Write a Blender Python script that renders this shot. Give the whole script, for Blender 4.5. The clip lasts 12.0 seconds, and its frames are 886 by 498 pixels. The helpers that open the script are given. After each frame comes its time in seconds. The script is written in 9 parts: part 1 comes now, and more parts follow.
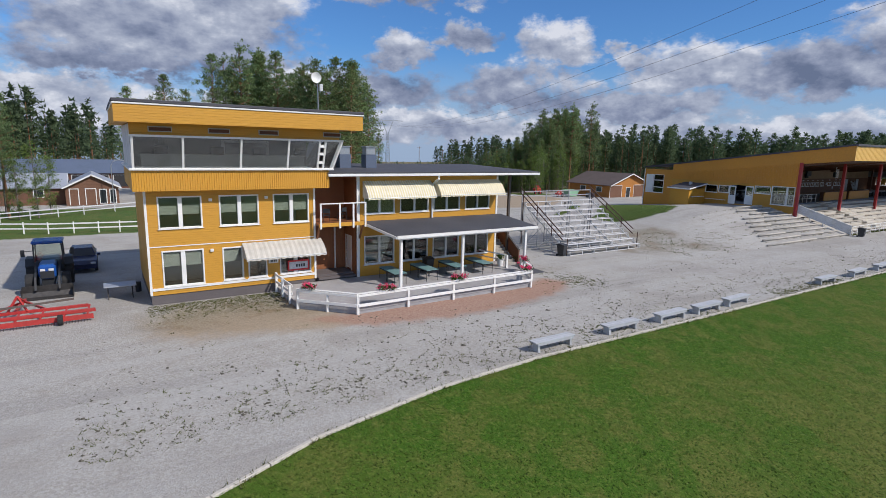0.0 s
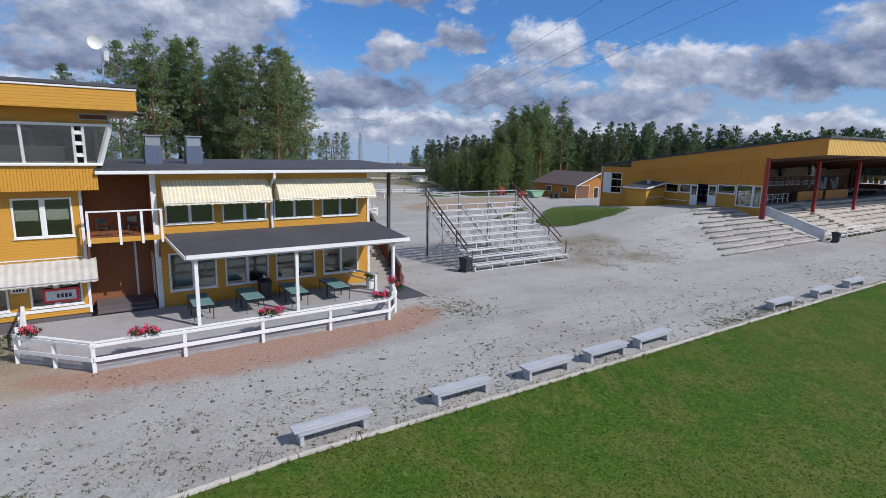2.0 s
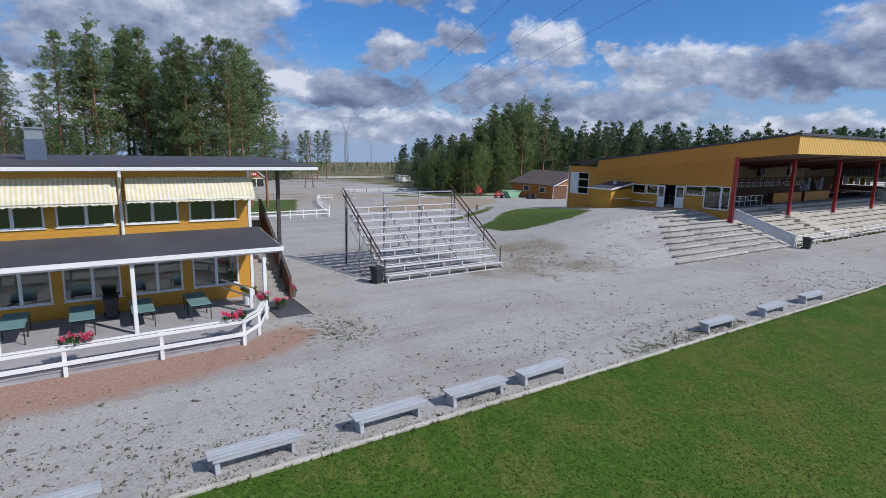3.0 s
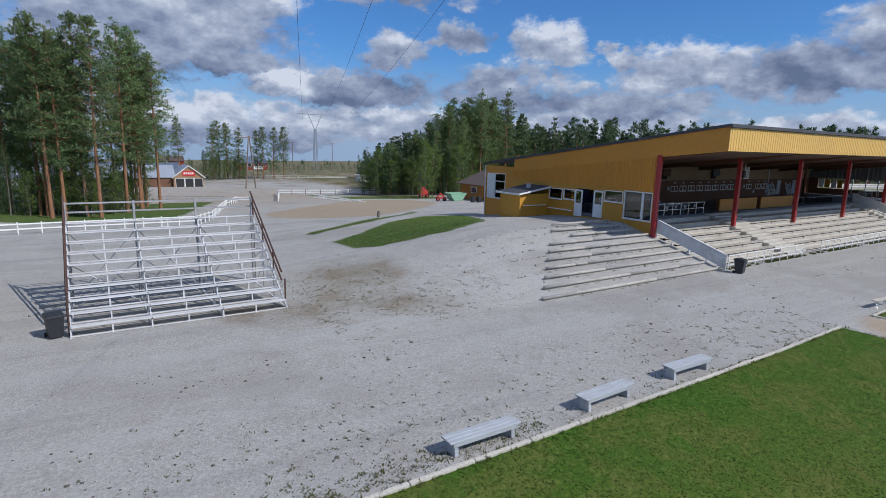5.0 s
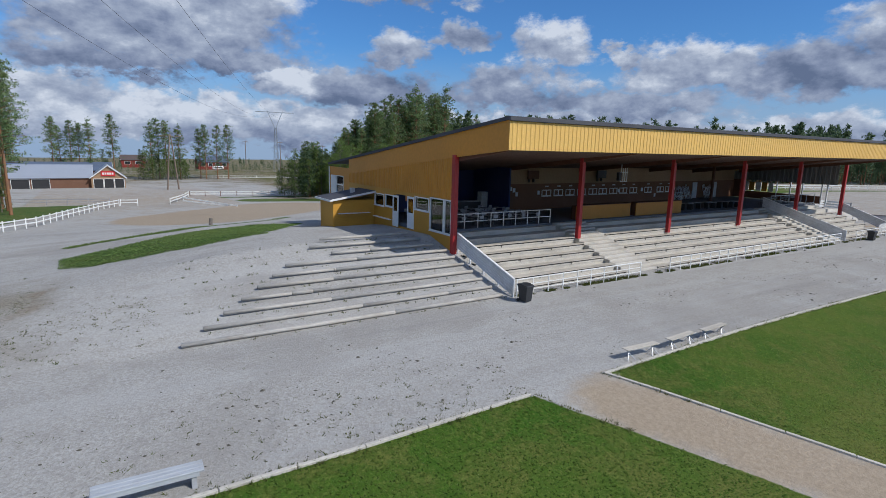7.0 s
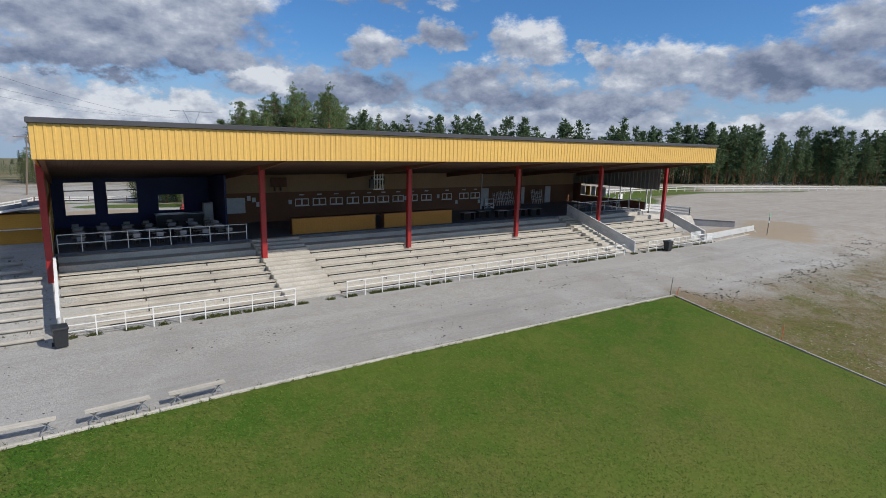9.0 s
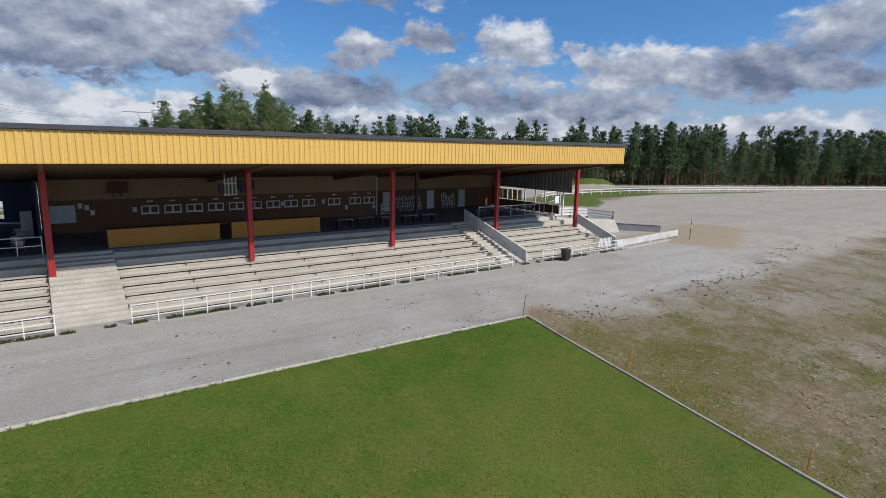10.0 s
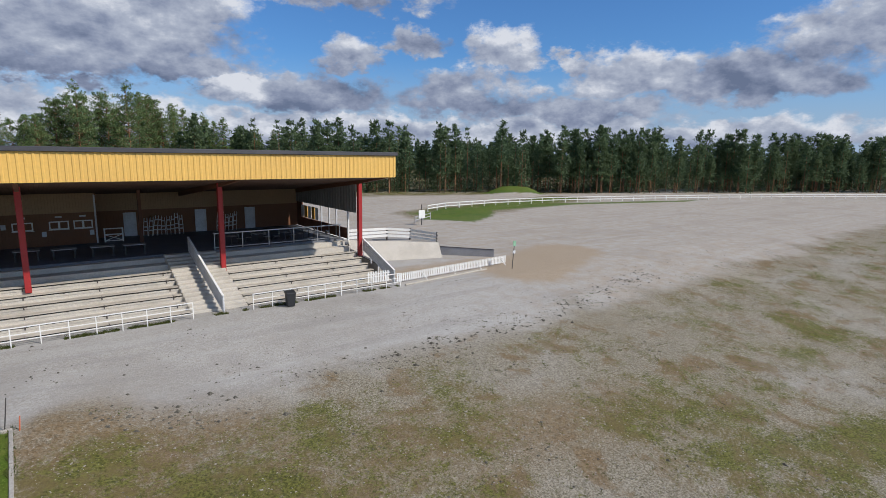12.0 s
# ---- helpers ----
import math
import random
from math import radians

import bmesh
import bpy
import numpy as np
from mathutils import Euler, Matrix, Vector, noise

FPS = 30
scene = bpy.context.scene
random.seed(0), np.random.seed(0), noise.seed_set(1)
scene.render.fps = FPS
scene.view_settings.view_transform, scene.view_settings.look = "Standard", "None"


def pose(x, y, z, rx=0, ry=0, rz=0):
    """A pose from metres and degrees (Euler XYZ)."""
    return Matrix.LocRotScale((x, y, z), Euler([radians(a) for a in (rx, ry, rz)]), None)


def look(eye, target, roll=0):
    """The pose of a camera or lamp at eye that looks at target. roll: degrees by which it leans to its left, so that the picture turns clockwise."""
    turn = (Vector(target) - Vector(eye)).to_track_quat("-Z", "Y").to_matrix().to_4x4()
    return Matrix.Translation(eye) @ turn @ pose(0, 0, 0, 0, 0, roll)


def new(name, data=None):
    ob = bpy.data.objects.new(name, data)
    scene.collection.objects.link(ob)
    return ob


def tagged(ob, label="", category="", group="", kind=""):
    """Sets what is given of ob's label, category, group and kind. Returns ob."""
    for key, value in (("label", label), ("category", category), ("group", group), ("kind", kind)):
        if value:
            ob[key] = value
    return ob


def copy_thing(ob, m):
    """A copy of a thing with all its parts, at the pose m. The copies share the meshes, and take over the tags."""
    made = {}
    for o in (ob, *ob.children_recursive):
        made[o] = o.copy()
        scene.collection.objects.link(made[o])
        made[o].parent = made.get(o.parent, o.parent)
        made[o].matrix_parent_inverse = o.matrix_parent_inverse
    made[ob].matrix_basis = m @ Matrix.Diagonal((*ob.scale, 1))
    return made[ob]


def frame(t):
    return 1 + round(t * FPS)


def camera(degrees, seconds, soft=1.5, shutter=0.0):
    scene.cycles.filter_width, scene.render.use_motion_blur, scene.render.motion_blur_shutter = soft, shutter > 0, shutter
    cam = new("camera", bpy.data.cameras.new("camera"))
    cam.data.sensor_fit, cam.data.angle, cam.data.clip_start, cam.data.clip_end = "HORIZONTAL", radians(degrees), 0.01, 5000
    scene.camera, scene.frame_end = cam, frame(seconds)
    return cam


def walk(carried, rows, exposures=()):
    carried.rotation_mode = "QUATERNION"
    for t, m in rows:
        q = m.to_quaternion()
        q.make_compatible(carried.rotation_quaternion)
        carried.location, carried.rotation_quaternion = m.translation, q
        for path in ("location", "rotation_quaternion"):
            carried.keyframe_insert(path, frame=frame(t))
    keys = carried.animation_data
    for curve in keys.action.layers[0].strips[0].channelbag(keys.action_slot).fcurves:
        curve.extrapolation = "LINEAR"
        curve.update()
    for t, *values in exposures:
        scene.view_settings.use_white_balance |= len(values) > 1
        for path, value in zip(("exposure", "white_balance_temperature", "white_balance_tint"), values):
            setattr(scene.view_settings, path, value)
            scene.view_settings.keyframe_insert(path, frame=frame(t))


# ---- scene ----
cam = camera(78.7, 12.0, soft=0.85)
PATH = [
    (0, (-12.677, -7.436, 8.87), (-11.619, -5.78, 8.501), 1.4),
    (0.5, (-10.175, -6.858, 8.737), (-9.111, -5.205, 8.367), 1.3),
    (1, (-7.395, -5.932, 8.587), (-6.323, -4.284, 8.219), 1.2),
    (1.5, (-4.414, -5.029, 8.464), (-3.336, -3.384, 8.098), 1.2),
    (2, (-1.193, -4.462, 8.374), (-0.112, -2.819, 8.01), 1.1),
    (2.5, (2.19, -4.23, 8.316), (3.271, -2.587, 7.952), 1.2),
    (3, (5.783, -3.995, 8.271), (6.866, -2.353, 7.905), 1.3),
    (3.2, (7.25, -3.842, 8.254), (8.332, -2.2, 7.889), 1.3),
    (4.8, (20.309, -1.618, 8.139), (21.395, 0.022, 7.778), 1.4),
    (5, (21.971, -1.455, 8.212), (23.051, 0.188, 7.844), 1.5),
    (5.5, (26.145, -1.172, 8.216), (27.223, 0.472, 7.849), 1.5),
    (6, (30.527, -1.58, 8.26), (31.603, 0.065, 7.891), 1.5),
    (6.5, (35.153, -2.577, 8.372), (36.225, -0.929, 8.003), 1.4),
    (6.7, (37.061, -3.14, 8.451), (38.129, -1.49, 8.081), 1.5),
    (8.3, (53.345, -9.164, 9.244), (54.45, -7.541, 8.867), 1.4),
    (8.5, (55.489, -9.811, 9.328), (56.604, -8.194, 8.953), 1.4),
    (9, (60.899, -11.034, 9.512), (62.035, -9.43, 9.14), 1.4),
    (9.5, (66.36, -12.024, 9.496), (67.512, -10.431, 9.132), 1.2),
    (10, (71.883, -12.825, 9.623), (73.053, -11.245, 9.257), 1.2),
    (10.5, (77.573, -13.563, 9.704), (78.759, -11.994, 9.34), 1.2),
    (11, (83.595, -14.249, 9.846), (84.788, -12.685, 9.485), 1.3),
    (11.5, (89.39, -14.656, 10.167), (90.599, -13.105, 9.808), 1.4),
    (12, (95.451, -15.542, 10.387), (96.653, -13.982, 10.038), 1.0),
]
BALANCE = [(0, 0.0, 6350, 14), (1.5, 0.0, 6230, 14), (2.5, -0.03, 6050, 14), (5, -0.09, 5980, 12), (6.5, -0.11, 5950, 11), (8.5, -0.05, 6380, 10), (10, 0.0, 6450, 11), (12, 0.0, 6430, 12)]
walk(cam, [(t, look(eye, target, roll)) for t, eye, target, roll in PATH], BALANCE)

# ---- light ----
SUN_TO = Vector((0.57, -0.93, 1.0)).normalized()
sun = new("sun", bpy.data.lights.new("sun", "SUN"))
sun.data.energy, sun.data.angle, sun.data.color = 3.95, radians(0.55), (1.0, 0.94, 0.85)
sun.matrix_world = look((40, -40, 60), Vector((40, -40, 60)) - SUN_TO)

world = bpy.data.worlds.new("sky")
scene.world = world
world.use_nodes = True
scene.view_settings.exposure = 0.0


def build_sky():
    nt = world.node_tree
    nt.nodes.clear()
    N = lambda kind: nt.nodes.new(kind)
    L = nt.links.new

    def math_node(op, a, b=None, c=None):
        n = N("ShaderNodeMath")
        n.operation = op
        for i, v in enumerate((a, b, c)):
            if v is None:
                continue
            if isinstance(v, (int, float)):
                n.inputs[i].default_value = v
            else:
                L(v, n.inputs[i])
        return n.outputs[0]

    sky = N("ShaderNodeTexSky")
    sky.sky_type, sky.sun_disc = "NISHITA", False
    sky.sun_elevation = math.asin(SUN_TO.z)
    sky.sun_rotation = math.atan2(SUN_TO.x, SUN_TO.y)
    sky.altitude, sky.air_density, sky.dust_density, sky.ozone_density = 100, 1.0, 0.6, 2.5
    # a bluer northern summer sky
    tint = N("ShaderNodeMix")
    tint.data_type, tint.blend_type = "RGBA", "MULTIPLY"
    tint.inputs["Factor"].default_value = 1.0
    L(sky.outputs[0], tint.inputs["A"])
    tint.inputs["B"].default_value = (0.50, 0.86, 1.25, 1)
    skyc = N("ShaderNodeVectorMath")
    skyc.operation = "SCALE"
    skyc.inputs["Scale"].default_value = 0.093
    L(tint.outputs["Result"], skyc.inputs[0])
    coord = N("ShaderNodeTexCoord").outputs["Generated"]
    sep = N("ShaderNodeSeparateXYZ")
    L(coord, sep.inputs[0])
    x, y, z = sep.outputs
    az = math_node("MULTIPLY", math_node("ARCTAN2", y, x), 180 / math.pi)
    el = math_node("MULTIPLY", math_node("ARCSINE", z), 180 / math.pi)

    def puffs(dx, dy, dz, scale, detail, rough, tall=1.7):
        """Cumulus noise on the sky's ball, squeezed upright."""
        mp = N("ShaderNodeMapping")
        mp.inputs["Location"].default_value = (dx, dy, dz)
        mp.inputs["Scale"].default_value = (1, 1, tall)
        L(coord, mp.inputs["Vector"])
        n = N("ShaderNodeTexNoise")
        for key, val in (("Scale", scale), ("Detail", detail), ("Roughness", rough), ("Distortion", 0.0)):
            n.inputs[key].default_value = val
        L(mp.outputs[0], n.inputs["Vector"])
        return n.outputs["Fac"]

    # the clouds over the yard: azimuth, elevation, half width, half height, brightness
    clouds = ((78, 0.4, 12, 1.5, 0.62), (91, 0.6, 9, 1.6, 0.72), (84, 9.0, 13, 4.6, 0.56), (79, 12.2, 8, 3.2, 0.66), (88, 6.2, 8, 2.0, 0.34), (77, 7.2, 7, 2.0, 0.36), (73.1, 5.5, 3.8, 1.7, 0.98),
              (83.5, 2.6, 9, 2.4, 0.88), (95, 3.0, 9, 2.8, 0.80), (66, 5.0, 9, 2.8, 0.40), (62.6, 9.4, 3.2, 2.2, 0.60), (56.4, 10.4, 3.2, 1.9, 0.52),
              (62, 15.2, 10, 2.6, 0.66), (47, 9.3, 4.2, 2.9, 0.74), (50.5, 5.4, 7, 2.6, 0.44), (40.3, 9.0, 1.7, 1.6, 0.72), (33.5, 7.4, 8, 3.1, 0.70),
              (24, 6.8, 9.5, 2.9, 0.40), (15.5, 10.2, 8, 3.8, 0.66), (40, 4.2, 11, 2.0, 0.55), (50, 1.8, 60, 2.0, 0.72))
    body = puffs(0.31, 0.62, 0.2, 9.0, 10, 0.58)
    above = puffs(0.31 + 0.006, 0.62 - 0.006, 0.2 + 0.030, 9.0, 8, 0.56)
    fine = puffs(1.7, 0.4, 0.9, 26.0, 8, 0.62)
    azw = math_node("ADD", az, math_node("MULTIPLY_ADD", puffs(4.1, 2.2, 0.3, 11.0, 6, 0.6), 10.0, -5.0))
    elw = math_node("ADD", el, math_node("MULTIPLY_ADD", puffs(2.3, 5.2, 1.3, 14.0, 6, 0.6), 6.0, -3.0))
    total = weighted = most = None
    for a0, e0, wa, we, bright in clouds:
        up = math_node("DIVIDE", math_node("SUBTRACT", elw, e0), we)
        # flat below, heaped above
        tall = math_node("MAXIMUM", up, math_node("MULTIPLY", up, -1.5))
        wide = math_node("DIVIDE", math_node("SUBTRACT", azw, a0), wa)
        d = math_node("SUBTRACT", 1.0, math_node("SQRT", math_node("MULTIPLY_ADD", wide, wide, math_node("MULTIPLY", tall, tall))))
        w = math_node("EXPONENT", math_node("MULTIPLY", d, 5.0))
        t = math_node("MULTIPLY", w, math_node("MULTIPLY_ADD", math_node("MINIMUM", math_node("MAXIMUM", up, -1.0), 1.0), 0.20, bright))
        total = w if total is None else math_node("ADD", total, w)
        weighted = t if weighted is None else math_node("ADD", weighted, t)
        most = d if most is None else math_node("MAXIMUM", most, d)
    # the sky that the path never faces has broken cloud of the same kind
    away = math_node("MAXIMUM", math_node("GREATER_THAN", math_node("ABSOLUTE", math_node("SUBTRACT", az, 54.0)), 52.0), math_node("GREATER_THAN", el, 19.0))
    other = math_node("SUBTRACT", math_node("MULTIPLY_ADD", body, 5.0, -2.55), math_node("MULTIPLY_ADD", away, -4.0, 4.0))
    dens = math_node("ADD", math_node("MAXIMUM", most, other), math_node("MULTIPLY_ADD", fine, 1.1, -0.55))
    ramp = N("ShaderNodeValToRGB")
    L(math_node("MULTIPLY_ADD", dens, 0.5, 0.5), ramp.inputs[0])
    ramp.color_ramp.interpolation = "EASE"
    e = ramp.color_ramp.elements
    e[0].position, e[0].color = 0.42, (0, 0, 0, 1)
    e[1].position, e[1].color = 0.68, (1, 1, 1, 1)
    # sunlit heads are white, thick undersides grey
    lit = math_node("MULTIPLY", math_node("SUBTRACT", body, above), 1.9)
    tuft = math_node("MULTIPLY_ADD", fine, 0.5, -0.25)
    shade = math_node("ADD", math_node("ADD", lit, tuft), math_node("DIVIDE", weighted, total))
    tone = N("ShaderNodeValToRGB")
    L(shade, tone.inputs[0])
    e = tone.color_ramp.elements
    e[0].position, e[0].color = 0.18, (0.135, 0.175, 0.27, 1)
    e[1].position, e[1].color = 1.0, (0.68, 0.715, 0.77, 1)
    tone.color_ramp.elements.new(0.45).color = (0.245, 0.29, 0.40, 1)
    tone.color_ramp.elements.new(0.75).color = (0.41, 0.46, 0.555, 1)
    # pale haze low over the horizon
    haze = N("ShaderNodeMapRange")
    haze.interpolation_type = "SMOOTHSTEP"
    L(el, haze.inputs[0])
    for i, val in enumerate((0.0, 10.0, 0.85, 0.0)):
        haze.inputs[i + 1].default_value = val
    low = N("ShaderNodeMix")
    low.data_type = "RGBA"
    L(haze.outputs[0], low.inputs["Factor"])
    L(skyc.outputs[0], low.inputs["A"])
    low.inputs["B"].default_value = (0.34, 0.44, 0.60, 1)
    mix = N("ShaderNodeMix")
    mix.data_type = "RGBA"
    L(ramp.outputs[0], mix.inputs["Factor"])
    L(low.outputs["Result"], mix.inputs["A"])
    L(tone.outputs[0], mix.inputs["B"])
    bg = N("ShaderNodeBackground")
    out = N("ShaderNodeOutputWorld")
    L(mix.outputs["Result"], bg.inputs[0])
    bg.inputs[1].default_value = 1.0
    L(bg.outputs[0], out.inputs[0])


build_sky()


# ---- mesh helpers ----
class Geo:
    """Vertices and faces of one mesh, in world metres; each face names a material slot."""

    def __init__(self):
        self.v, self.f, self.m = [], [], []

    def add(self, verts, faces, slot=0, turn=None):
        n = len(self.v)
        self.v += [tuple(turn @ Vector(p)) for p in verts] if turn else [tuple(p) for p in verts]
        self.f += [tuple(n + i for i in face) for face in faces]
        self.m += [slot] * len(faces)
        return self

    def box(self, x0, x1, y0, y1, z0, z1, slot=0, turn=None, bevel=0.0):
        x0, x1 = sorted((x0, x1))
        y0, y1 = sorted((y0, y1))
        z0, z1 = sorted((z0, z1))
        b = min(bevel, 0.45 * min(x1 - x0, y1 - y0, z1 - z0))
        if b <= 0:
            v = [(x, y, z) for z in (z0, z1) for y in (y0, y1) for x in (x0, x1)]
            f = [(0, 2, 3, 1), (4, 5, 7, 6), (0, 1, 5, 4), (2, 6, 7, 3), (0, 4, 6, 2), (1, 3, 7, 5)]
            return self.add(v, f, slot, turn)
        # bevelled: each corner has three vertices
        v, at = [], {}
        for i, x in enumerate((x0, x1)):
            for j, y in enumerate((y0, y1)):
                for k, z in enumerate((z0, z1)):
                    sx, sy, sz = (1, -1)[i] * b, (1, -1)[j] * b, (1, -1)[k] * b
                    at[i, j, k] = len(v)
                    v += [(x, y + sy, z + sz), (x + sx, y, z + sz), (x + sx, y + sy, z)]
        f = []
        A = lambda i, j, k, a: at[i, j, k] + a
        for i in (0, 1):
            f.append([A(i, 0, 0, 0), A(i, 1, 0, 0), A(i, 1, 1, 0), A(i, 0, 1, 0)][:: 1 if i else -1])
        for j in (0, 1):
            f.append([A(0, j, 0, 1), A(0, j, 1, 1), A(1, j, 1, 1), A(1, j, 0, 1)][:: 1 if j else -1])
        for k in (0, 1):
            f.append([A(0, 0, k, 2), A(1, 0, k, 2), A(1, 1, k, 2), A(0, 1, k, 2)][:: 1 if k else -1])
        for j in (0, 1):
            for k in (0, 1):
                q = [A(0, j, k, 1), A(1, j, k, 1), A(1, j, k, 2), A(0, j, k, 2)]
                f.append(q[:: 1 if j != k else -1])
        for i in (0, 1):
            for k in (0, 1):
                q = [A(i, 0, k, 0), A(i, 0, k, 2), A(i, 1, k, 2), A(i, 1, k, 0)]
                f.append(q[:: 1 if i != k else -1])
        for i in (0, 1):
            for j in (0, 1):
                q = [A(i, j, 0, 0), A(i, j, 1, 0), A(i, j, 1, 1), A(i, j, 0, 1)]
                f.append(q[:: 1 if i != j else -1])
        for i in (0, 1):
            for j in (0, 1):
                for k in (0, 1):
                    q = [A(i, j, k, 0), A(i, j, k, 1), A(i, j, k, 2)]
                    f.append(q[:: 1 if (i + j + k) % 2 else -1])
        return self.add(v, f, slot, turn)

    def beam(self, p, q, w, h=None, slot=0, bevel=0.0):
        """A square bar from p to q, w wide and h high."""
        p, q = Vector(p), Vector(q)
        d = q - p
        turn = Matrix.Translation(p) @ d.to_track_quat("X", "Z").to_matrix().to_4x4()
        h = h or w
        return self.box(0, d.length, -w / 2, w / 2, -h / 2, h / 2, slot, turn, bevel)

    def rod(self, p, q, r, r2=None, n=8, slot=0, caps=True):
        p, q = Vector(p), Vector(q)
        r2 = r if r2 is None else r2
        d = q - p
        turn = Matrix.Translation(p) @ d.to_track_quat("Z", "Y").to_matrix().to_4x4()
        ang = [2 * math.pi * i / n for i in range(n)]
        v = [(r * math.cos(a), r * math.sin(a), 0) for a in ang] + [(r2 * math.cos(a), r2 * math.sin(a), d.length) for a in ang]
        f = [(i, (i + 1) % n, n + (i + 1) % n, n + i) for i in range(n)]
        if caps:
            f += [tuple(range(n))[::-1], tuple(range(n, 2 * n))]
        return self.add(v, f, slot, turn)

    def tube(self, pts, r, n=6, slot=0):
        """One connected pipe through the points."""
        pts = [Vector(p) for p in pts]
        v, f = [], []
        for i, p in enumerate(pts):
            d = (pts[min(i + 1, len(pts) - 1)] - pts[max(i - 1, 0)]).normalized()
            side = d.cross(Vector((0.13, 0.21, 1.0)) if abs(d.z) < 0.9 else Vector((1, 0.2, 0))).normalized()
            up = side.cross(d)
            v += [tuple(p + side * (r * math.cos(2 * math.pi * k / n)) + up * (r * math.sin(2 * math.pi * k / n))) for k in range(n)]
        m = len(pts)
        f = [(i * n + k, i * n + (k + 1) % n, (i + 1) * n + (k + 1) % n, (i + 1) * n + k) for i in range(m - 1) for k in range(n)]
        f += [tuple(range(n))[::-1], tuple(range((m - 1) * n, m * n))]
        return self.add(v, f, slot)

    def slab(self, quad, thick, slot=0):
        """A plate below four corners."""
        v = [tuple(p) for p in quad] + [(p[0], p[1], p[2] - thick) for p in quad]
        return self.add(v, [(0, 1, 2, 3), (7, 6, 5, 4), (0, 4, 5, 1), (1, 5, 6, 2), (2, 6, 7, 3), (3, 7, 4, 0)], slot)

    def prism(self, pts, a, b, axis="x", slot=0):
        """A polygon (two coordinates) drawn out from a to b along axis."""
        put = {"x": lambda u, w, t: (t, u, w), "y": lambda u, w, t: (u, t, w), "z": lambda u, w, t: (u, w, t)}[axis]
        n = len(pts)
        v = [put(u, w, a) for u, w in pts] + [put(u, w, b) for u, w in pts]
        f = [tuple(range(n))[::-1], tuple(range(n, 2 * n))] + [(i, (i + 1) % n, n + (i + 1) % n, n + i) for i in range(n)]
        return self.add(v, f, slot)

    def wall(self, axis, at, thick, u0, u1, z0, z1, holes=(), slot=0):
        """An upright wall along axis x or y from u0 to u1, with openings (u0, u1, z0, z1) through it, in one skin."""
        us = sorted({u0, u1, *[min(max(h[i], u0), u1) for h in holes for i in (0, 1)]})
        zs = sorted({z0, z1, *[min(max(h[i], z0), z1) for h in holes for i in (2, 3)]})
        nu, nz = len(us), len(zs)
        P = (lambda u, d, z: (u, d, z)) if axis == "x" else (lambda u, d, z: (d, u, z))
        v = [P(u, d, z) for d in (at, at + thick) for z in zs for u in us]
        at_ = lambda d, i, k: d * nu * nz + k * nu + i
        solid_cell = lambda i, k: 0 <= i < nu - 1 and 0 <= k < nz - 1 and not any(h[0] < (us[i] + us[i + 1]) / 2 < h[1] and h[2] < (zs[k] + zs[k + 1]) / 2 < h[3] for h in holes)
        f = []
        for i in range(nu - 1):
            for k in range(nz - 1):
                if not solid_cell(i, k):
                    continue
                f.append((at_(0, i, k), at_(0, i + 1, k), at_(0, i + 1, k + 1), at_(0, i, k + 1)))
                f.append((at_(1, i, k), at_(1, i, k + 1), at_(1, i + 1, k + 1), at_(1, i + 1, k)))
                if not solid_cell(i - 1, k):
                    f.append((at_(0, i, k), at_(0, i, k + 1), at_(1, i, k + 1), at_(1, i, k)))
                if not solid_cell(i + 1, k):
                    f.append((at_(0, i + 1, k), at_(1, i + 1, k), at_(1, i + 1, k + 1), at_(0, i + 1, k + 1)))
                if not solid_cell(i, k - 1):
                    f.append((at_(0, i, k), at_(1, i, k), at_(1, i + 1, k), at_(0, i + 1, k)))
                if not solid_cell(i, k + 1):
                    f.append((at_(0, i, k + 1), at_(0, i + 1, k + 1), at_(1, i + 1, k + 1), at_(1, i, k + 1)))
        used = sorted({j for face in f for j in face})
        new_no = {j: n for n, j in enumerate(used)}
        return self.add([v[j] for j in used], [tuple(new_no[j] for j in face) for face in f], slot)


ORIGIN = {}


def mesh_of(name, geo, mats, base=(0, 0, 0), smooth=False):
    me = bpy.data.meshes.new(name)
    bx, by, bz = base
    me.from_pydata([(x - bx, y - by, z - bz) for x, y, z in geo.v], [], geo.f)
    mats = mats if isinstance(mats, (list, tuple)) else [mats]
    for m in mats:
        me.materials.append(m)
    if len(mats) > 1:
        me.polygons.foreach_set("material_index", geo.m)
    if smooth:
        me.polygons.foreach_set("use_smooth", [True] * len(geo.f))
    me.update()
    return me


def thing(name, base, label, category, group="", kind=""):
    """A top-level thing: an Empty at its base."""
    ob = new(name)
    ob.location = base
    ORIGIN[ob.name] = tuple(base)
    return tagged(ob, label, category, group, kind)


def part(name, geo, mats, parent, label="", smooth=False):
    """One mesh under a thing or under a part. Geometry is given in world metres."""
    base = ORIGIN[parent.name]
    ob = new(name, mesh_of(name, geo, mats, base, smooth))
    ob.parent = parent
    ORIGIN[ob.name] = base
    if label:
        ob["label"] = label
    return ob


def solid(name, geo, mats, label, category, kind="", base=None, smooth=False, group=""):
    """A top-level thing that is one mesh."""
    if base is None:
        a = np.array(geo.v)
        base = ((a[:, 0].min() + a[:, 0].max()) / 2, (a[:, 1].min() + a[:, 1].max()) / 2, a[:, 2].min())
    base = tuple(float(c) for c in base)
    ob = new(name, mesh_of(name, geo, mats, base, smooth))
    ob.location = base
    ORIGIN[ob.name] = base
    return tagged(ob, label, category, group, kind)


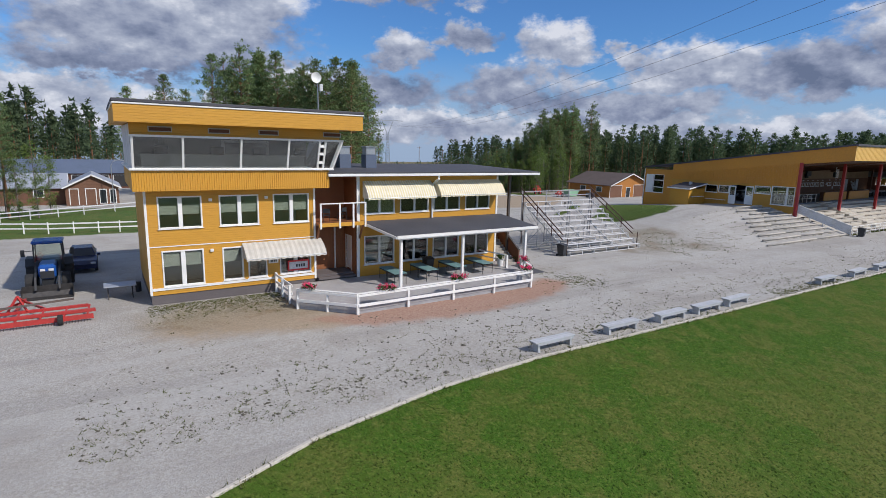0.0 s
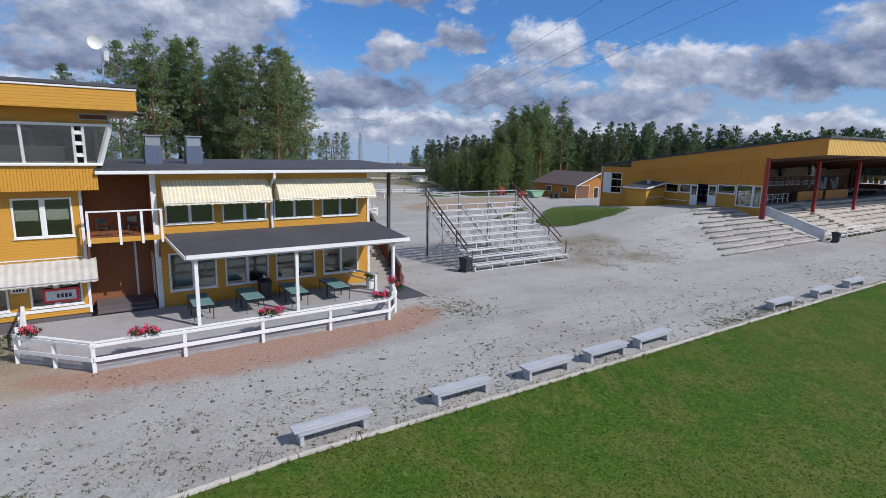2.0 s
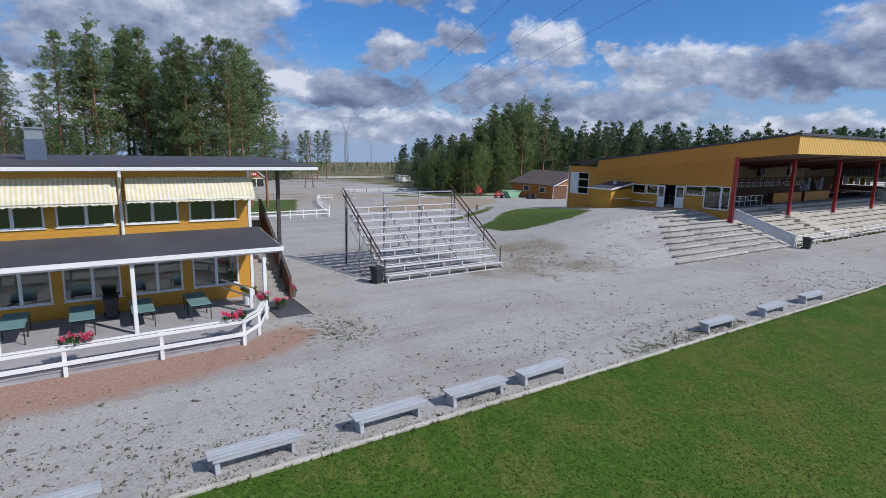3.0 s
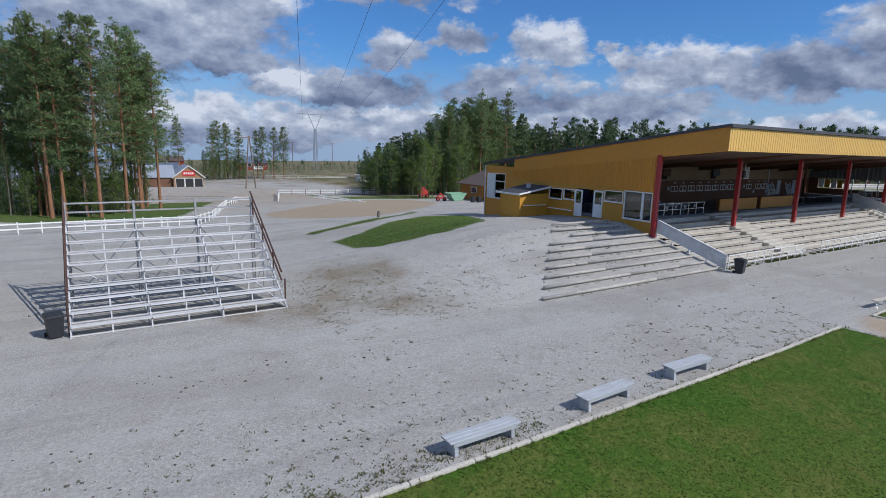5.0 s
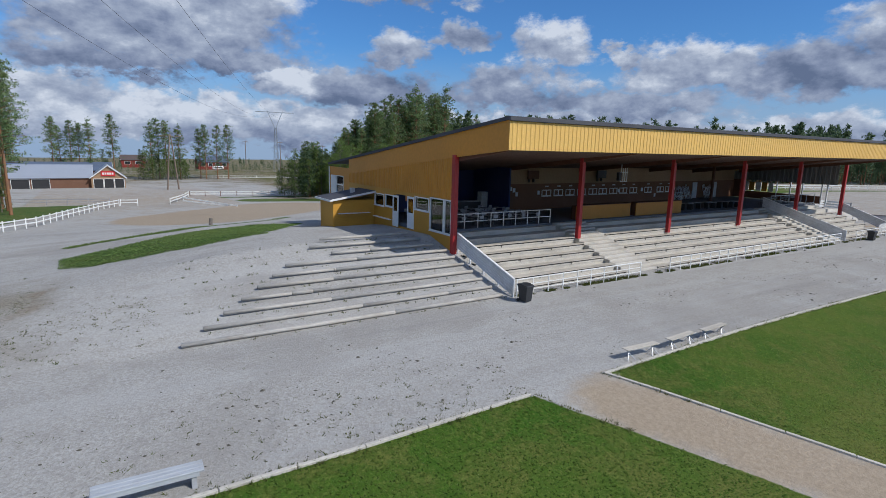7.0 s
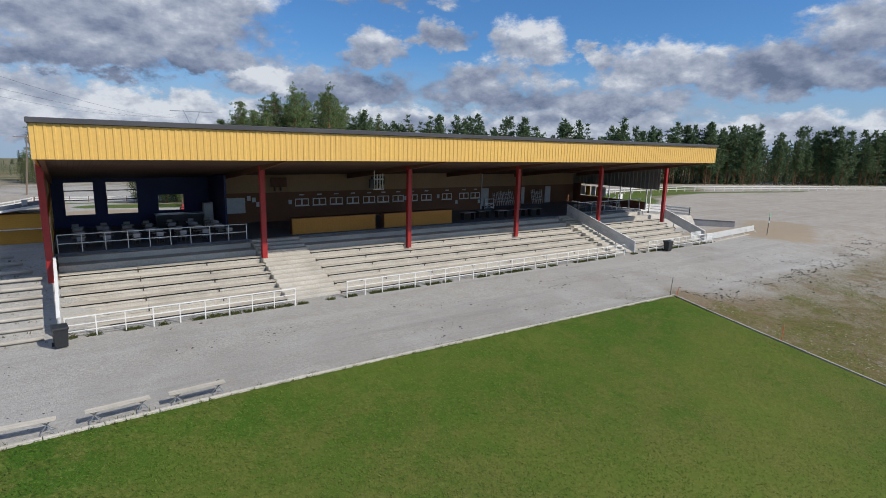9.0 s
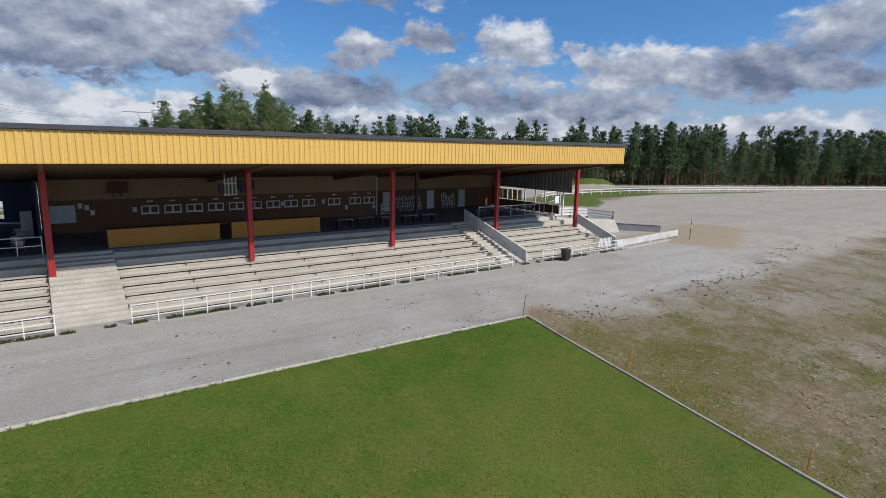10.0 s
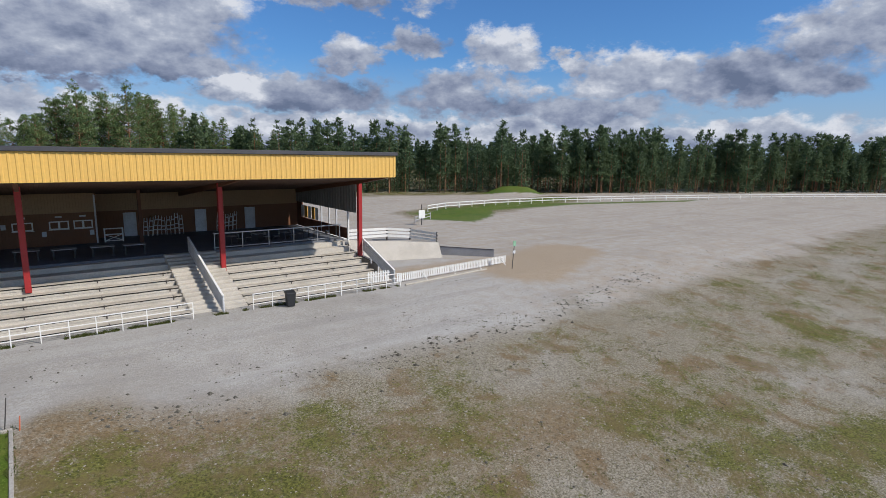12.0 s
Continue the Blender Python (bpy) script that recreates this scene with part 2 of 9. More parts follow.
# ---- materials ----
def material(name):
    m = bpy.data.materials.new(name)
    m.use_nodes = True
    return m, m.node_tree, m.node_tree.nodes["Principled BSDF"]


def surface(name, color, rough=0.6, metal=0.0, vary=0.12, grain=9.0, stain=0.5, bump=0.15, stretch=(1, 1, 1), dirt=None, dirt_amount=0.25, each=0.0, lines=None):
    """A painted or raw surface: colour with fine grain and broad stains, slight relief and wear.
    lines: (axis, spacing, depth) of board joints."""
    m, nt, bsdf = material(name)
    N = lambda kind: nt.nodes.new(kind)
    L = nt.links.new
    co = N("ShaderNodeTexCoord").outputs["Object"]
    mp = N("ShaderNodeMapping")
    mp.inputs["Scale"].default_value = stretch
    L(co, mp.inputs[0])
    fine = N("ShaderNodeTexNoise")
    fine.inputs["Scale"].default_value, fine.inputs["Detail"].default_value = grain, 5
    L(mp.outputs[0], fine.inputs["Vector"])
    broad = N("ShaderNodeTexNoise")
    broad.inputs["Scale"].default_value, broad.inputs["Detail"].default_value = stain, 4
    L(co, broad.inputs["Vector"])
    c1 = N("ShaderNodeMix")
    c1.data_type = "RGBA"
    r1 = N("ShaderNodeMapRange")
    L(fine.outputs["Fac"], r1.inputs[0])
    r1.inputs[1].default_value, r1.inputs[2].default_value = 0.3, 0.7
    L(r1.outputs[0], c1.inputs["Factor"])
    c1.inputs["A"].default_value = (*[c * (1 - vary) for c in color], 1)
    c1.inputs["B"].default_value = (*[min(1, c * (1 + vary)) for c in color], 1)
    c2 = N("ShaderNodeMix")
    c2.data_type = "RGBA"
    r2 = N("ShaderNodeMapRange")
    L(broad.outputs["Fac"], r2.inputs[0])
    r2.inputs[1].default_value, r2.inputs[2].default_value = 0.45, 0.75
    r2.inputs[4].default_value = dirt_amount
    L(r2.outputs[0], c2.inputs["Factor"])
    L(c1.outputs["Result"], c2.inputs["A"])
    c2.inputs["B"].default_value = (*(dirt or [c * 0.6 for c in color]), 1)
    col = c2.outputs["Result"]
    height = fine.outputs["Fac"]
    if each:
        hs = N("ShaderNodeHueSaturation")
        info = N("ShaderNodeObjectInfo")
        rr = N("ShaderNodeMapRange")
        L(info.outputs["Random"], rr.inputs[0])
        rr.inputs[3].default_value, rr.inputs[4].default_value = 1 - each, 1 + each
        L(rr.outputs[0], hs.inputs["Value"])
        L(col, hs.inputs["Color"])
        col = hs.outputs["Color"]
    bp = N("ShaderNodeBump")
    bp.inputs["Strength"].default_value, bp.inputs["Distance"].default_value = bump, 0.02
    if lines:
        axis, gap, deep = lines
        geo = N("ShaderNodeNewGeometry")
        sp = N("ShaderNodeSeparateXYZ")
        L(geo.outputs["Position"], sp.inputs[0])
        fr = N("ShaderNodeMath")
        fr.operation = "DIVIDE"
        L(sp.outputs["xyz".index(axis)], fr.inputs[0])
        fr.inputs[1].default_value = gap
        fr2 = N("ShaderNodeMath")
        fr2.operation = "FRACT"
        L(fr.outputs[0], fr2.inputs[0])
        rmp = N("ShaderNodeValToRGB")
        L(fr2.outputs[0], rmp.inputs[0])
        e = rmp.color_ramp.elements
        e[0].position, e[0].color = 0.0, (0, 0, 0, 1)
        e[1].position, e[1].color = 0.14, (1, 1, 1, 1)
        hsum = N("ShaderNodeMath")
        hsum.operation = "MULTIPLY_ADD"
        L(rmp.outputs[0], hsum.inputs[0])
        hsum.inputs[1].default_value = 6.0
        L(fine.outputs["Fac"], hsum.inputs[2])
        height = hsum.outputs[0]
        bp.inputs["Strength"].default_value = deep
        mk = N("ShaderNodeMix")
        mk.data_type = "RGBA"
        mk.blend_type = "MULTIPLY"
        inv = N("ShaderNodeMath")
        inv.operation = "MULTIPLY_ADD"
        L(rmp.outputs[0], inv.inputs[0])
        inv.inputs[1].default_value, inv.inputs[2].default_value = -0.16, 0.16
        L(inv.outputs[0], mk.inputs["Factor"])
        L(col, mk.inputs["A"])
        mk.inputs["B"].default_value = (0.25, 0.2, 0.15, 1)
        col = mk.outputs["Result"]
    L(height, bp.inputs["Height"])
    L(bp.outputs[0], bsdf.inputs["Normal"])
    L(col, bsdf.inputs["Base Color"])
    rr = N("ShaderNodeMapRange")
    L(broad.outputs["Fac"], rr.inputs[0])
    rr.inputs[3].default_value, rr.inputs[4].default_value = max(0.05, rough - 0.12), min(1, rough + 0.12)
    L(rr.outputs[0], bsdf.inputs["Roughness"])
    bsdf.inputs["Metallic"].default_value = metal
    return m


def glass_material(name, tint, ior=1.5):
    m, nt, bsdf = material(name)
    nt.nodes.remove(bsdf)
    out = nt.nodes["Material Output"]
    clear = nt.nodes.new("ShaderNodeBsdfTransparent")
    clear.inputs[0].default_value = (*tint, 1)
    gloss = nt.nodes.new("ShaderNodeBsdfGlossy")
    gloss.inputs["Roughness"].default_value = 0.015
    fres = nt.nodes.new("ShaderNodeFresnel")
    fres.inputs[0].default_value = ior
    mix = nt.nodes.new("ShaderNodeMixShader")
    nt.links.new(fres.outputs[0], mix.inputs[0])
    nt.links.new(clear.outputs[0], mix.inputs[1])
    nt.links.new(gloss.outputs[0], mix.inputs[2])
    nt.links.new(mix.outputs[0], out.inputs[0])
    return m


YELLOW = (0.575, 0.290, 0.032)
M_YELLOW = surface("yellow_boards", YELLOW, 0.55, vary=0.07, grain=14, stretch=(0.3, 0.3, 3), stain=0.35, dirt=(0.45, 0.22, 0.04), lines=("z", 0.13, 0.28))
M_YELLOW_V = surface("yellow_upright_boards", YELLOW, 0.55, vary=0.07, grain=14, stretch=(3, 3, 0.3), stain=0.35, dirt=(0.45, 0.22, 0.04), lines=("x", 0.12, 0.5))
M_YELLOW_PLAIN = surface("yellow_paint", YELLOW, 0.5, vary=0.06, grain=10, stain=0.4, dirt=(0.45, 0.22, 0.04))
M_METAL_YELLOW = surface("yellow_sheet_metal", (0.74, 0.46, 0.12), 0.45, vary=0.05, grain=5, stain=0.3, dirt=(0.55, 0.33, 0.1), bump=0.05)
M_GREYSHEET = surface("grey_sheet_metal", (0.20, 0.195, 0.19), 0.6, metal=0.2, vary=0.1, grain=5, stain=0.4)
M_ORANGE_METAL = surface("ochre_sheet_metal", (0.58, 0.25, 0.022), 0.45, vary=0.06, grain=5, stain=0.25, dirt=(0.38, 0.18, 0.04), bump=0.05)
M_WHITE = surface("white_paint", (0.78, 0.78, 0.75), 0.5, vary=0.05, grain=14, stain=0.8, dirt=(0.55, 0.53, 0.48), dirt_amount=0.35)
M_GREYWHITE = surface("weathered_white_paint", (0.60, 0.61, 0.62), 0.6, vary=0.12, grain=12, stain=1.2, dirt=(0.33, 0.32, 0.3), dirt_amount=0.5, each=0.06)
M_ROOF = surface("dark_felt", (0.055, 0.056, 0.065), 0.75, vary=0.2, grain=30, stain=0.4, dirt=(0.11, 0.11, 0.12), dirt_amount=0.5)
M_PLINTH = surface("plinth_render", (0.115, 0.10, 0.10), 0.8, vary=0.12, grain=20, stain=0.7, dirt=(0.2, 0.18, 0.16))
M_CONCRETE = surface("concrete", (0.34, 0.32, 0.285), 0.85, vary=0.16, grain=12, stain=0.6, dirt=(0.19, 0.175, 0.15), dirt_amount=0.55, each=0.05)
M_PLANK = surface("bleached_plank", (0.47, 0.43, 0.36), 0.75, vary=0.16, grain=7, stretch=(0.25, 3, 3), stain=0.9, dirt=(0.28, 0.25, 0.2), dirt_amount=0.5, each=0.1)
M_GREYPLANK = surface("grey_plank", (0.33, 0.33, 0.34), 0.75, vary=0.18, grain=7, stretch=(0.25, 3, 3), stain=0.9, dirt=(0.2, 0.19, 0.18), dirt_amount=0.5, each=0.08)
M_DECK = surface("deck_boards", (0.36, 0.35, 0.345), 0.7, vary=0.15, grain=7, stretch=(0.25, 3, 3), stain=0.8, dirt=(0.23, 0.22, 0.21), dirt_amount=0.5, lines=("y", 0.14, 0.4))
M_RED = surface("red_paint", (0.36, 0.025, 0.025), 0.45, vary=0.08, grain=9, stain=0.9, dirt=(0.2, 0.03, 0.03))
M_DARKWOOD = surface("dark_brown_boards", (0.13, 0.052, 0.028), 0.7, vary=0.12, grain=10, stain=0.6, lines=("z", 0.15, 0.4))
M_BROWNWALL = surface("brown_board_wall", (0.19, 0.082, 0.038), 0.7, vary=0.1, grain=10, stain=0.5, lines=("x", 0.2, 0.35))
M_TANWALL = surface("tan_board_wall", (0.36, 0.225, 0.125), 0.7, vary=0.1, grain=10, stain=0.5, lines=("x", 0.2, 0.3))
M_DARKFLOOR = surface("grey_floor_paint", (0.13, 0.14, 0.16), 0.7, vary=0.15, grain=10, stain=0.7)
M_SOFFIT = surface("soffit", (0.085, 0.045, 0.032), 0.8, vary=0.12, grain=6, stain=0.5, lines=("x", 0.25, 0.3))
M_BLUEWALL = surface("dark_blue_wall", (0.02, 0.03, 0.12), 0.6, vary=0.1)
M_INSIDE = surface("room_lining", (0.62, 0.62, 0.58), 0.85, vary=0.1)
M_BLACK = surface("black_plastic", (0.025, 0.027, 0.03), 0.5, vary=0.15)
M_STEEL = surface("galvanised_steel", (0.42, 0.44, 0.46), 0.42, metal=0.7, vary=0.12, grain=18)
M_DARKSTEEL = surface("dark_steel", (0.08, 0.07, 0.065), 0.55, metal=0.3, vary=0.15)
M_GLASS = glass_material("window_glass", (0.78, 0.84, 0.80), 2.1)
M_GLASS_DARK = glass_material("tower_glass", (0.72, 0.77, 0.78), 2.1)


# ---- ground ----
LAWN_EDGE_X = [-60, -30, -10.9, -7.6, -2.4, 3.0, 18.0, 46.0, 52.4, 56.2, 58.0, 61.4, 66.4, 72.8, 81.3, 88.7, 94.2]
LAWN_EDGE_Y = [-14, -2.5, 6.0, 7.4, 8.5, 8.95, 8.95, 9.0, 9.1, 9.05, 9.12, 9.22, 9.36, 9.34, 9.06, 8.94, 8.8]


def ease(t):
    t = np.clip(t, 0, 1)
    return t * t * (3 - 2 * t)


def ground_height(x, y):
    """The bank beside the grandstand, and the yard that falls away behind it."""
    x, y = np.asarray(x, float), np.asarray(y, float)
    rise = np.interp(y, [19.5, 28.6, 36.0, 48.0, 62.0], [0, 2.36, 2.1, 0.75, 0])
    left = 26.0 + 0.3 * np.clip(y - 19.5, 0, 9)
    side = ease((x - left) / 22.0) * (1 - ease((x - 60.5) / 3.0))
    swell = 0.035 * np.sin(x * 0.23 + 1.3) * np.sin(y * 0.31) * (y < 18)
    fall = np.interp(y, [50, 70, 108, 135, 150, 200, 260, 330, 500, 1000, 2000], [0, -1.2, -2.5, -3.3, -3.7, -3.4, -4.0, -5.6, -11, -26, -52])
    # beyond the yard the whole country falls away
    near_yard = ease((x - 2) / 20.0) * (1 - ease((x - 100 - 0.4 * np.clip(y - 150, 0, 2000)) / 30.0))
    fall = fall * np.maximum(near_yard, ease((y - 230) / 90.0))
    # the lawns slope down from the kerb, and so does the open ground beyond them
    kerb_y = np.interp(x, LAWN_EDGE_X, LAWN_EDGE_Y) - 0.1
    lawns = -0.16 * np.clip(kerb_y - y, 0, 16) * ease((x + 40) / 30.0)
    open_ground = np.interp(y, [-20, -6.8, -3, 1, 5, 8, 12, 17], [-3.2, -2.4, -2.0, -1.5, -1.05, -0.75, -0.4, 0])
    k = ease((x - 94.4) / 5.0)
    slope = lawns * (1 - k) + open_ground * k * (1 - ease((x - 150) / 60.0))
    # overgrown spoil heap beyond the track
    heap = 2.1 * np.exp(-((((x - 199) * 0.75 - (y - 88) * 0.66) / 6.0) ** 4 + (((x - 199) * 0.66 + (y - 88) * 0.75) / 3.0) ** 2))
    return rise * side + swell + fall + slope + heap


def seg_field(x, y, ax, ay, bx, by, r):
    """r minus the distance to a line piece: positive inside the strip."""
    dx, dy = bx - ax, by - ay
    t = np.clip(((x - ax) * dx + (y - ay) * dy) / (dx * dx + dy * dy), 0, 1)
    return r - np.hypot(x - ax - t * dx, y - ay - t * dy)


def poly_field(x, y, pts):
    """Distance to a closed outline: positive inside."""
    d, inside = np.full(np.shape(x), 1e9), np.zeros(np.shape(x), bool)
    for (ax, ay), (bx, by) in zip(pts, pts[1:] + pts[:1]):
        d = np.minimum(d, -seg_field(x, y, ax, ay, bx, by, 0.0))
        if ay != by:
            inside ^= ((ay > y) != (by > y)) & (x < (bx - ax) * (y - ay) / (by - ay) + ax)
    return np.where(inside, d, -d)


def ground_fields(x, y):
    edge = np.interp(x, LAWN_EDGE_X, LAWN_EDGE_Y) - y
    right = 94.15 - x
    left = x - 56.3 - (9.05 - y) * 0.59
    lawn = np.maximum(np.minimum(edge, 52.4 + (9.15 - y) * 0.6 - x), np.minimum(np.minimum(edge, left), right))
    isle = poly_field(x, y, [(37.8, 38.3), (37.9, 34.8), (39.4, 33.4), (41.8, 33.2), (45.4, 33.1), (50.1, 35.0), (57.1, 48.3), (52.6, 49.6), (45.9, 44.5), (41.0, 39.9)])
    isle = np.maximum(isle, np.maximum(seg_field(x, y, 38.2, 44.3, 41.7, 46.2, 0.5), np.maximum(seg_field(x, y, 41.7, 46.2, 47.8, 50.5, 0.6), seg_field(x, y, 47.8, 50.5, 61.0, 65.8, 0.6))))
    # grass behind the white fences
    far_left = np.minimum(np.minimum(y - 52.5, -4.0 - x), 76 - y)
    paddock = np.minimum(np.minimum(y - 72.0, 101 - y), 30.5 + (y - 72) * 0.34 - x)
    paddock = np.minimum(paddock, x - 4)
    yard = np.minimum(np.minimum(y - 112, 150 - y), np.minimum(x - 56, 100 - x)) * 0.3 - 0.3
    yard = np.minimum(yard, -0.6)
    yard = np.maximum(yard, np.maximum(seg_field(x, y, 66, 101, 80, 95, 4), seg_field(x, y, 70, 140, 92, 158, 5) * 0.4))
    yard = np.maximum(yard, np.maximum(seg_field(x, y, 52, 128, 58, 129, 1.6), seg_field(x, y, 62, 111.5, 78, 109, 1.2)))
    back = np.maximum(np.minimum(y - 100, x - 76 - (y - 104) * 0.3), np.maximum(y - 196, seg_field(x, y, 78, 104, 110, 112, 8)))
    back = np.where(x < 50, np.maximum(y - 125, -3), back)
    inner = seg_field(x, y, 152, 60, 200, 72, 7.5)
    grass = np.maximum.reduce([isle, far_left, paddock, yard, inner * 0.12 - 0.45, seg_field(x, y, 150, 59.5, 164, 61.5, 3.0) * 0.5 - 0.2])
    fringe = np.maximum(seg_field(x, y, 160, 61.5, 188, 61.5, 2.6), np.maximum(seg_field(x, y, 188, 61.5, 213, 55, 2.0), seg_field(x, y, 213, 55, 257, 39.5, 1.6)))
    grass = np.maximum(grass, fringe * 0.4 - 0.1)
    grass = np.maximum(grass, seg_field(x, y, 195, 91, 203, 85, 3.5))
    grass = np.maximum(grass, poly_field(x, y, [(144, 55), (150, 47.3), (158, 52), (164, 58), (160, 68), (152, 62)]) * 0.5)
    beyond = np.minimum(-right + 2.6, 3.0) - np.clip((-right - 8) / 14.0, 0, 0.9)
    wild = np.maximum(np.minimum(beyond, 8.4 + 0.02 * (x - 94) - y), seg_field(x, y, -9.5, 22.6, -4.5, 21.8, 1.7))
    tufts = np.maximum(seg_field(x, y, 96.6, 6.6, 97.4, -14, 4.2) * 0.45, np.maximum(seg_field(x, y, 117, -7.5, 128, -10.5, 3.2) * 0.8, np.maximum(seg_field(x, y, 96, 5.2, 106, 3.8, 2.0) * 0.9, seg_field(x, y, 134, -4, 141, -1, 2.4) * 0.4)))
    wild = wild + np.clip(tufts, 0, 1.9) * (wild > -3)
    wild = np.maximum.reduce([wild, back, inner, np.where(x > 150, y - 100 + 0.3 * (x - 150), -3)])
    wild = np.maximum(wild, seg_field(x, y, 31, 23.5, 34.5, 29, 2.4) * 0.5)
    brown = np.maximum(seg_field(x, y, 98.0, 5.5, 100.0, -16, 6.5) * 0.4, seg_field(x, y, 106, 1.5, 118, -1.5, 3.5) * 0.25) + np.where(x > 94, 0.0, -3.0)
    soil = poly_field(x, y, [(-4.8, 18.8), (-1.6, 16.2), (4.0, 15.4), (9.0, 15.8), (12.2, 16.7), (14.4, 18.6), (13.0, 20.2), (11.0, 19.0), (-1.5, 19.0)])
    sand = np.maximum(seg_field(x, y, 50, 70, 66, 84, 9), seg_field(x, y, -8, 19.6, -3.5, 18.2, 1.6))
    sand = np.maximum(sand, seg_field(x, y, 55.4, 7.4, 60.4, -1, 2.0))
    sand = np.maximum(sand, seg_field(x, y, 31.5, 24.0, 34.5, 29.0, 2.6) * 0.4 - 1.1)
    sand = np.maximum(sand, np.minimum(y - 62, 160 - y) * (x > 30) * (x < 62) * 0.02 - 0.55)
    sand = np.maximum(sand, (np.clip((x - 112) / 22, 0, 1) * 0.9 - 0.75) * (y > 5) - (y <= 5))
    sand = np.maximum(sand, seg_field(x, y, -9, 20.6, -4, 20, 2.6) * 0.5)
    sand = np.maximum(sand, seg_field(x, y, 131, 18.5, 142, 23, 5.0) * 0.5)
    sand = np.maximum(sand, seg_field(x, y, 120.5, 22.7, 131, 23, 2.6) * 0.5)
    dry = 0.65 * np.clip((x - 57) / 14, 0, 1) + 0.3 * np.clip((x - 66) / 14, 0, 1) * np.clip((6 - y) / 5, 0, 1)
    parched = np.clip((edge - 2.0) / 6.0, 0, 1) * np.interp(x, [-10, 2, 20, 45, 66, 84], [0.8, 0.35, 0.3, 0.4, 0.75, 0.8])
    return dict(brown=brown, parched=parched, lawn=lawn, grass=grass, wild=wild, soil=soil, sand=sand, dry=dry)


def gravel_material():
    m, nt, bsdf = material("gravel_ground")
    N = lambda kind: nt.nodes.new(kind)
    L = nt.links.new
    pos = N("ShaderNodeNewGeometry").outputs["Position"]

    def noise_tex(scale, detail=4, rough=0.55, dist=0.0, sx=1, sy=1):
        mp = N("ShaderNodeMapping")
        mp.inputs["Scale"].default_value = (sx, sy, 1)
        L(pos, mp.inputs[0])
        n = N("ShaderNodeTexNoise")
        for k, v in (("Scale", scale), ("Detail", detail), ("Roughness", rough), ("Distortion", dist)):
            n.inputs[k].default_value = v
        L(mp.outputs[0], n.inputs["Vector"])
        return n.outputs["Fac"]

    def calc(op, a, b=0.0, c=0.0):
        n = N("ShaderNodeMath")
        n.operation = op
        for i, v in enumerate((a, b, c)):
            if isinstance(v, (int, float)):
                n.inputs[i].default_value = v
            else:
                L(v, n.inputs[i])
        return n.outputs[0]

    def span(v, a, b, c=0.0, d=1.0):
        n = N("ShaderNodeMapRange")
        n.interpolation_type = "SMOOTHSTEP"
        L(v, n.inputs[0])
        for i, k in enumerate((a, b, c, d)):
            n.inputs[i + 1].default_value = k
        return n.outputs[0]

    def mix(f, a, b):
        n = N("ShaderNodeMix")
        n.data_type = "RGBA"
        for v, k in ((f, "Factor"), (a, "A"), (b, "B")):
            if isinstance(v, tuple):
                n.inputs[k].default_value = (*v, 1)
            elif isinstance(v, float):
                n.inputs[k].default_value = v
            else:
                L(v, n.inputs[k])
        return n.outputs["Result"]

    def field(name):
        a = N("ShaderNodeAttribute")
        a.attribute_name = name
        return a.outputs["Fac"]

    vor = N("ShaderNodeTexVoronoi")
    vor.inputs["Scale"].default_value = 15
    L(pos, vor.inputs["Vector"])
    peb = vor.outputs["Distance"]
    n0 = noise_tex(60, 3)
    n1 = noise_tex(7, 6, 0.65)
    n2 = noise_tex(0.9, 5, 0.6)
    n3 = noise_tex(0.13, 4, 0.55, 0.4)
    tracks = noise_tex(0.35, 4, 0.6, 0.3, 0.12, 1.6)
    # gravel: pebbles of several greys, trodden fines between
    g = mix(span(n1, 0.3, 0.7), (0.318, 0.303, 0.272), (0.424, 0.406, 0.368))
    g = mix(calc("MULTIPLY", span(vor.outputs["Color"], 0.3, 0.9), 0.42), g, (0.55, 0.542, 0.52))
    g = mix(calc("MULTIPLY", span(noise_tex(26, 4, 0.7), 0.52, 0.68), 0.42), g, (0.155, 0.150, 0.142))
    g = mix(calc("MULTIPLY", span(n0, 0.52, 0.72), 0.30), g, (0.13, 0.127, 0.122))
    g = mix(calc("MULTIPLY", span(n2, 0.45, 0.7), 0.32), g, (0.285, 0.268, 0.240))
    g = mix(calc("MULTIPLY", span(tracks, 0.45, 0.62), 0.40), g, (0.43, 0.422, 0.402))
    g = mix(calc("MULTIPLY", span(n3, 0.48, 0.66), 0.45), g, (0.275, 0.256, 0.228))
    ruts = noise_tex(0.55, 5, 0.6, 0.2, 0.06, 0.9)
    g = mix(calc("MULTIPLY", span(ruts, 0.54, 0.63), 0.26), g, (0.235, 0.227, 0.215))
    wob = calc("ADD", calc("MULTIPLY_ADD", n2, 1.6, -0.8), calc("MULTIPLY_ADD", n1, 0.7, -0.35))
    # bare sand and red soil
    sand = mix(span(n1, 0.3, 0.7), (0.29, 0.222, 0.145), (0.385, 0.303, 0.208))
    g = mix(calc("MULTIPLY", span(calc("ADD", field("sand"), wob), -0.5, 1.0), 0.85), g, sand)
    soil = mix(span(n1, 0.3, 0.72), (0.30, 0.17, 0.12), (0.40, 0.26, 0.19))
    g = mix(calc("MULTIPLY", span(calc("ADD", field("soil"), calc("MULTIPLY", wob, 0.9)), -0.45, 0.7), 0.9), g, soil)
    # stony rough ground beyond the lawn: pale chips over brown fines
    wild = field("wild")
    area = span(calc("ADD", wild, calc("MULTIPLY_ADD", n3, 9.0, -4.5)), -1.5, 2.5)
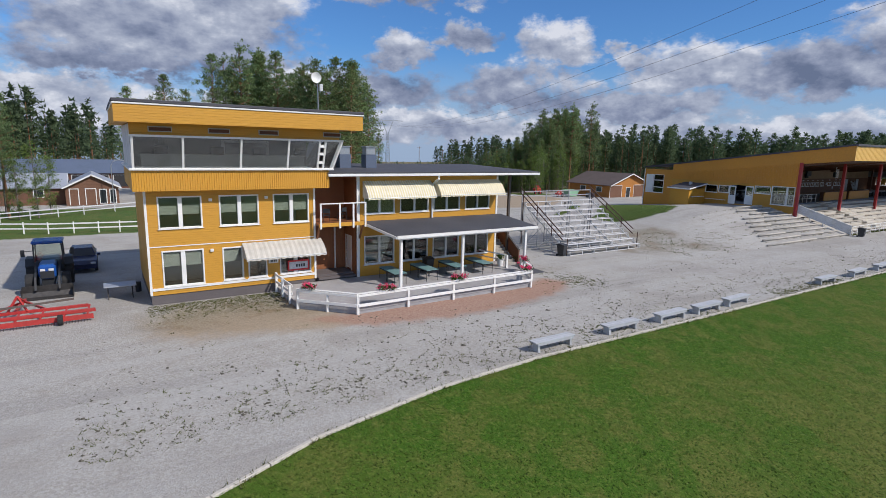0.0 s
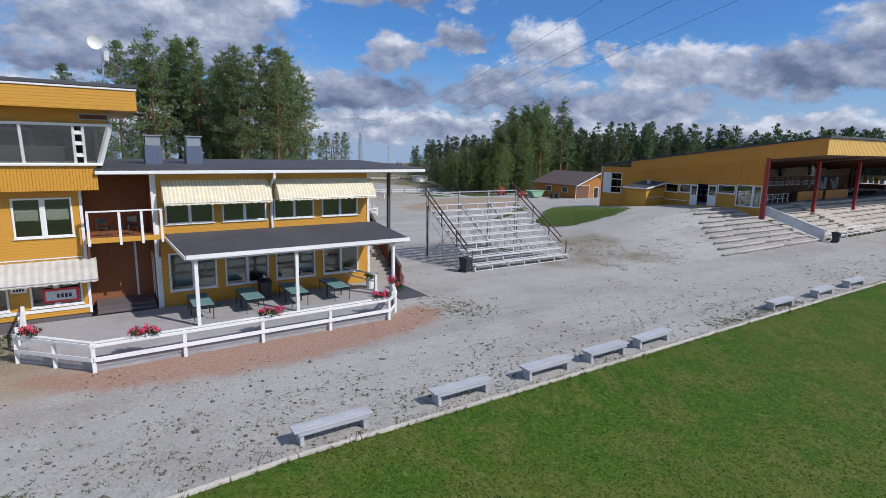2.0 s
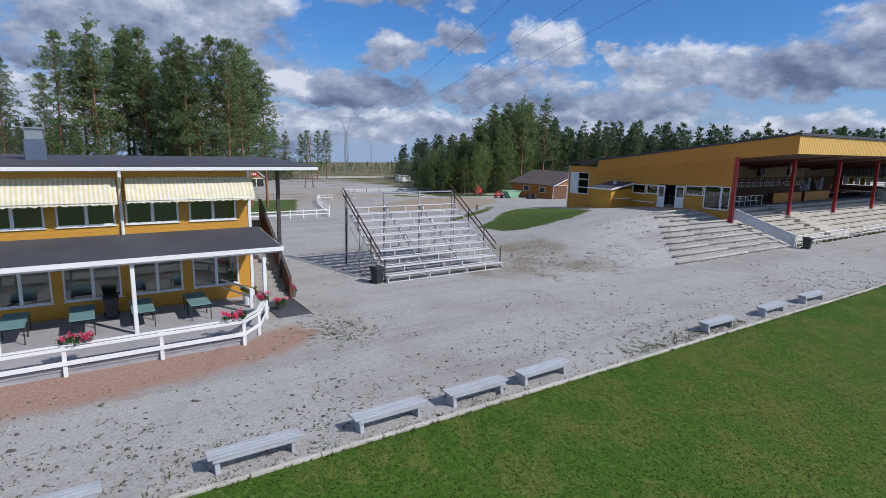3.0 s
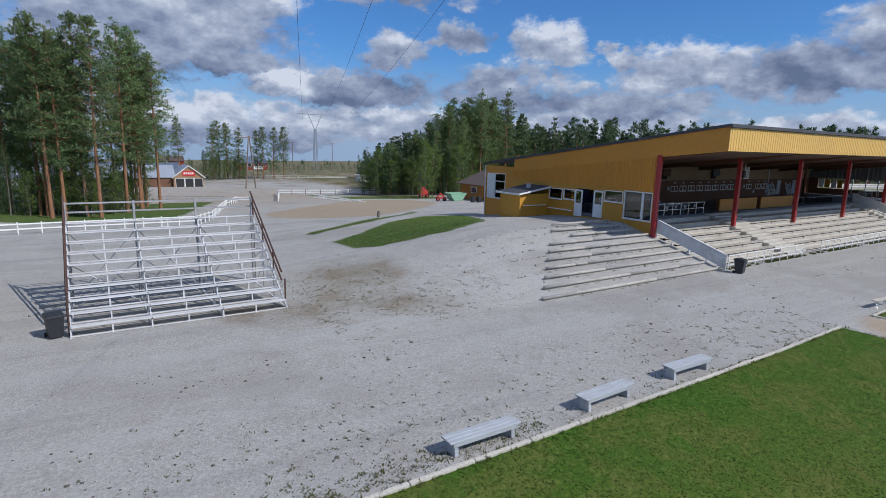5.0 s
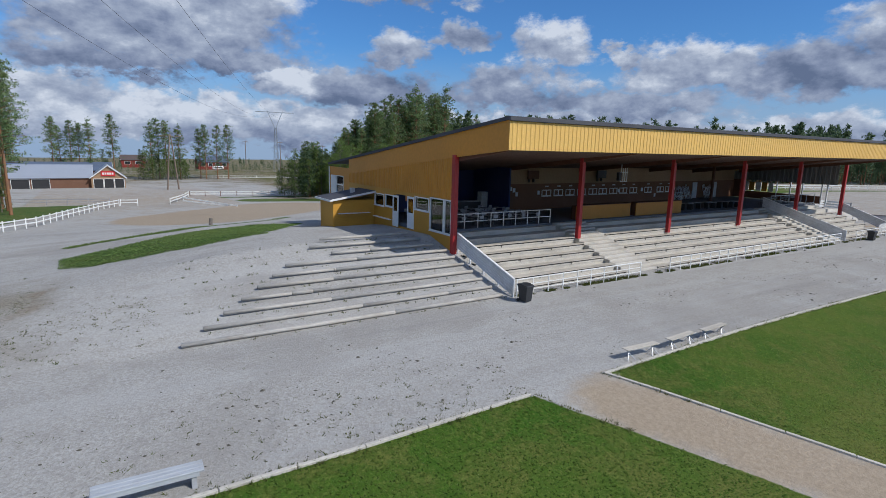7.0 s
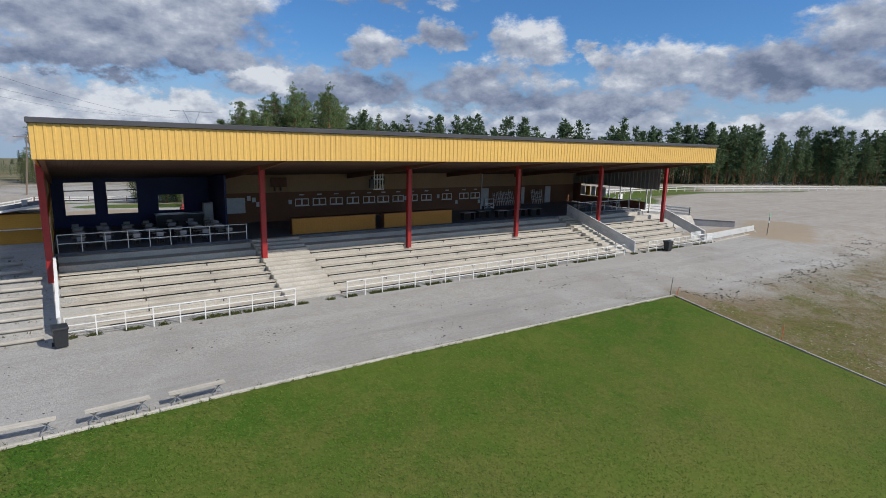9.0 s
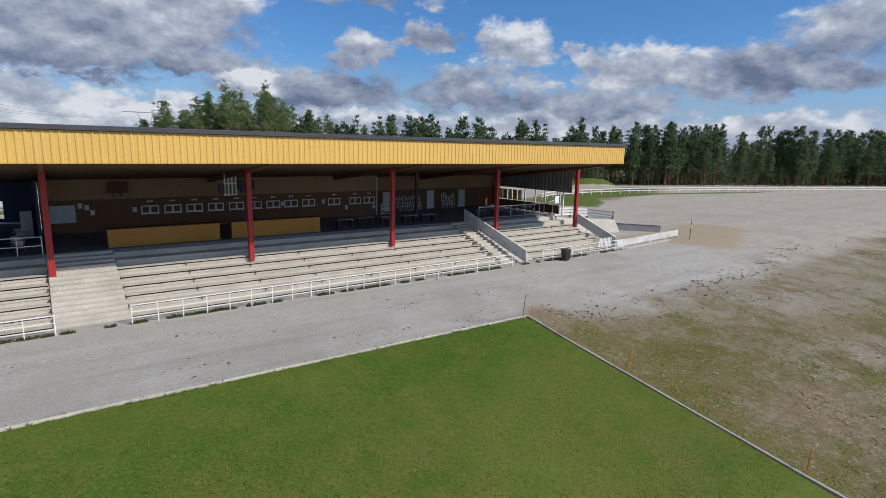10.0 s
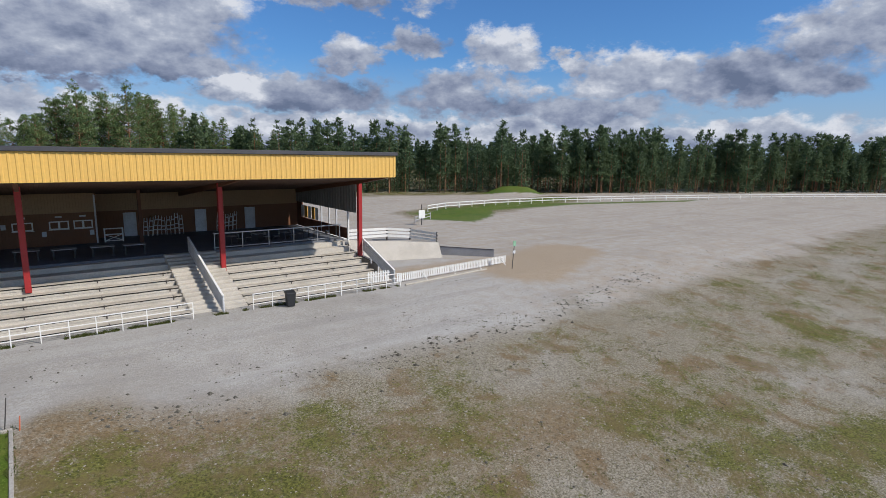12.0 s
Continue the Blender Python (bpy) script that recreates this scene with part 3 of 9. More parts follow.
    chips = mix(span(noise_tex(11, 7, 0.8), 0.40, 0.62), (0.095, 0.078, 0.042), (0.350, 0.312, 0.232))
    chips = mix(calc("MULTIPLY", span(vor.outputs["Color"], 0.55, 0.95), 0.24), chips, (0.52, 0.49, 0.42))
    g = mix(calc("MULTIPLY", area, 0.88), g, chips)
    rust = span(noise_tex(0.42, 7, 0.7, 0.3), 0.50, 0.62)
    trod = calc("MULTIPLY", span(field("brown"), -0.1, 0.9), span(noise_tex(3.0, 7, 0.75), 0.34, 0.56))
    rust = calc("MAXIMUM", rust, trod)
    g = mix(calc("MULTIPLY", calc("MULTIPLY", rust, area), 0.75), g, mix(span(n1, 0.35, 0.65), (0.110, 0.070, 0.030), (0.225, 0.152, 0.078)))
    # low weeds and moss in torn patches
    weeds = mix(span(noise_tex(9, 5, 0.7), 0.38, 0.62), (0.046, 0.052, 0.010), (0.150, 0.152, 0.034))
    weeds = mix(calc("MULTIPLY", span(noise_tex(0.7, 7, 0.72), 0.46, 0.60), 0.7), weeds, (0.150, 0.112, 0.050))
    patch = calc("ADD", calc("MULTIPLY_ADD", noise_tex(0.17, 6, 0.62), 3.6, -1.8), calc("MULTIPLY_ADD", noise_tex(1.1, 7, 0.75), 2.2, -1.1))
    patch = calc("ADD", patch, calc("MULTIPLY_ADD", noise_tex(7.0, 6, 0.85), 3.8, -1.9))
    patch = calc("ADD", patch, calc("MULTIPLY_ADD", wild, 0.46, -0.98))
    cover = calc("MULTIPLY", span(patch, 0.05, 0.6), area)
    g = mix(calc("MULTIPLY", cover, 0.92), g, weeds)
    # mown grass
    blade = mix(span(noise_tex(30, 4, 0.7), 0.38, 0.62), (0.025, 0.068, 0.005), (0.062, 0.138, 0.012))
    blade = mix(calc("MULTIPLY", span(noise_tex(0.55, 6, 0.68, 0.3), 0.44, 0.58), 0.72), blade, mix(span(noise_tex(16, 5, 0.7), 0.38, 0.62), (0.072, 0.086, 0.016), (0.158, 0.154, 0.040)))
    blade = mix(calc("MULTIPLY", span(noise_tex(2.1, 6, 0.7), 0.47, 0.58), 0.55), blade, (0.040, 0.094, 0.008))
    blade = mix(calc("MULTIPLY", span(noise_tex(7.5, 5, 0.72), 0.50, 0.60), 0.50), blade, (0.030, 0.066, 0.006))
    blade = mix(calc("MULTIPLY", span(noise_tex(6.0, 5, 0.75, 0.4), 0.52, 0.62), 0.50), blade, (0.140, 0.178, 0.036))
    blade = mix(calc("MULTIPLY", span(n3, 0.44, 0.62), 0.25), blade, (0.098, 0.116, 0.020))
    blade = mix(calc("MULTIPLY", span(noise_tex(70, 2, 0.5), 0.66, 0.74), 0.45), blade, (0.34, 0.36, 0.20))
    blade = mix(calc("MULTIPLY", field("dry"), calc("MULTIPLY_ADD", span(n3, 0.35, 0.65), 0.5, 0.15)), blade, (0.112, 0.152, 0.022))
    parch = calc("MULTIPLY", field("parched"), calc("MULTIPLY_ADD", span(noise_tex(0.5, 7, 0.72, 0.4), 0.40, 0.62), 0.55, 0.12))
    blade = mix(parch, blade, mix(span(noise_tex(14, 5, 0.7), 0.35, 0.65), (0.082, 0.088, 0.018), (0.185, 0.172, 0.050)))
    lawn = span(calc("ADD", field("lawn"), calc("ADD", calc("MULTIPLY", wob, 0.16), calc("MULTIPLY_ADD", n0, 0.12, -0.06))), -0.05, 0.06)
    other = span(calc("ADD", field("grass"), calc("MULTIPLY", wob, 0.9)), -0.3, 0.4)
    green = calc("MAXIMUM", lawn, calc("MULTIPLY", other, 0.95))
    g = mix(green, g, blade)

    L(g, bsdf.inputs["Base Color"])
    bsdf.inputs["Roughness"].default_value = 0.95
    bsdf.inputs["Specular IOR Level"].default_value = 0.15
    stony = calc("MULTIPLY_ADD", green, -0.9, 1.0)
    hgt = calc("ADD", calc("MULTIPLY", calc("MULTIPLY_ADD", peb, 0.35, calc("MULTIPLY", n1, 0.6)), stony), calc("MULTIPLY", n0, 0.5))
    bp = N("ShaderNodeBump")
    bp.inputs["Strength"].default_value, bp.inputs["Distance"].default_value = 0.6, 0.06
    L(hgt, bp.inputs["Height"])
    L(bp.outputs[0], bsdf.inputs["Normal"])
    return m


def build_ground():
    far = 60 * 1.35 ** np.arange(1, 12)
    xs = np.concatenate([-30 - far[::-1], np.arange(-60, 150, 0.5), 150 + far])
    xs = np.unique(np.round(np.concatenate([xs[xs < -60], np.arange(-60, 150, 0.5), np.arange(150, 220, 1.0), 220 + far]), 3))
    ys = np.unique(np.round(np.concatenate([-24 - far[::-1], np.arange(-24, 56, 0.5), np.arange(56, 120, 1.5), 120 + far]), 3))
    X, Y = np.meshgrid(xs, ys)
    Z = ground_height(X, Y)
    n, k = len(xs), len(ys)
    me = bpy.data.meshes.new("ground")
    idx = np.arange(n * k).reshape(k, n)
    quads = np.stack([idx[:-1, :-1], idx[:-1, 1:], idx[1:, 1:], idx[1:, :-1]], -1).reshape(-1, 4)
    me.vertices.add(n * k)
    me.vertices.foreach_set("co", np.stack([X, Y, Z], -1).ravel())
    me.loops.add(quads.size)
    me.loops.foreach_set("vertex_index", quads.ravel())
    me.polygons.add(len(quads))
    me.polygons.foreach_set("loop_start", np.arange(0, quads.size, 4))
    me.polygons.foreach_set("loop_total", np.full(len(quads), 4))
    me.update(calc_edges=True)
    me.polygons.foreach_set("use_smooth", [True] * len(quads))
    for name, val in ground_fields(X, Y).items():
        a = me.attributes.new(name, "FLOAT", "POINT")
        a.data.foreach_set("value", np.clip(val, -3, 3).ravel().astype(np.float32))
    me.materials.append(gravel_material())
    return tagged(new("ground", me), "grey gravel yard with mown green lawn and reddish soil", "ground", kind="structure")


build_ground()


# ---- parts shared by the buildings ----
def window(parent, axis, at, u0, u1, z0, z1, panes=2, out=-1, frame_w=0.08, depth=0.16, mat=None, blind=0.0, glass=None, name="window", label="", mull=0.07):
    """A window in a wall along axis: frame, mullion, panes and sill. at: the wall's outer face; out: the side it faces."""
    mat, glass = mat or M_WHITE, glass or M_GLASS
    put = (lambda g, a, b, c, d, e, f, bev=0.0: g.box(a, b, at + out * c, at + out * d, e, f, bevel=bev)) if axis == "x" else (lambda g, a, b, c, d, e, f, bev=0.0: g.box(at + out * c, at + out * d, a, b, e, f, bevel=bev))
    g = Geo()
    proud = 0.03
    put(g, u0, u0 + frame_w, -depth, proud, z0, z1, 0.012)
    put(g, u1 - frame_w, u1, -depth, proud, z0, z1, 0.012)
    put(g, u0 + frame_w, u1 - frame_w, -depth, proud, z1 - frame_w, z1, 0.012)
    put(g, u0 + frame_w, u1 - frame_w, -depth, proud, z0, z0 + frame_w, 0.012)
    frame_ob = part(name, g, mat, parent, label)
    step = (u1 - u0) / panes
    for i in range(1, panes):
        gm = Geo()
        put(gm, u0 + i * step - mull, u0 + i * step + mull, -depth + 0.01, proud - 0.008, z0 + frame_w, z1 - frame_w, 0.01)
        part("mullion", gm, mat, frame_ob)
    for i in range(panes):
        gp = Geo()
        a = u0 + i * step + (mull if i else frame_w)
        b = u0 + (i + 1) * step - (mull if i < panes - 1 else frame_w)
        put(gp, a, b, -0.07, -0.062, z0 + frame_w, z1 - frame_w)
        pane = part("pane", gp, glass, frame_ob)
        pane.visible_shadow = False
        if blind:
            gb = Geo()
            put(gb, a + 0.02, b - 0.02, -0.105, -0.095, z1 - frame_w - blind * (z1 - z0), z1 - frame_w)
            part("roller_blind", gb, M_BLIND, frame_ob, "pale roller blind half drawn")
    gs = Geo()
    put(gs, u0 - 0.05, u1 + 0.05, -0.02, 0.075, z0 - 0.035, z0 - 0.002, 0.008)
    part("sill", gs, mat, frame_ob)
    return frame_ob


def corrugated(geo, axis, at, u0, u1, z_top, z_bot, pitch=0.3, deep=0.04, out=-1, slot=0, top_slope=None):
    """A ribbed metal sheet along axis, with real ribs. z_top and z_bot may be functions of u."""
    zt = z_top if callable(z_top) else (lambda u: z_top)
    zb = z_bot if callable(z_bot) else (lambda u: z_bot)
    prof, u = [], u0
    while u < u1 - 1e-6:
        for du, d in ((0, 0), (0.52, 0), (0.62, 1), (0.90, 1), (1.0, 0)):
            prof.append((min(u + du * pitch, u1), d * deep))
        u += pitch
    pts = []
    for u, d in prof:
        if not pts or u - pts[-1][0] > 1e-6:
            pts.append((u, d))
    n = len(pts)
    P = (lambda u, d, z: (u, at + out * d, z)) if axis == "x" else (lambda u, d, z: (at + out * d, u, z))
    v = [P(u, d, zt(u)) for u, d in pts] + [P(u, d, zb(u)) for u, d in pts]
    v += [P(u, -0.03, zt(u)) for u, d in pts] + [P(u, -0.03, zb(u)) for u, d in pts]
    f = [(i, i + 1, n + i + 1, n + i) for i in range(n - 1)] + [(2 * n + i, 3 * n + i, 3 * n + i + 1, 2 * n + i + 1) for i in range(n - 1)]
    f += [(n + i, n + i + 1, 3 * n + i + 1, 3 * n + i) for i in range(n - 1)] + [(i, 2 * n + i, 2 * n + i + 1, i + 1) for i in range(n - 1)]
    f += [(0, n, 3 * n, 2 * n), (n - 1, 3 * n - 1, 4 * n - 1, 2 * n - 1)]
    return geo.add(v, f, slot)


def stripes_material(name, a, b, gap, axis=0):
    m, nt, bsdf = material(name)
    N, L = nt.nodes.new, nt.links.new
    pos = N("ShaderNodeNewGeometry").outputs["Position"]
    sp = N("ShaderNodeSeparateXYZ")
    L(pos, sp.inputs[0])
    d = N("ShaderNodeMath")
    d.operation = "DIVIDE"
    L(sp.outputs[axis], d.inputs[0])
    d.inputs[1].default_value = gap
    fr = N("ShaderNodeMath")
    fr.operation = "FRACT"
    L(d.outputs[0], fr.inputs[0])
    rp = N("ShaderNodeValToRGB")
    rp.color_ramp.interpolation = "CONSTANT"
    rp.color_ramp.elements[0].color = (*a, 1)
    rp.color_ramp.elements[1].position, rp.color_ramp.elements[1].color = 0.5, (*b, 1)
    L(fr.outputs[0], rp.inputs[0])
    nz = N("ShaderNodeTexNoise")
    nz.inputs["Scale"].default_value = 3
    L(pos, nz.inputs["Vector"])
    mx = N("ShaderNodeMix")
    mx.data_type, mx.blend_type = "RGBA", "MULTIPLY"
    mx.inputs["Factor"].default_value = 0.35
    L(rp.outputs[0], mx.inputs["A"])
    L(nz.outputs["Fac"], mx.inputs["B"])
    L(mx.outputs["Result"], bsdf.inputs["Base Color"])
    bsdf.inputs["Roughness"].default_value = 0.85
    return m


M_BLIND = surface("blind_cloth", (0.36, 0.37, 0.345), 0.85, vary=0.05)
M_AWNING = stripes_material("striped_awning", (0.76, 0.66, 0.38), (0.83, 0.79, 0.67), 0.18)
M_AWNING_PALE = stripes_material("pale_awning", (0.55, 0.52, 0.45), (0.64, 0.61, 0.54), 0.3)

# ---- the tower building ----
TX0, TX1, TY, TB = -10.75, -1.5, 24.9, 32.5
tower = thing("tower_building", ((TX0 + TX1) / 2, 28.5, 0), "three-storey yellow boarded tower building with glazed top storey", "building")
up = [(-10.15, -7.94), (-7.05, -4.87), (-4.05, -1.87)]
low = [(-10.1, -7.98, 0.95, 2.98), (-7.0, -5.85, 1.0, 2.95), (-5.6, -4.5, 1.0, 2.95), (-3.75, -1.8, 1.02, 2.9)]
holes = [(a, b, 4.18, 5.94) for a, b in up] + list(low)
part("wall", Geo().wall("x", TY, 0.2, TX0, TX1, 0.55, 6.3, holes), M_YELLOW, tower)
for wx in (TX0, TX1 - 0.2):
    part("wall", Geo().wall("y", wx, 0.2, TY + 0.2, TB, 0.55, 6.3), M_YELLOW, tower)
part("wall", Geo().wall("x", TB - 0.2, 0.2, TX0 + 0.2, TX1 - 0.2, 0.55, 6.3), M_YELLOW, tower)
part("plinth", Geo().box(TX0 + 0.04, TX1 - 0.04, TY + 0.05, TB - 0.04, -0.2, 0.55), M_PLINTH, tower, "grey rendered plinth")
part("floor_slab", Geo().box(TX0 + 0.2, TX1 - 0.2, TY + 0.2, TB - 0.2, 3.2, 3.4), M_INSIDE, tower)
part("inner_wall", Geo().box(TX0 + 0.2, TX1 - 0.2, TY + 3.2, TY + 3.3, 0.55, 6.3), M_INSIDE, tower)
for cx in (TX0 - 0.02, TX1 - 0.1):
    part("corner_board", Geo().box(cx, cx + 0.12, TY - 0.035, TY - 0.002, 0.55, 6.28), M_WHITE, tower)
part("drip_board", Geo().box(TX0 + 0.1, TX1 - 0.1, TY - 0.025, TY - 0.002, 3.2, 3.25), M_WHITE, tower)
part("sill_band", Geo().box(TX0 + 0.1, TX1 - 0.1, TY - 0.045, TY - 0.002, 0.80, 0.94), M_WHITE, tower)
for a, b in up:
    window(tower, "x", TY, a, b, 4.18, 5.94, 2, blind=0.52, mull=0.105)
for a, b, c, d in low:
    window(tower, "x", TY, a, b, c, d, 2 if b - a > 1.5 else 1, blind=0.4, mull=0.115)
# projecting band and glazed storey
part("band", corrugated(Geo(), "x", 24.2, -11.25, -0.8, 7.35, 6.28, 0.12, 0.02), M_YELLOW_PLAIN, tower, "yellow upright board band")
part("band_side", Geo().box(-11.25, -0.8, 24.24, TB, 6.28, 7.33), M_YELLOW_PLAIN, tower)
part("band_sill", Geo().box(-11.35, -0.55, 24.05, TB + 0.05, 7.35, 7.47, bevel=0.02), M_WHITE, tower, "white sill board")
x0, x1, yb, yt, zb, zt = -11.2, -0.65, 24.2, 23.65, 7.47, 9.05
lean = 0.45


def glazed(px, z):
    """Front line of the leaning glass wall at height z."""
    return yb + (yt - yb) * (z - zb) / (zt - zb)


posts = [x0, -8.9, -6.0, -3.4, -1.6, -1.25]
for i, px in enumerate(posts):
    part("glazing_post", Geo().beam((px + 0.06, yb, zb), (px + 0.06, yt, zt), 0.11, 0.11, bevel=0.01), M_WHITE, tower)
part("glazing_post", Geo().beam((x1, yb, zb), (x1 + lean, yt, zt), 0.2, 0.16, bevel=0.01), M_WHITE, tower)
for dz in (0.35, 0.85, 1.3):
    part("glazing_rung", Geo().box(-1.5, -1.2, glazed(0, zb + dz) - 0.05, glazed(0, zb + dz) + 0.03, zb + dz - 0.08, zb + dz + 0.08), M_WHITE, tower)
part("head_rail", Geo().box(x0 - 0.05, x1 + lean + 0.1, yt - 0.07, yt + 0.09, zt - 0.01, zt + 0.1, bevel=0.01), M_WHITE, tower)
for a, b in zip(posts[:4] + [posts[5]], posts[1:5] + [x1]):
    end = lean if b == x1 else 0
    gp = Geo().add([(a + 0.11, yb, zb), (b, yb, zb), (b + end, yt, zt), (a + 0.11, yt, zt), (a + 0.11, yb + 0.01, zb), (b, yb + 0.01, zb), (b + end, yt + 0.01, zt), (a + 0.11, yt + 0.01, zt)], [(0, 1, 2, 3), (7, 6, 5, 4)])
    pane = part("pane", gp, M_GLASS_DARK, tower, "leaning tinted glass")
    pane.visible_shadow = False
gp = Geo().add([(x1, yb, zb), (x1, TB - 3, zb), (x1 + lean, TB - 3, zt), (x1 + lean, yt, zt)], [(0, 1, 2, 3)])
part("side_pane", gp, M_GLASS_DARK, tower).visible_shadow = False
part("inner_room", Geo().box(x0 + 0.1, x1 - 0.1, 28.6, 28.7, 7.4, 9.7).box(x0 + 0.12, x1, 24.3, 28.6, 7.475, 7.49), M_GREYPLANK, tower, "grey panelled back of the lookout room")
part("desk", Geo().box(x0 + 0.4, x1 - 1.2, 24.75, 25.5, 8.12, 8.18, bevel=0.01).box(x0 + 0.5, x1 - 1.3, 25.35, 25.4, 7.49, 8.12), M_GREYWHITE, tower, "long pale desk behind the glass")
for ax in (-10.1, -7.3, -5.0, -2.6):
    part("screen_box", Geo().box(ax, ax + 0.7, 25.1, 25.3, 8.18, 8.62, bevel=0.02), M_BLACK, tower, "dark screen on the desk")
part("notice", Geo().wall("x", 28.56, 0.035, -6.1, -3.2, 8.0, 9.0, [(-5.9, -3.4, 8.15, 8.85)]), M_WHITE, tower)
part("cupboard", Geo().box(-9.6, -8.2, 28.2, 28.6, 7.49, 9.2, bevel=0.02), M_GREYWHITE, tower)
part("ceiling_panel", Geo().box(x0 + 0.12, x1, 24.0, 28.6, 9.55, 9.6), M_GREYWHITE, tower)
part("side_wall", Geo().box(x0, x0 + 0.12, yb + 0.1, TB, 7.47, 9.7).box(x1 - 2, x1, TB - 3, TB, 7.47, 9.7).box(x0 + 0.12, x1 - 2, TB - 0.1, TB, 7.47, 9.7), M_GREYWHITE, tower)
part("upper_wall", Geo().box(x0 - 0.02, x1 + lean - 0.1, yt + 0.12, yt + 0.3, zt + 0.1, 9.85), M_YELLOW, tower)
for vx in (-10.4, -7.6, -5.0, -1.3):
    v = part("vent", Geo().wall("x", yt + 0.08, 0.05, vx, vx + 1.1, 9.3, 9.58, [(vx + 0.05, vx + 1.05, 9.35, 9.53)]), M_BLIND, tower, "flat vent grille")
    part("louvre", Geo().box(vx + 0.05, vx + 1.05, yt + 0.105, yt + 0.118, 9.35, 9.53), M_DARKWOOD, v)
# roof with deep fascia
RX0, RX1, RY0, RY1 = -11.85, 0.85, 22.9, TB + 0.6
part("fascia", Geo().box(RX0, RX1, RY0, RY0 + 0.1, 9.72, 10.55), M_YELLOW, tower, "deep yellow boarded fascia")
for fx in (RX0, RX1 - 0.1):
    part("fascia", Geo().box(fx, fx + 0.1, RY0 + 0.1, RY1, 9.72, 10.55), M_YELLOW, tower, "deep yellow boarded fascia")
part("soffit", Geo().box(RX0 + 0.1, RX1 - 0.1, RY0 + 0.1, RY1, 9.75, 9.85), M_YELLOW_PLAIN, tower)
part("roof_edge", Geo().box(RX0 - 0.04, RX1 + 0.04, RY0 - 0.05, RY1, 10.555, 10.63, bevel=0.01), M_WHITE, tower, "white metal drip edge")
part("roof", Geo().box(RX0 - 0.06, RX1 + 0.06, RY0 - 0.06, RY1 + 0.05, 10.635, 10.8, bevel=0.03), M_ROOF, tower, "dark bitumen felt roof")

# ---- the cafe wing ----
WX0, WX1, WY, WB = 1.4, 12.8, 25.0, 33.0
wing = thing("cafe_wing", (7, 29, 0), "two-storey yellow boarded cafe wing with striped awnings", "building")
cols = [(1.85, 4.09), (4.5, 6.75), (7.15, 9.4), (9.87, 12.08)]
holes = [(a, b, 4.45, 5.55) for a, b in cols] + [(a, b, 1.05, 3.0) for a, b in cols]
part("wall", Geo().wall("x", WY, 0.2, WX0, WX1, 0.3, 6.95, holes), M_YELLOW, wing)
part("wall", Geo().wall("y", WX1 - 0.2, 0.2, WY + 0.2, WB, 0.3, 6.95), M_YELLOW, wing)
part("wall", Geo().wall("x", WB - 0.2, 0.2, -1.4, WX1 - 0.2, 0.3, 6.95), M_YELLOW, wing)
part("plinth", Geo().box(WX0 + 0.05, WX1 - 0.05, WY + 0.05, WB - 0.05, -0.2, 0.3), M_PLINTH, wing)
part("inner_wall", Geo().box(WX0 + 0.2, WX1 - 0.2, WY + 4, WY + 4.1, 0.3, 7.1).box(WX0 + 0.2, WX1 - 0.2, WY + 0.2, WY + 4, 3.4, 3.6), M_INSIDE, wing)
for cx in (WX0 - 0.02, WX1 - 0.12):
    part("corner_board", Geo().box(cx, cx + 0.15, WY - 0.04, WY - 0.002, 0.3, 6.9), M_WHITE, wing)
for a, b in cols:
    window(wing, "x", WY, a, b, 4.45, 5.55, 2)
    window(wing, "x", WY, a, b, 1.05, 3.0, 2)
# recessed porch between tower and wing
M_PORCH = surface("red_brown_porch_boards", (0.27, 0.105, 0.042), 0.65, vary=0.1, grain=10, stain=0.5, lines=("x", 0.14, 0.35))
part("porch_wall", Geo().box(TX1 + 0.02, WX0, WY + 2.0, WY + 2.15, 0.3, 7.1), M_PORCH, wing, "red-brown boarded porch wall")
part("porch_wall", Geo().wall("y", WX0 - 0.12, 0.115, WY + 0.2, WY + 2.0, 0.3, 7.1, [(WY + 0.75, WY + 1.75, 0.62, 2.9)]), M_PORCH, wing, "red-brown boarded porch wall")
pd = part("porch_door", Geo().box(WX0 - 0.08, WX0 - 0.03, WY + 0.82, WY + 1.68, 0.66, 2.82, bevel=0.01), M_WHITE, wing, "white door")
for z in (0.85, 1.85):
    part("door_panel", Geo().box(WX0 - 0.1, WX0 - 0.08, WY + 0.95, WY + 1.55, z, z + 0.8, bevel=0.006), M_WHITE, pd)
part("handle", Geo().rod((WX0 - 0.12, WY + 0.88, 1.75), (WX0 - 0.12, WY + 0.98, 1.75), 0.015), M_STEEL, pd)
part("door_frame", Geo().box(WX0 - 0.14, WX0 - 0.1, WY + 0.7, WY + 0.8, 0.6, 2.95).box(WX0 - 0.14, WX0 - 0.1, WY + 1.7, WY + 1.8, 0.6, 2.95).box(WX0 - 0.14, WX0 - 0.1, WY + 0.8, WY + 1.7, 2.85, 2.95), M_WHITE, wing)
part("corner_post", Geo().box(0.52, 0.62, WY + 1.93, WY + 1.995, 0.6, 3.9), M_WHITE, wing)
part("porch_ceiling", Geo().box(TX1 + 0.02, WX0 - 0.13, WY - 0.2, WY + 2, 6.95, 7.1), M_PORCH, wing)
b = part("balcony", Geo().box(TX1 + 0.03, WX0 - 0.13, WY - 0.68, WY + 1.99, 3.92, 4.08), M_PORCH, wing, "small balcony with white rail")
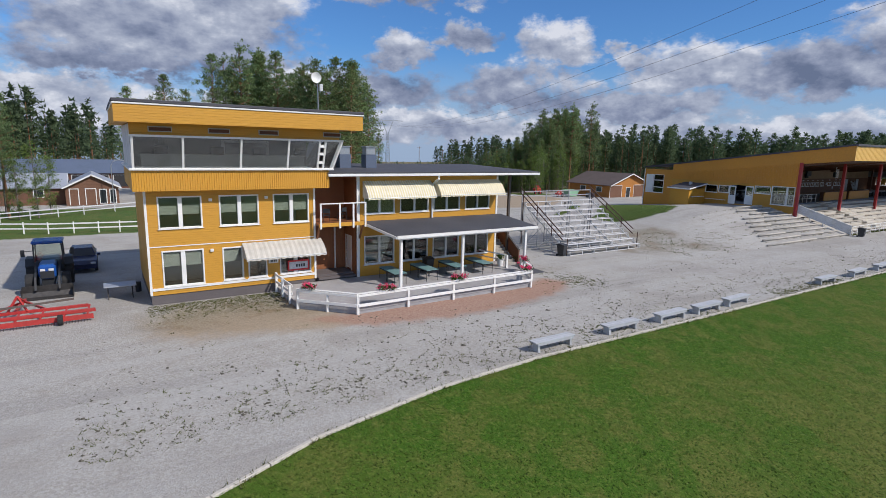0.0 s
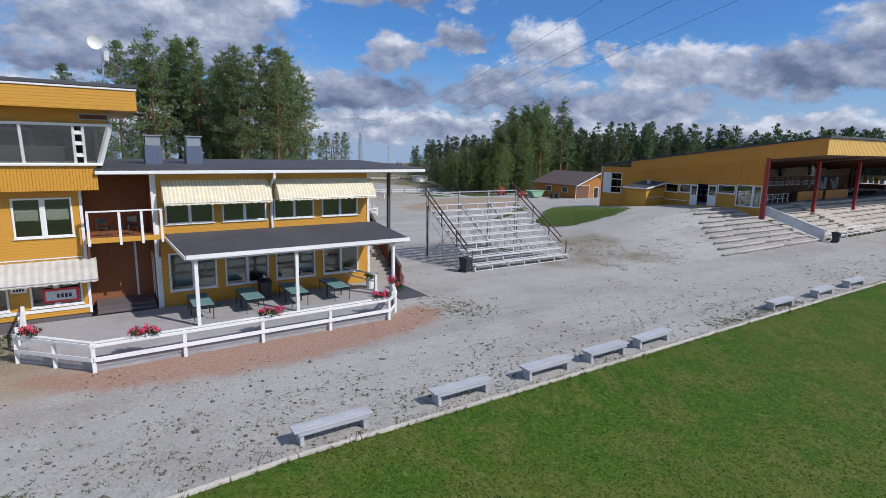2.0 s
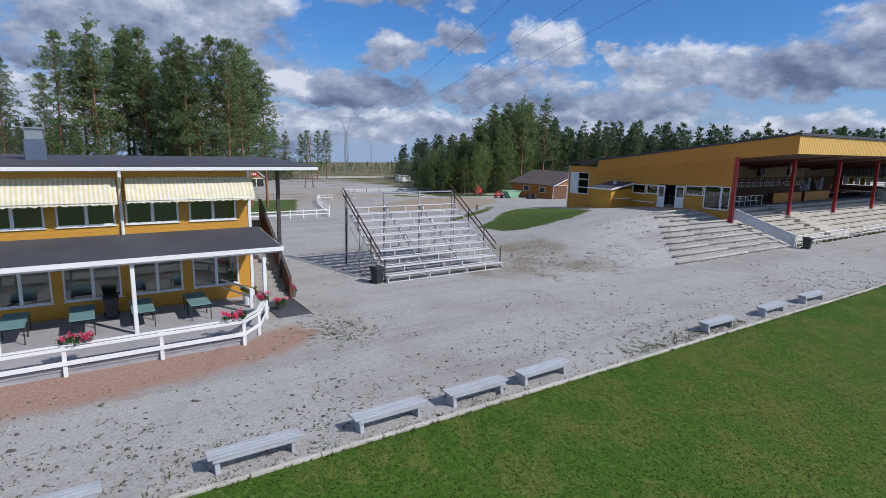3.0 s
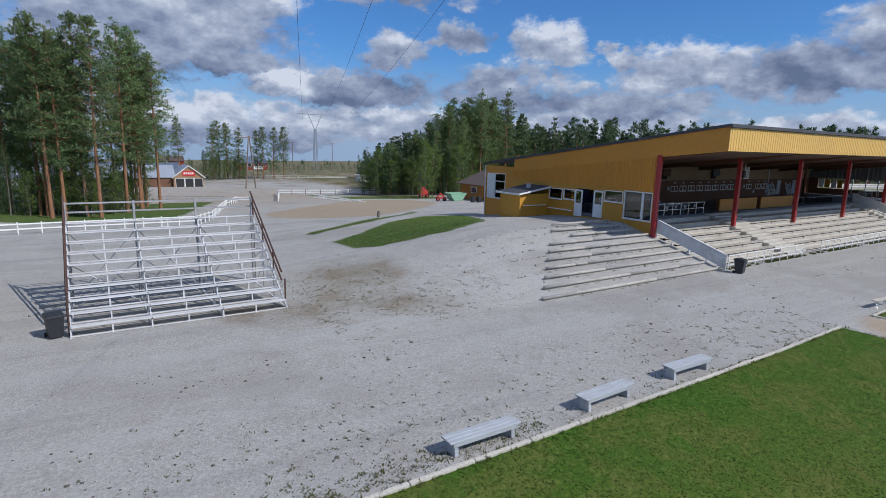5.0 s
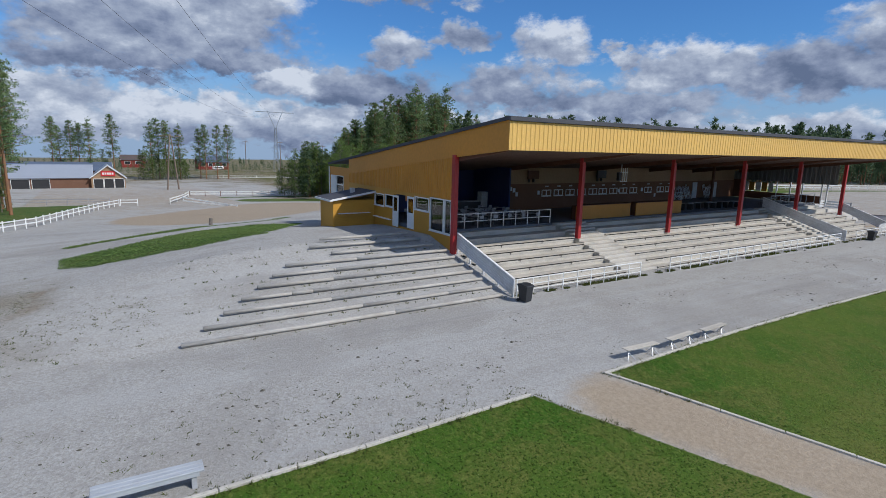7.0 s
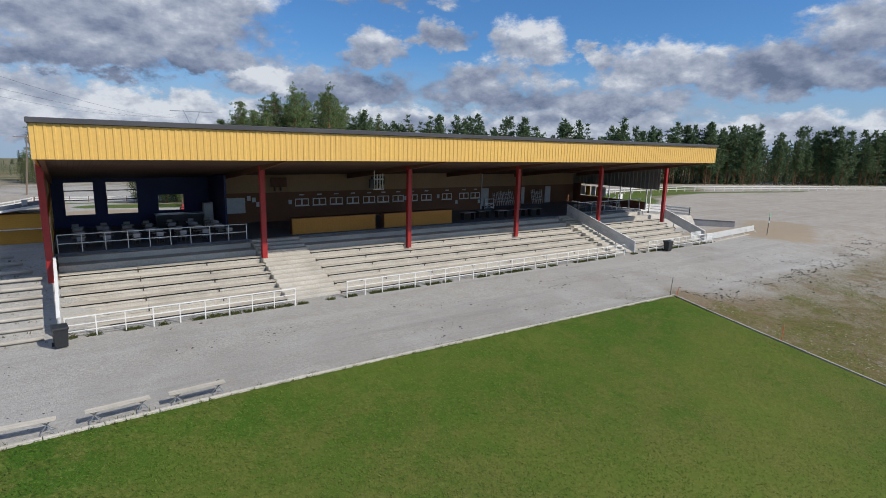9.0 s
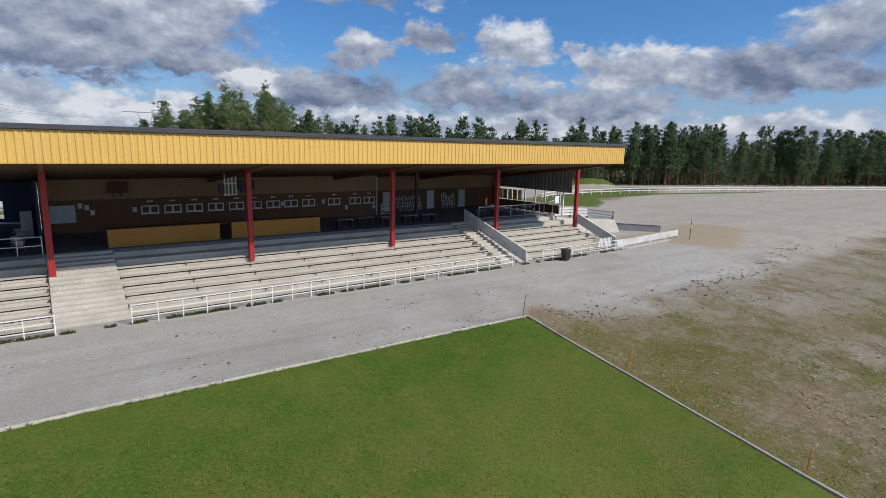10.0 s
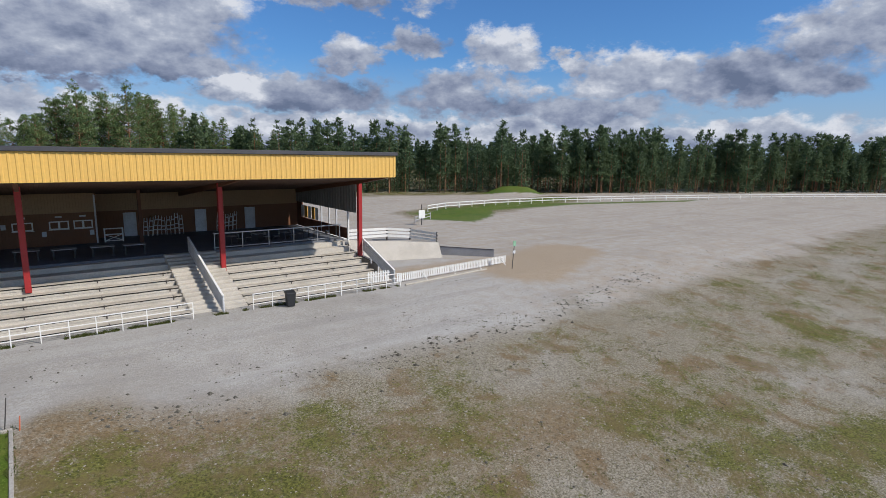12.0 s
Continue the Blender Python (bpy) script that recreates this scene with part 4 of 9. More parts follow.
part("fascia", Geo().box(TX1 + 0.03, WX0 + 0.3, WY - 0.75, WY - 0.69, 3.86, 4.1, bevel=0.01).box(WX0 + 0.24, WX0 + 0.3, WY - 0.688, WY - 0.045, 3.86, 4.1), M_YELLOW_PLAIN, b, "yellow edge board")
part("balcony_rail", Geo().beam((TX1 + 0.1, WY - 0.74, 5.3), (WX0 + 0.3, WY - 0.74, 5.3), 0.12, 0.07, bevel=0.01), M_WHITE, b)
part("balcony_rail", Geo().beam((WX0 + 0.25, WY - 0.7, 5.3), (WX0 + 0.25, WY - 0.04, 5.3), 0.1, 0.07), M_WHITE, b)
for px in (TX1 + 0.15, -0.12, 0.78, WX0 + 0.2):
    part("baluster", Geo().box(px - 0.055, px + 0.055, WY - 0.8, WY - 0.752, 3.75, 5.26), M_WHITE, b)
for px in (TX1 + 0.1, WX0 + 0.1):
    part("bracket", Geo().beam((px, WY - 0.65, 3.86), (px, WY - 0.03, 2.9), 0.09, 0.09), M_PORCH, b)
part("porch_post", Geo().box(WX0 - 0.12, WX0 - 0.02, WY - 0.16, WY - 0.06, 0.33, 6.95), M_WHITE, wing)
for i, (a, z) in enumerate(((0.0, 0.52), (0.4, 0.62))):
    part("porch_step", Geo().box(-1.3, 1.2, WY - 0.1 + a, WY + 1.9, z - 0.15, z, bevel=0.01), M_PLINTH, wing)
# wing roof
WR = dict(x0=-0.9, x1=16.1, y0=24.1, y1=33.6)
zr = lambda y: 7.18 + (y - WR["y0"]) * 0.022
q = [(WR["x0"], WR["y0"], zr(WR["y0"])), (WR["x1"], WR["y0"], zr(WR["y0"])), (WR["x1"], WR["y1"], zr(WR["y1"])), (WR["x0"], WR["y1"], zr(WR["y1"]))]
part("roof", Geo().slab([(p[0], p[1], p[2] + 0.05) for p in q], 0.09), M_ROOF, wing, "flat dark felt roof")
part("soffit", Geo().slab([(p[0] + (0.1 if p[0] < 5 else -0.1), p[1] + (0.1 if p[1] < 25 else -0.1), p[2] - 0.15) for p in q], 0.08), M_GREYWHITE, wing)
part("gutter", Geo().box(WR["x0"], WR["x1"] + 0.05, WR["y0"] - 0.08, WR["y0"] + 0.02, 6.97, 7.13, bevel=0.02).box(WR["x1"] - 0.02, WR["x1"] + 0.05, WR["y0"] + 0.02, WR["y1"], 6.97, 7.15), M_WHITE, wing, "white eaves board and gutter")
part("downpipe", Geo().tube([(7.0, 24.1, 6.98), (7.0, 24.1, 6.75), (7.0, 24.8, 6.4), (7.0, 24.9, 6.1), (7.0, 24.9, 4.0)], 0.075, 8), M_WHITE, wing, "white downpipe")
part("roof_post", Geo().box(14.35, 14.53, 25.5, 25.68, 0, 7.0), M_DARKSTEEL, wing, "dark steel post under the roof end")
# canopy over the terrace
CY0, CY1 = 20.75, 24.98
q = [(2.1, CY0, 3.62), (13.15, CY0, 3.62), (13.15, CY1, 4.0), (1.75, CY1, 4.0)]
can = part("canopy", Geo().slab(q, 0.09), M_ROOF, wing, "dark felt canopy roof")
part("canopy_edge", Geo().box(2.08, 13.2, CY0 - 0.06, CY0 - 0.004, 3.44, 3.63).beam((2.05, CY0, 3.5), (1.72, CY1, 3.88), 0.06, 0.16).beam((13.18, CY0, 3.5), (13.18, CY1, 3.88), 0.06, 0.16), M_WHITE, can, "white eaves board")
part("canopy_beam", Geo().box(2.3, 13.0, 20.95, 21.1, 3.32, 3.5), M_WHITE, can)
for px in (2.5, 7.03, 12.35):
    part("canopy_post", Geo().box(px - 0.08, px + 0.08, 20.95, 21.11, 0.33, 3.32, bevel=0.012), M_WHITE, can, "white square post")


def awning(parent, x0, x1, y, zt, zb, drop, mat):
    """A sloping cloth awning with a scalloped valance."""
    g = Geo()
    prof = [(0.0, zt), (-drop * 0.55, zt - (zt - zb) * 0.33), (-drop * 0.9, zt - (zt - zb) * 0.72), (-drop, zb + 0.1)]
    nx = max(4, int((x1 - x0) / 0.17))
    v, f = [], []
    for j, (dy, z) in enumerate(prof + [(-drop - 0.01, zb)]):
        for i in range(nx + 1):
            x = x0 + (x1 - x0) * i / nx
            sag = 0.012 * math.sin(i * 2.1 + j) - 0.05 * math.sin(math.pi * i / nx) * (j in (1, 2))
            scal = 0.05 * abs(math.sin(i * math.pi / 2)) if j == len(prof) else 0
            v.append((x, y + dy, z + sag + scal))
    m = nx + 1
    f = [(j * m + i, j * m + i + 1, (j + 1) * m + i + 1, (j + 1) * m + i) for j in range(len(prof)) for i in range(nx)]
    g.add(v, f)
    ob = part("awning", g, mat, parent, "cloth awning with scalloped edge")
    gf = Geo().rod((x0 + 0.02, y - drop, zb + 0.13), (x1 - 0.02, y - drop, zb + 0.13), 0.02)
    for x in (x0 + 0.05, x1 - 0.05):
        gf.rod((x, y, zb + 0.2), (x, y - drop, zb + 0.13), 0.018)
    part("awning_frame", gf, M_STEEL, ob)
    for x, s in ((x0, -1), (x1, 1)):
        part("awning_side", Geo().add([(x, y + dy, z) for dy, z in prof] + [(x, y, zb + 0.1)], [tuple(range(len(prof) + 1))[::s]]), mat, ob)
    return ob


awning(wing, 1.75, 6.85, WY - 0.01, 6.62, 5.45, 0.95, M_AWNING)
awning(wing, 7.2, 12.85, WY - 0.01, 6.62, 5.5, 0.95, M_AWNING)
awning(tower, -5.9, -1.15, TY - 0.01, 3.12, 2.2, 1.05, M_AWNING_PALE)
# outside stair at the end of the wing
st = thing("outside_stair", (13.8, 27, 0), "grey concrete outside stair with brown boarded parapet", "stairs")
for i in range(20):
    part("step", Geo().box(12.95, 14.5, 24.3 + i * 0.28, 24.3 + (i + 1) * 0.28, max(0, 0.185 * i - 0.2), 0.185 * (i + 1), bevel=0.015), M_CONCRETE, st)
part("parapet", Geo().prism([(24.2, 0.0), (29.9, 3.7), (29.9, 4.9), (24.2, 1.15)], 14.5, 14.62), M_DARKWOOD, st)
part("handrail", Geo().beam((14.56, 24.2, 1.2), (14.56, 29.9, 4.95), 0.16, 0.06), M_DARKSTEEL, st)


# ---- the grandstand ----
SX0, SX1 = 60.0, 118.0
FL = 2.65  # platform level
stand = thing("grandstand", (89, 34, 0), "long yellow grandstand with red columns and tiered plank seats", "grandstand")
roof_z = lambda y: 10.25 - (y - 20.0) * 0.130
roof_front, roof_back = 20.0, 48.0
q = [(SX0 - 0.15, roof_front - 0.1, roof_z(roof_front)), (SX1 + 0.15, roof_front - 0.1, roof_z(roof_front)), (SX1 + 0.15, roof_back, roof_z(roof_back)), (SX0 - 0.15, roof_back, roof_z(roof_back))]
part("roof", Geo().slab([(a, b, c + 0.14) for a, b, c in q], 0.14), M_ROOF, stand, "dark felt roof")
part("fascia", corrugated(Geo(), "x", roof_front, SX0 - 0.1, SX1 + 0.1, 10.12, 8.5, 0.34, 0.03), M_METAL_YELLOW, stand, "ribbed yellow sheet metal fascia")
part("roof_edge", Geo().box(SX0 - 0.2, SX1 + 0.2, roof_front - 0.16, roof_front - 0.02, 10.13, 10.38, bevel=0.02), M_ROOF, stand, "dark grey metal roof edge")
for sx, s in ((SX0, -1), (SX1, 1)):
    part("gable_band", Geo().prism([(roof_front + 0.04, 8.5), (25.4, 7.95), (43.0, 5.9), (43.0, roof_z(43.0) - 0.02), (roof_front + 0.04, roof_z(roof_front + 0.04) - 0.02)], sx - 0.04, sx + 0.04), M_ORANGE_METAL, stand, "ochre sheet metal gable band")
    part("gable_edge", Geo().beam((sx - 0.1, roof_front, roof_z(roof_front) + 0.05), (sx - 0.1, roof_back, roof_z(roof_back) + 0.05), 0.12, 0.2), M_ROOF, stand)
# soffit and beams
part("soffit", Geo().prism([(roof_front + 0.04, 8.52), (25.4, 8.0), (40, 6.35), (40, 6.45), (25.4, 8.1), (roof_front + 0.04, 8.62)], SX0 + 0.06, SX1 - 0.06), M_SOFFIT, stand, "brown boarded soffit")
COLS = [60.0, 71.84, 83.34, 94.95, 106.5, 117.94]
for cx in COLS:
    c = part("column", Geo().box(cx - 0.17, cx + 0.17, 25.3, 25.64, 1.5, 8.1, bevel=0.02), M_RED, stand, "red painted steel column")
    part("roof_beam", Geo().prism([(20.3, 8.45), (25.3, 7.7), (38.5, 6.1), (38.5, 6.5), (25.3, 8.02), (20.3, 8.56)], min(max(cx, 60.25), 117.7) - 0.11, min(max(cx, 60.25), 117.7) + 0.11), M_DARKWOOD, stand)
part("inner_column", Geo().box(102.28, 102.52, 33.0, 33.24, FL, 7.2), M_DARKWOOD, stand)
# side wall towards the yard, with windows and doors
WX = 60.0
side_holes = [(25.8, 28.6, 2.7, 5.08), (28.7, 30.75, 3.95, 4.95), (30.85, 34.1, 2.35, 4.85), (34.15, 35.65, 3.7, 4.7), (35.8, 37.6, 3.62, 4.66)]
part("side_wall", Geo().wall("y", WX, 0.18, 25.65, 43.0, 1.4, 5.15, side_holes), M_YELLOW_V, stand, "yellow boarded side wall")
part("side_cladding", corrugated(Geo(), "y", WX, 25.65, 43.0, lambda u: 8.0 - (u - 25.65) * 0.105, 5.15, 0.3, 0.05), M_ORANGE_METAL, stand, "ribbed ochre sheet metal")
part("back_block", Geo().wall("y", WX, 0.18, 43.0, 48.0, 0.3, 6.4, [(44.4, 46.25, 2.85, 5.62)]).box(72.0, SX1, 47.8, 48.0, 0.0, 6.4), M_ORANGE_METAL, stand)
far = window(stand, "y", WX, 44.4, 46.25, 2.85, 5.62, 1, mat=M_WHITE)
for z in (3.7, 4.75):
    part("glazing_bar", Geo().box(WX - 0.02, WX + 0.05, 44.5, 46.15, z - 0.05, z + 0.05), M_WHITE, far)
part("white_panel", Geo().box(WX - 0.05, WX - 0.004, 46.27, 47.55, 2.8, 5.6, bevel=0.01), M_WHITE, stand, "white blank panel")
part("corner_pipe", Geo().rod((WX - 0.08, 47.85, 0.4), (WX - 0.08, 47.85, 6.4), 0.06, n=8), M_WHITE, stand)
window(stand, "y", WX, 26.75, 28.6, 2.7, 5.08, 1, frame_w=0.09)
window(stand, "y", WX, 25.8, 26.73, 2.7, 5.08, 1, frame_w=0.09)
window(stand, "y", WX, 28.7, 30.75, 3.95, 4.95, 1)
window(stand, "y", WX, 34.15, 35.65, 3.7, 4.7, 1)
window(stand, "y", WX, 35.8, 37.6, 3.62, 4.66, 1)
part("window_counter", Geo().box(WX - 0.28, WX - 0.003, 34.5, 37.4, 2.68, 2.74, bevel=0.008), M_WHITE, stand)


def glazed_leaf(y0, y1, z0, z1, x, label):
    """A door leaf: white below, glass above."""
    ob = part("door", Geo().wall("y", x, 0.05, y0, y1, z0, z1, [(y0 + 0.14, y1 - 0.14, z0 + 1.2, z1 - 0.16)]), M_WHITE, stand, label)
    part("pane", Geo().box(x + 0.02, x + 0.03, y0 + 0.14, y1 - 0.14, z0 + 1.2, z1 - 0.16), M_GLASS, ob).visible_shadow = False


glazed_leaf(30.88, 31.95, 2.4, 4.83, WX + 0.02, "white half-glazed door leaf")
glazed_leaf(33.15, 34.08, 2.3, 4.75, WX - 0.12, "white half-glazed door leaf standing open")
# interior: platform, walls
part("platform", Geo().box(SX0 + 0.2, SX1 - 0.2, 28.25, 40.0, 0.5, FL), M_DARKFLOOR, stand, "grey painted platform floor")
part("back_wall", Geo().box(71.5, 99.7, 36.5, 36.65, FL, 5.2), M_BROWNWALL, stand, "brown boarded back wall")
part("back_wall_top", Geo().box(71.5, 99.7, 36.55, 36.7, 5.2, 7.0), M_TANWALL, stand, "tan boarded upper wall")
part("back_wall", Geo().box(99.8, SX1, 39.2, 39.35, FL, 4.95).box(99.65, 99.8, 36.65, 39.2, FL, 7.0), M_BROWNWALL, stand)
part("back_wall_top", Geo().box(99.8, SX1, 39.25, 39.4, 4.95, 7.0), M_TANWALL, stand)
part("wall_end_trim", Geo().box(99.62, 99.74, 36.44, 36.499, FL, 6.6), M_GREYWHITE, stand)
part("blue_wall", Geo().wall("x", 39.0, 0.15, 60.2, 71.4, FL, 6.8, [(61.0, 62.9, 3.65, 6.15), (63.75, 65.85, 3.65, 6.15), (67.35, 69.3, 3.75, 5.06)]), M_BLUEWALL, stand, "dark blue wall with openings")
part("partition", Geo().box(71.3, 71.45, 33.5, 39.0, FL, 6.9), M_BLUEWALL, stand)
for i in range(2):
    for ox in (60.95, 63.78):
        part("opening_bar", Geo().box(ox, ox + 2.05, 39.02, 39.1, 4.75 + i * 0.72, 4.82 + i * 0.72), M_BLUEWALL, stand)
part("end_wall", corrugated(Geo(), "y", SX1, 26.2, 40.0, lambda u: 7.8 - (u - 26.2) * 0.117, 5.15, 0.55, 0.07, out=-1), M_GREYSHEET, stand, "grey ribbed metal end wall")
part("end_wall_low", Geo().wall("y", SX1, 0.12, 37.9, 40.0, FL, 5.15), M_DARKWOOD, stand)
part("end_sill", Geo().box(SX1, SX1 + 0.1, 27.9, 37.9, FL, FL + 0.95), M_DARKWOOD, stand, "dark boarded end parapet")
for py in (27.85, 30.1, 31.6, 33.3):
    part("end_post", Geo().box(SX1 - 0.02, SX1 + 0.1, py - 0.07, py + 0.07, FL, 5.15, bevel=0.01), M_GREYWHITE, stand, "pale post in the open end")

M_LOG = surface("bleached_log", (0.42, 0.395, 0.35), 0.85, vary=0.2, grain=8, stretch=(0.3, 3, 3), stain=0.8, dirt=(0.25, 0.22, 0.18), dirt_amount=0.6, each=0.08)
M_TREAD = surface("pale_concrete_tread", (0.52, 0.485, 0.42), 0.85, vary=0.14, grain=12, stain=0.6, dirt=(0.3, 0.27, 0.22), dirt_amount=0.45, each=0.05)
# near-black that paints the shade under the seat planks, also on their blocks
M_UNDERSEAT_SHADE = surface("under_seat_shade", (0.05, 0.043, 0.035), 0.85, vary=0.3, grain=5)
# tiers
TIERS = [(60.35, 71.6), (75.15, 103.0), (106.6, 117.6)]
tier_y = lambda i: 20.45 + 1.03 * i
tier_z = lambda i: 0.06 + 0.335 * i
for a, b in TIERS:
    for i in range(8):
        y0 = tier_y(i)
        part("tier", Geo().box(a, b, y0, y0 + 1.1 if i < 7 else 28.24, -0.1 if i == 0 else tier_z(i) - 0.55, tier_z(i) + (0.09 if i > 5 else 0), bevel=0.012), M_TREAD, stand)
random.seed(21)
for a, b in TIERS:
    for i in range(6):
        z, y0 = tier_z(i), tier_y(i)
        x = a
        while x < b - 0.2:
            w = min(3.9, b - x)
            # plank on blocks over each step; a dark strip paints the open joint's shade
            dz, dy = random.uniform(-0.008, 0.008), random.uniform(-0.015, 0.015)
            part("seat_plank", Geo().box(x + 0.015, x + w - 0.015, y0 - 0.10 + dy, y0 + 0.24 + dy, z + 0.085 + dz, z + 0.13 + dz, bevel=0.008), M_PLANK, stand)
            part("foot_plank", Geo().box(x + 0.01, x + w - 0.01, y0 + 0.30, y0 + 0.48, z + 0.07, z + 0.105, bevel=0.008), M_PLANK, stand)
            for bxx in (x + 0.02, x + w / 2, x + w - 0.16):
                part("seat_block", Geo().box(bxx, bxx + 0.14, y0 - 0.06, y0 + 0.46, z, z + 0.068), M_UNDERSEAT_SHADE, stand)
            part("seat_bearer", Geo().box(x + 0.02, x + w - 0.02, y0 + 0.03, y0 + 0.2, z - 0.002, z + 0.075), M_UNDERSEAT_SHADE, stand)
            part("riser_board", Geo().box(x + 0.01, x + w - 0.01, y0 - 0.035, y0 - 0.004, z - 0.13, z - 0.012, bevel=0.006), M_TREAD, stand)
            if i % 2 == 0 or x > a:
                part("joint_bracket", Geo().box(x - 0.035, x + 0.035, y0 - 0.055, y0 - 0.036, z - 0.14, z + 0.05, bevel=0.006), M_DARKSTEEL, stand)
            x += w
# aisle stairs
for a, b in ((71.62, 75.13), (103.02, 106.58)):
    for i in range(15):
        part("aisle_step", Geo().box(a, b, 20.4 + i * 0.52, 20.4 + (i + 1) * 0.52 if i < 14 else 28.24, -0.1 if i < 2 else 0.177 * i - 0.3, 0.177 * (i + 1) - 0.004, bevel=0.03), M_TREAD, stand)


# ---- white railings and slatted walls round the stand ----
def railing(name, x0, x1, y, label):
    n = max(2, round((x1 - x0) / 1.24))
    ob = thing(name, ((x0 + x1) / 2, y, 0), label, "railing", group="railings before the grandstand")
    for i in range(n + 1):
        x = x0 + (x1 - x0) * i / n
        part("post", Geo().box(x - 0.025, x + 0.025, y - 0.025, y + 0.025, -0.05, 1.05), M_WHITE, ob)
    part("top_rail", Geo().box(x0 - 0.03, x1 + 0.03, y - 0.03, y + 0.03, 1.02, 1.08, bevel=0.008), M_WHITE, ob)
    for z in (0.66, 0.34):
        part("rail", Geo().box(x0, x1, y - 0.018, y + 0.018, z, z + 0.045), M_WHITE, ob)
    return ob


railing("railing", 60.45, 71.7, 19.3, "white painted tubular railing along the gravel road")
railing("railing", 75.05, 102.9, 19.3, "white painted tubular railing along the gravel road")
railing("railing", 106.6, 118.1, 19.3, "white painted tubular railing along the gravel road")
# railing on the platform
ob = thing("platform_railing", (66, 28.3, FL), "white tubular railing before the cafe tables", "railing")
for i in range(10):
    x = 60.4 + i * 1.23
    part("post", Geo().box(x - 0.025, x + 0.025, 28.28, 28.33, FL, FL + 1.1), M_WHITE, ob)
for z in (1.1, 0.55):
    part("rail", Geo().box(60.4, 71.5, 28.28, 28.33, FL + z - 0.025, FL + z + 0.025), M_WHITE, ob)
ob = thing("platform_railing", (112, 28.3, FL), "grey steel railing with thin posts before the terrace", "railing")
for i in range(6):
    x = 106.7 + i * 2.15
    part("post", Geo().box(x - 0.03, x + 0.03, 28.28, 28.34, FL, FL + 1.25), M_STEEL, ob)
part("rail", Geo().box(106.6, 117.6, 28.24, 28.38, FL + 1.22, FL + 1.3), M_STEEL, ob)
part("rail", Geo().box(106.6, 117.6, 28.28, 28.34, FL + 0.12, FL + 0.17), M_STEEL, ob)


def slat_wall(x, y0, z0, y1, z1, high, label, boards=6):
    """A sloping parapet of white boards beside the tiers."""
    ob = thing("slatted_parapet", (x, (y0 + y1) / 2, 0), label, "parapet", group="parapets of the grandstand")
    gap = high / boards
    for i in range(boards):
        part("board", Geo().beam((x, y0, z0 + gap * (i + 0.5)), (x, y1, z1 + gap * (i + 0.5)), 0.035, gap * 0.86), M_GREYWHITE, ob)
    for k in range(5):
        t = k / 4
        y, z = y0 + (y1 - y0) * t, z0 + (z1 - z0) * t
        part("post", Geo().box(x + 0.02, x + 0.1, y - 0.04, y + 0.04, z - 0.5, z + high), M_GREYWHITE, ob)
    part("cap", Geo().beam((x + 0.03, y0 - 0.05, z0 + high + 0.02), (x + 0.03, y1 + 0.05, z1 + high + 0.02), 0.14, 0.04), M_WHITE, ob)


slat_wall(60.2, 19.4, 0.1, 25.3, 1.95, 1.0, "white slatted parapet down the side of the tiers")
slat_wall(104.75, 19.6, 0.1, 28.2, 2.75, 1.05, "white slatted parapet in the middle of the aisle stair")
slat_wall(118.15, 20.3, 0.1, 25.3, 2.0, 1.0, "weathered slatted parapet down the end of the tiers")

# terrace beams on the bank
ter = thing("bank_terraces", (51, 24, 0), "long weathered beams stepping up the gravel bank", "terrace")
random.seed(5)
for i in range(10):
    y = 19.62 + 1.01 * i
    z = 0.266 * (y - 19.5)
    xl, xr = 42.5 + 1.04 * i, 59.6 - max(0, i - 6) * 0.45
    if i == 7:
        xl += 2.1
    cuts = [xl, *sorted(random.uniform(xl + 2.5, xr - 2.5) for _ in range(1 + i % 2)), xr]
    for a, b in zip(cuts, cuts[1:]):
        w = random.uniform(-0.025, 0.025)
        r0 = random.uniform(0.085, 0.105)
        part("log", Geo().rod((a + 0.015, y + w, z + 0.125), (b - 0.015, y - w, z + 0.125), r0, r0 * random.uniform(0.88, 1.0), 10), M_LOG, ter, smooth=True)
# kiosk by the side wall
kx0, kx1, ky0, ky1, kz = 56.3, 60.0, 37.65, 40.6, 1.9
kio = thing("kiosk", (58.6, 39, kz), "small yellow kiosk with dark sloping roof beside the grandstand", "kiosk")
part("wall", Geo().box(kx0, kx1 - 0.02, ky0, ky1, kz - 0.6, 4.05), M_YELLOW, kio)
part("roof", Geo().slab([(kx0 - 0.35, ky0 - 0.3, 4.14), (kx1 - 0.02, ky0 - 0.3, 4.8), (kx1 - 0.02, ky1 + 0.3, 4.8), (kx0 - 0.35, ky1 + 0.3, 4.14)], 0.1), M_ROOF, kio)
part("eaves_board", Geo().box(kx0 - 0.4, kx0 - 0.34, ky0 - 0.3, ky1 + 0.3, 3.98, 4.14).beam((kx0 - 0.38, ky0 - 0.32, 4.07), (kx1 - 0.02, ky0 - 0.32, 4.73), 0.05, 0.16), M_WHITE, kio)
part("counter", Geo().box(kx0 + 0.4, kx1 - 0.5, ky0 - 0.3, ky0, 2.95, 3.0), M_WHITE, kio)
part("flue", Geo().box(kx0 + 2.1, kx0 + 2.45, ky0 + 1.2, ky0 + 1.55, 4.5, 4.95, bevel=0.02), M_GREYWHITE, kio)


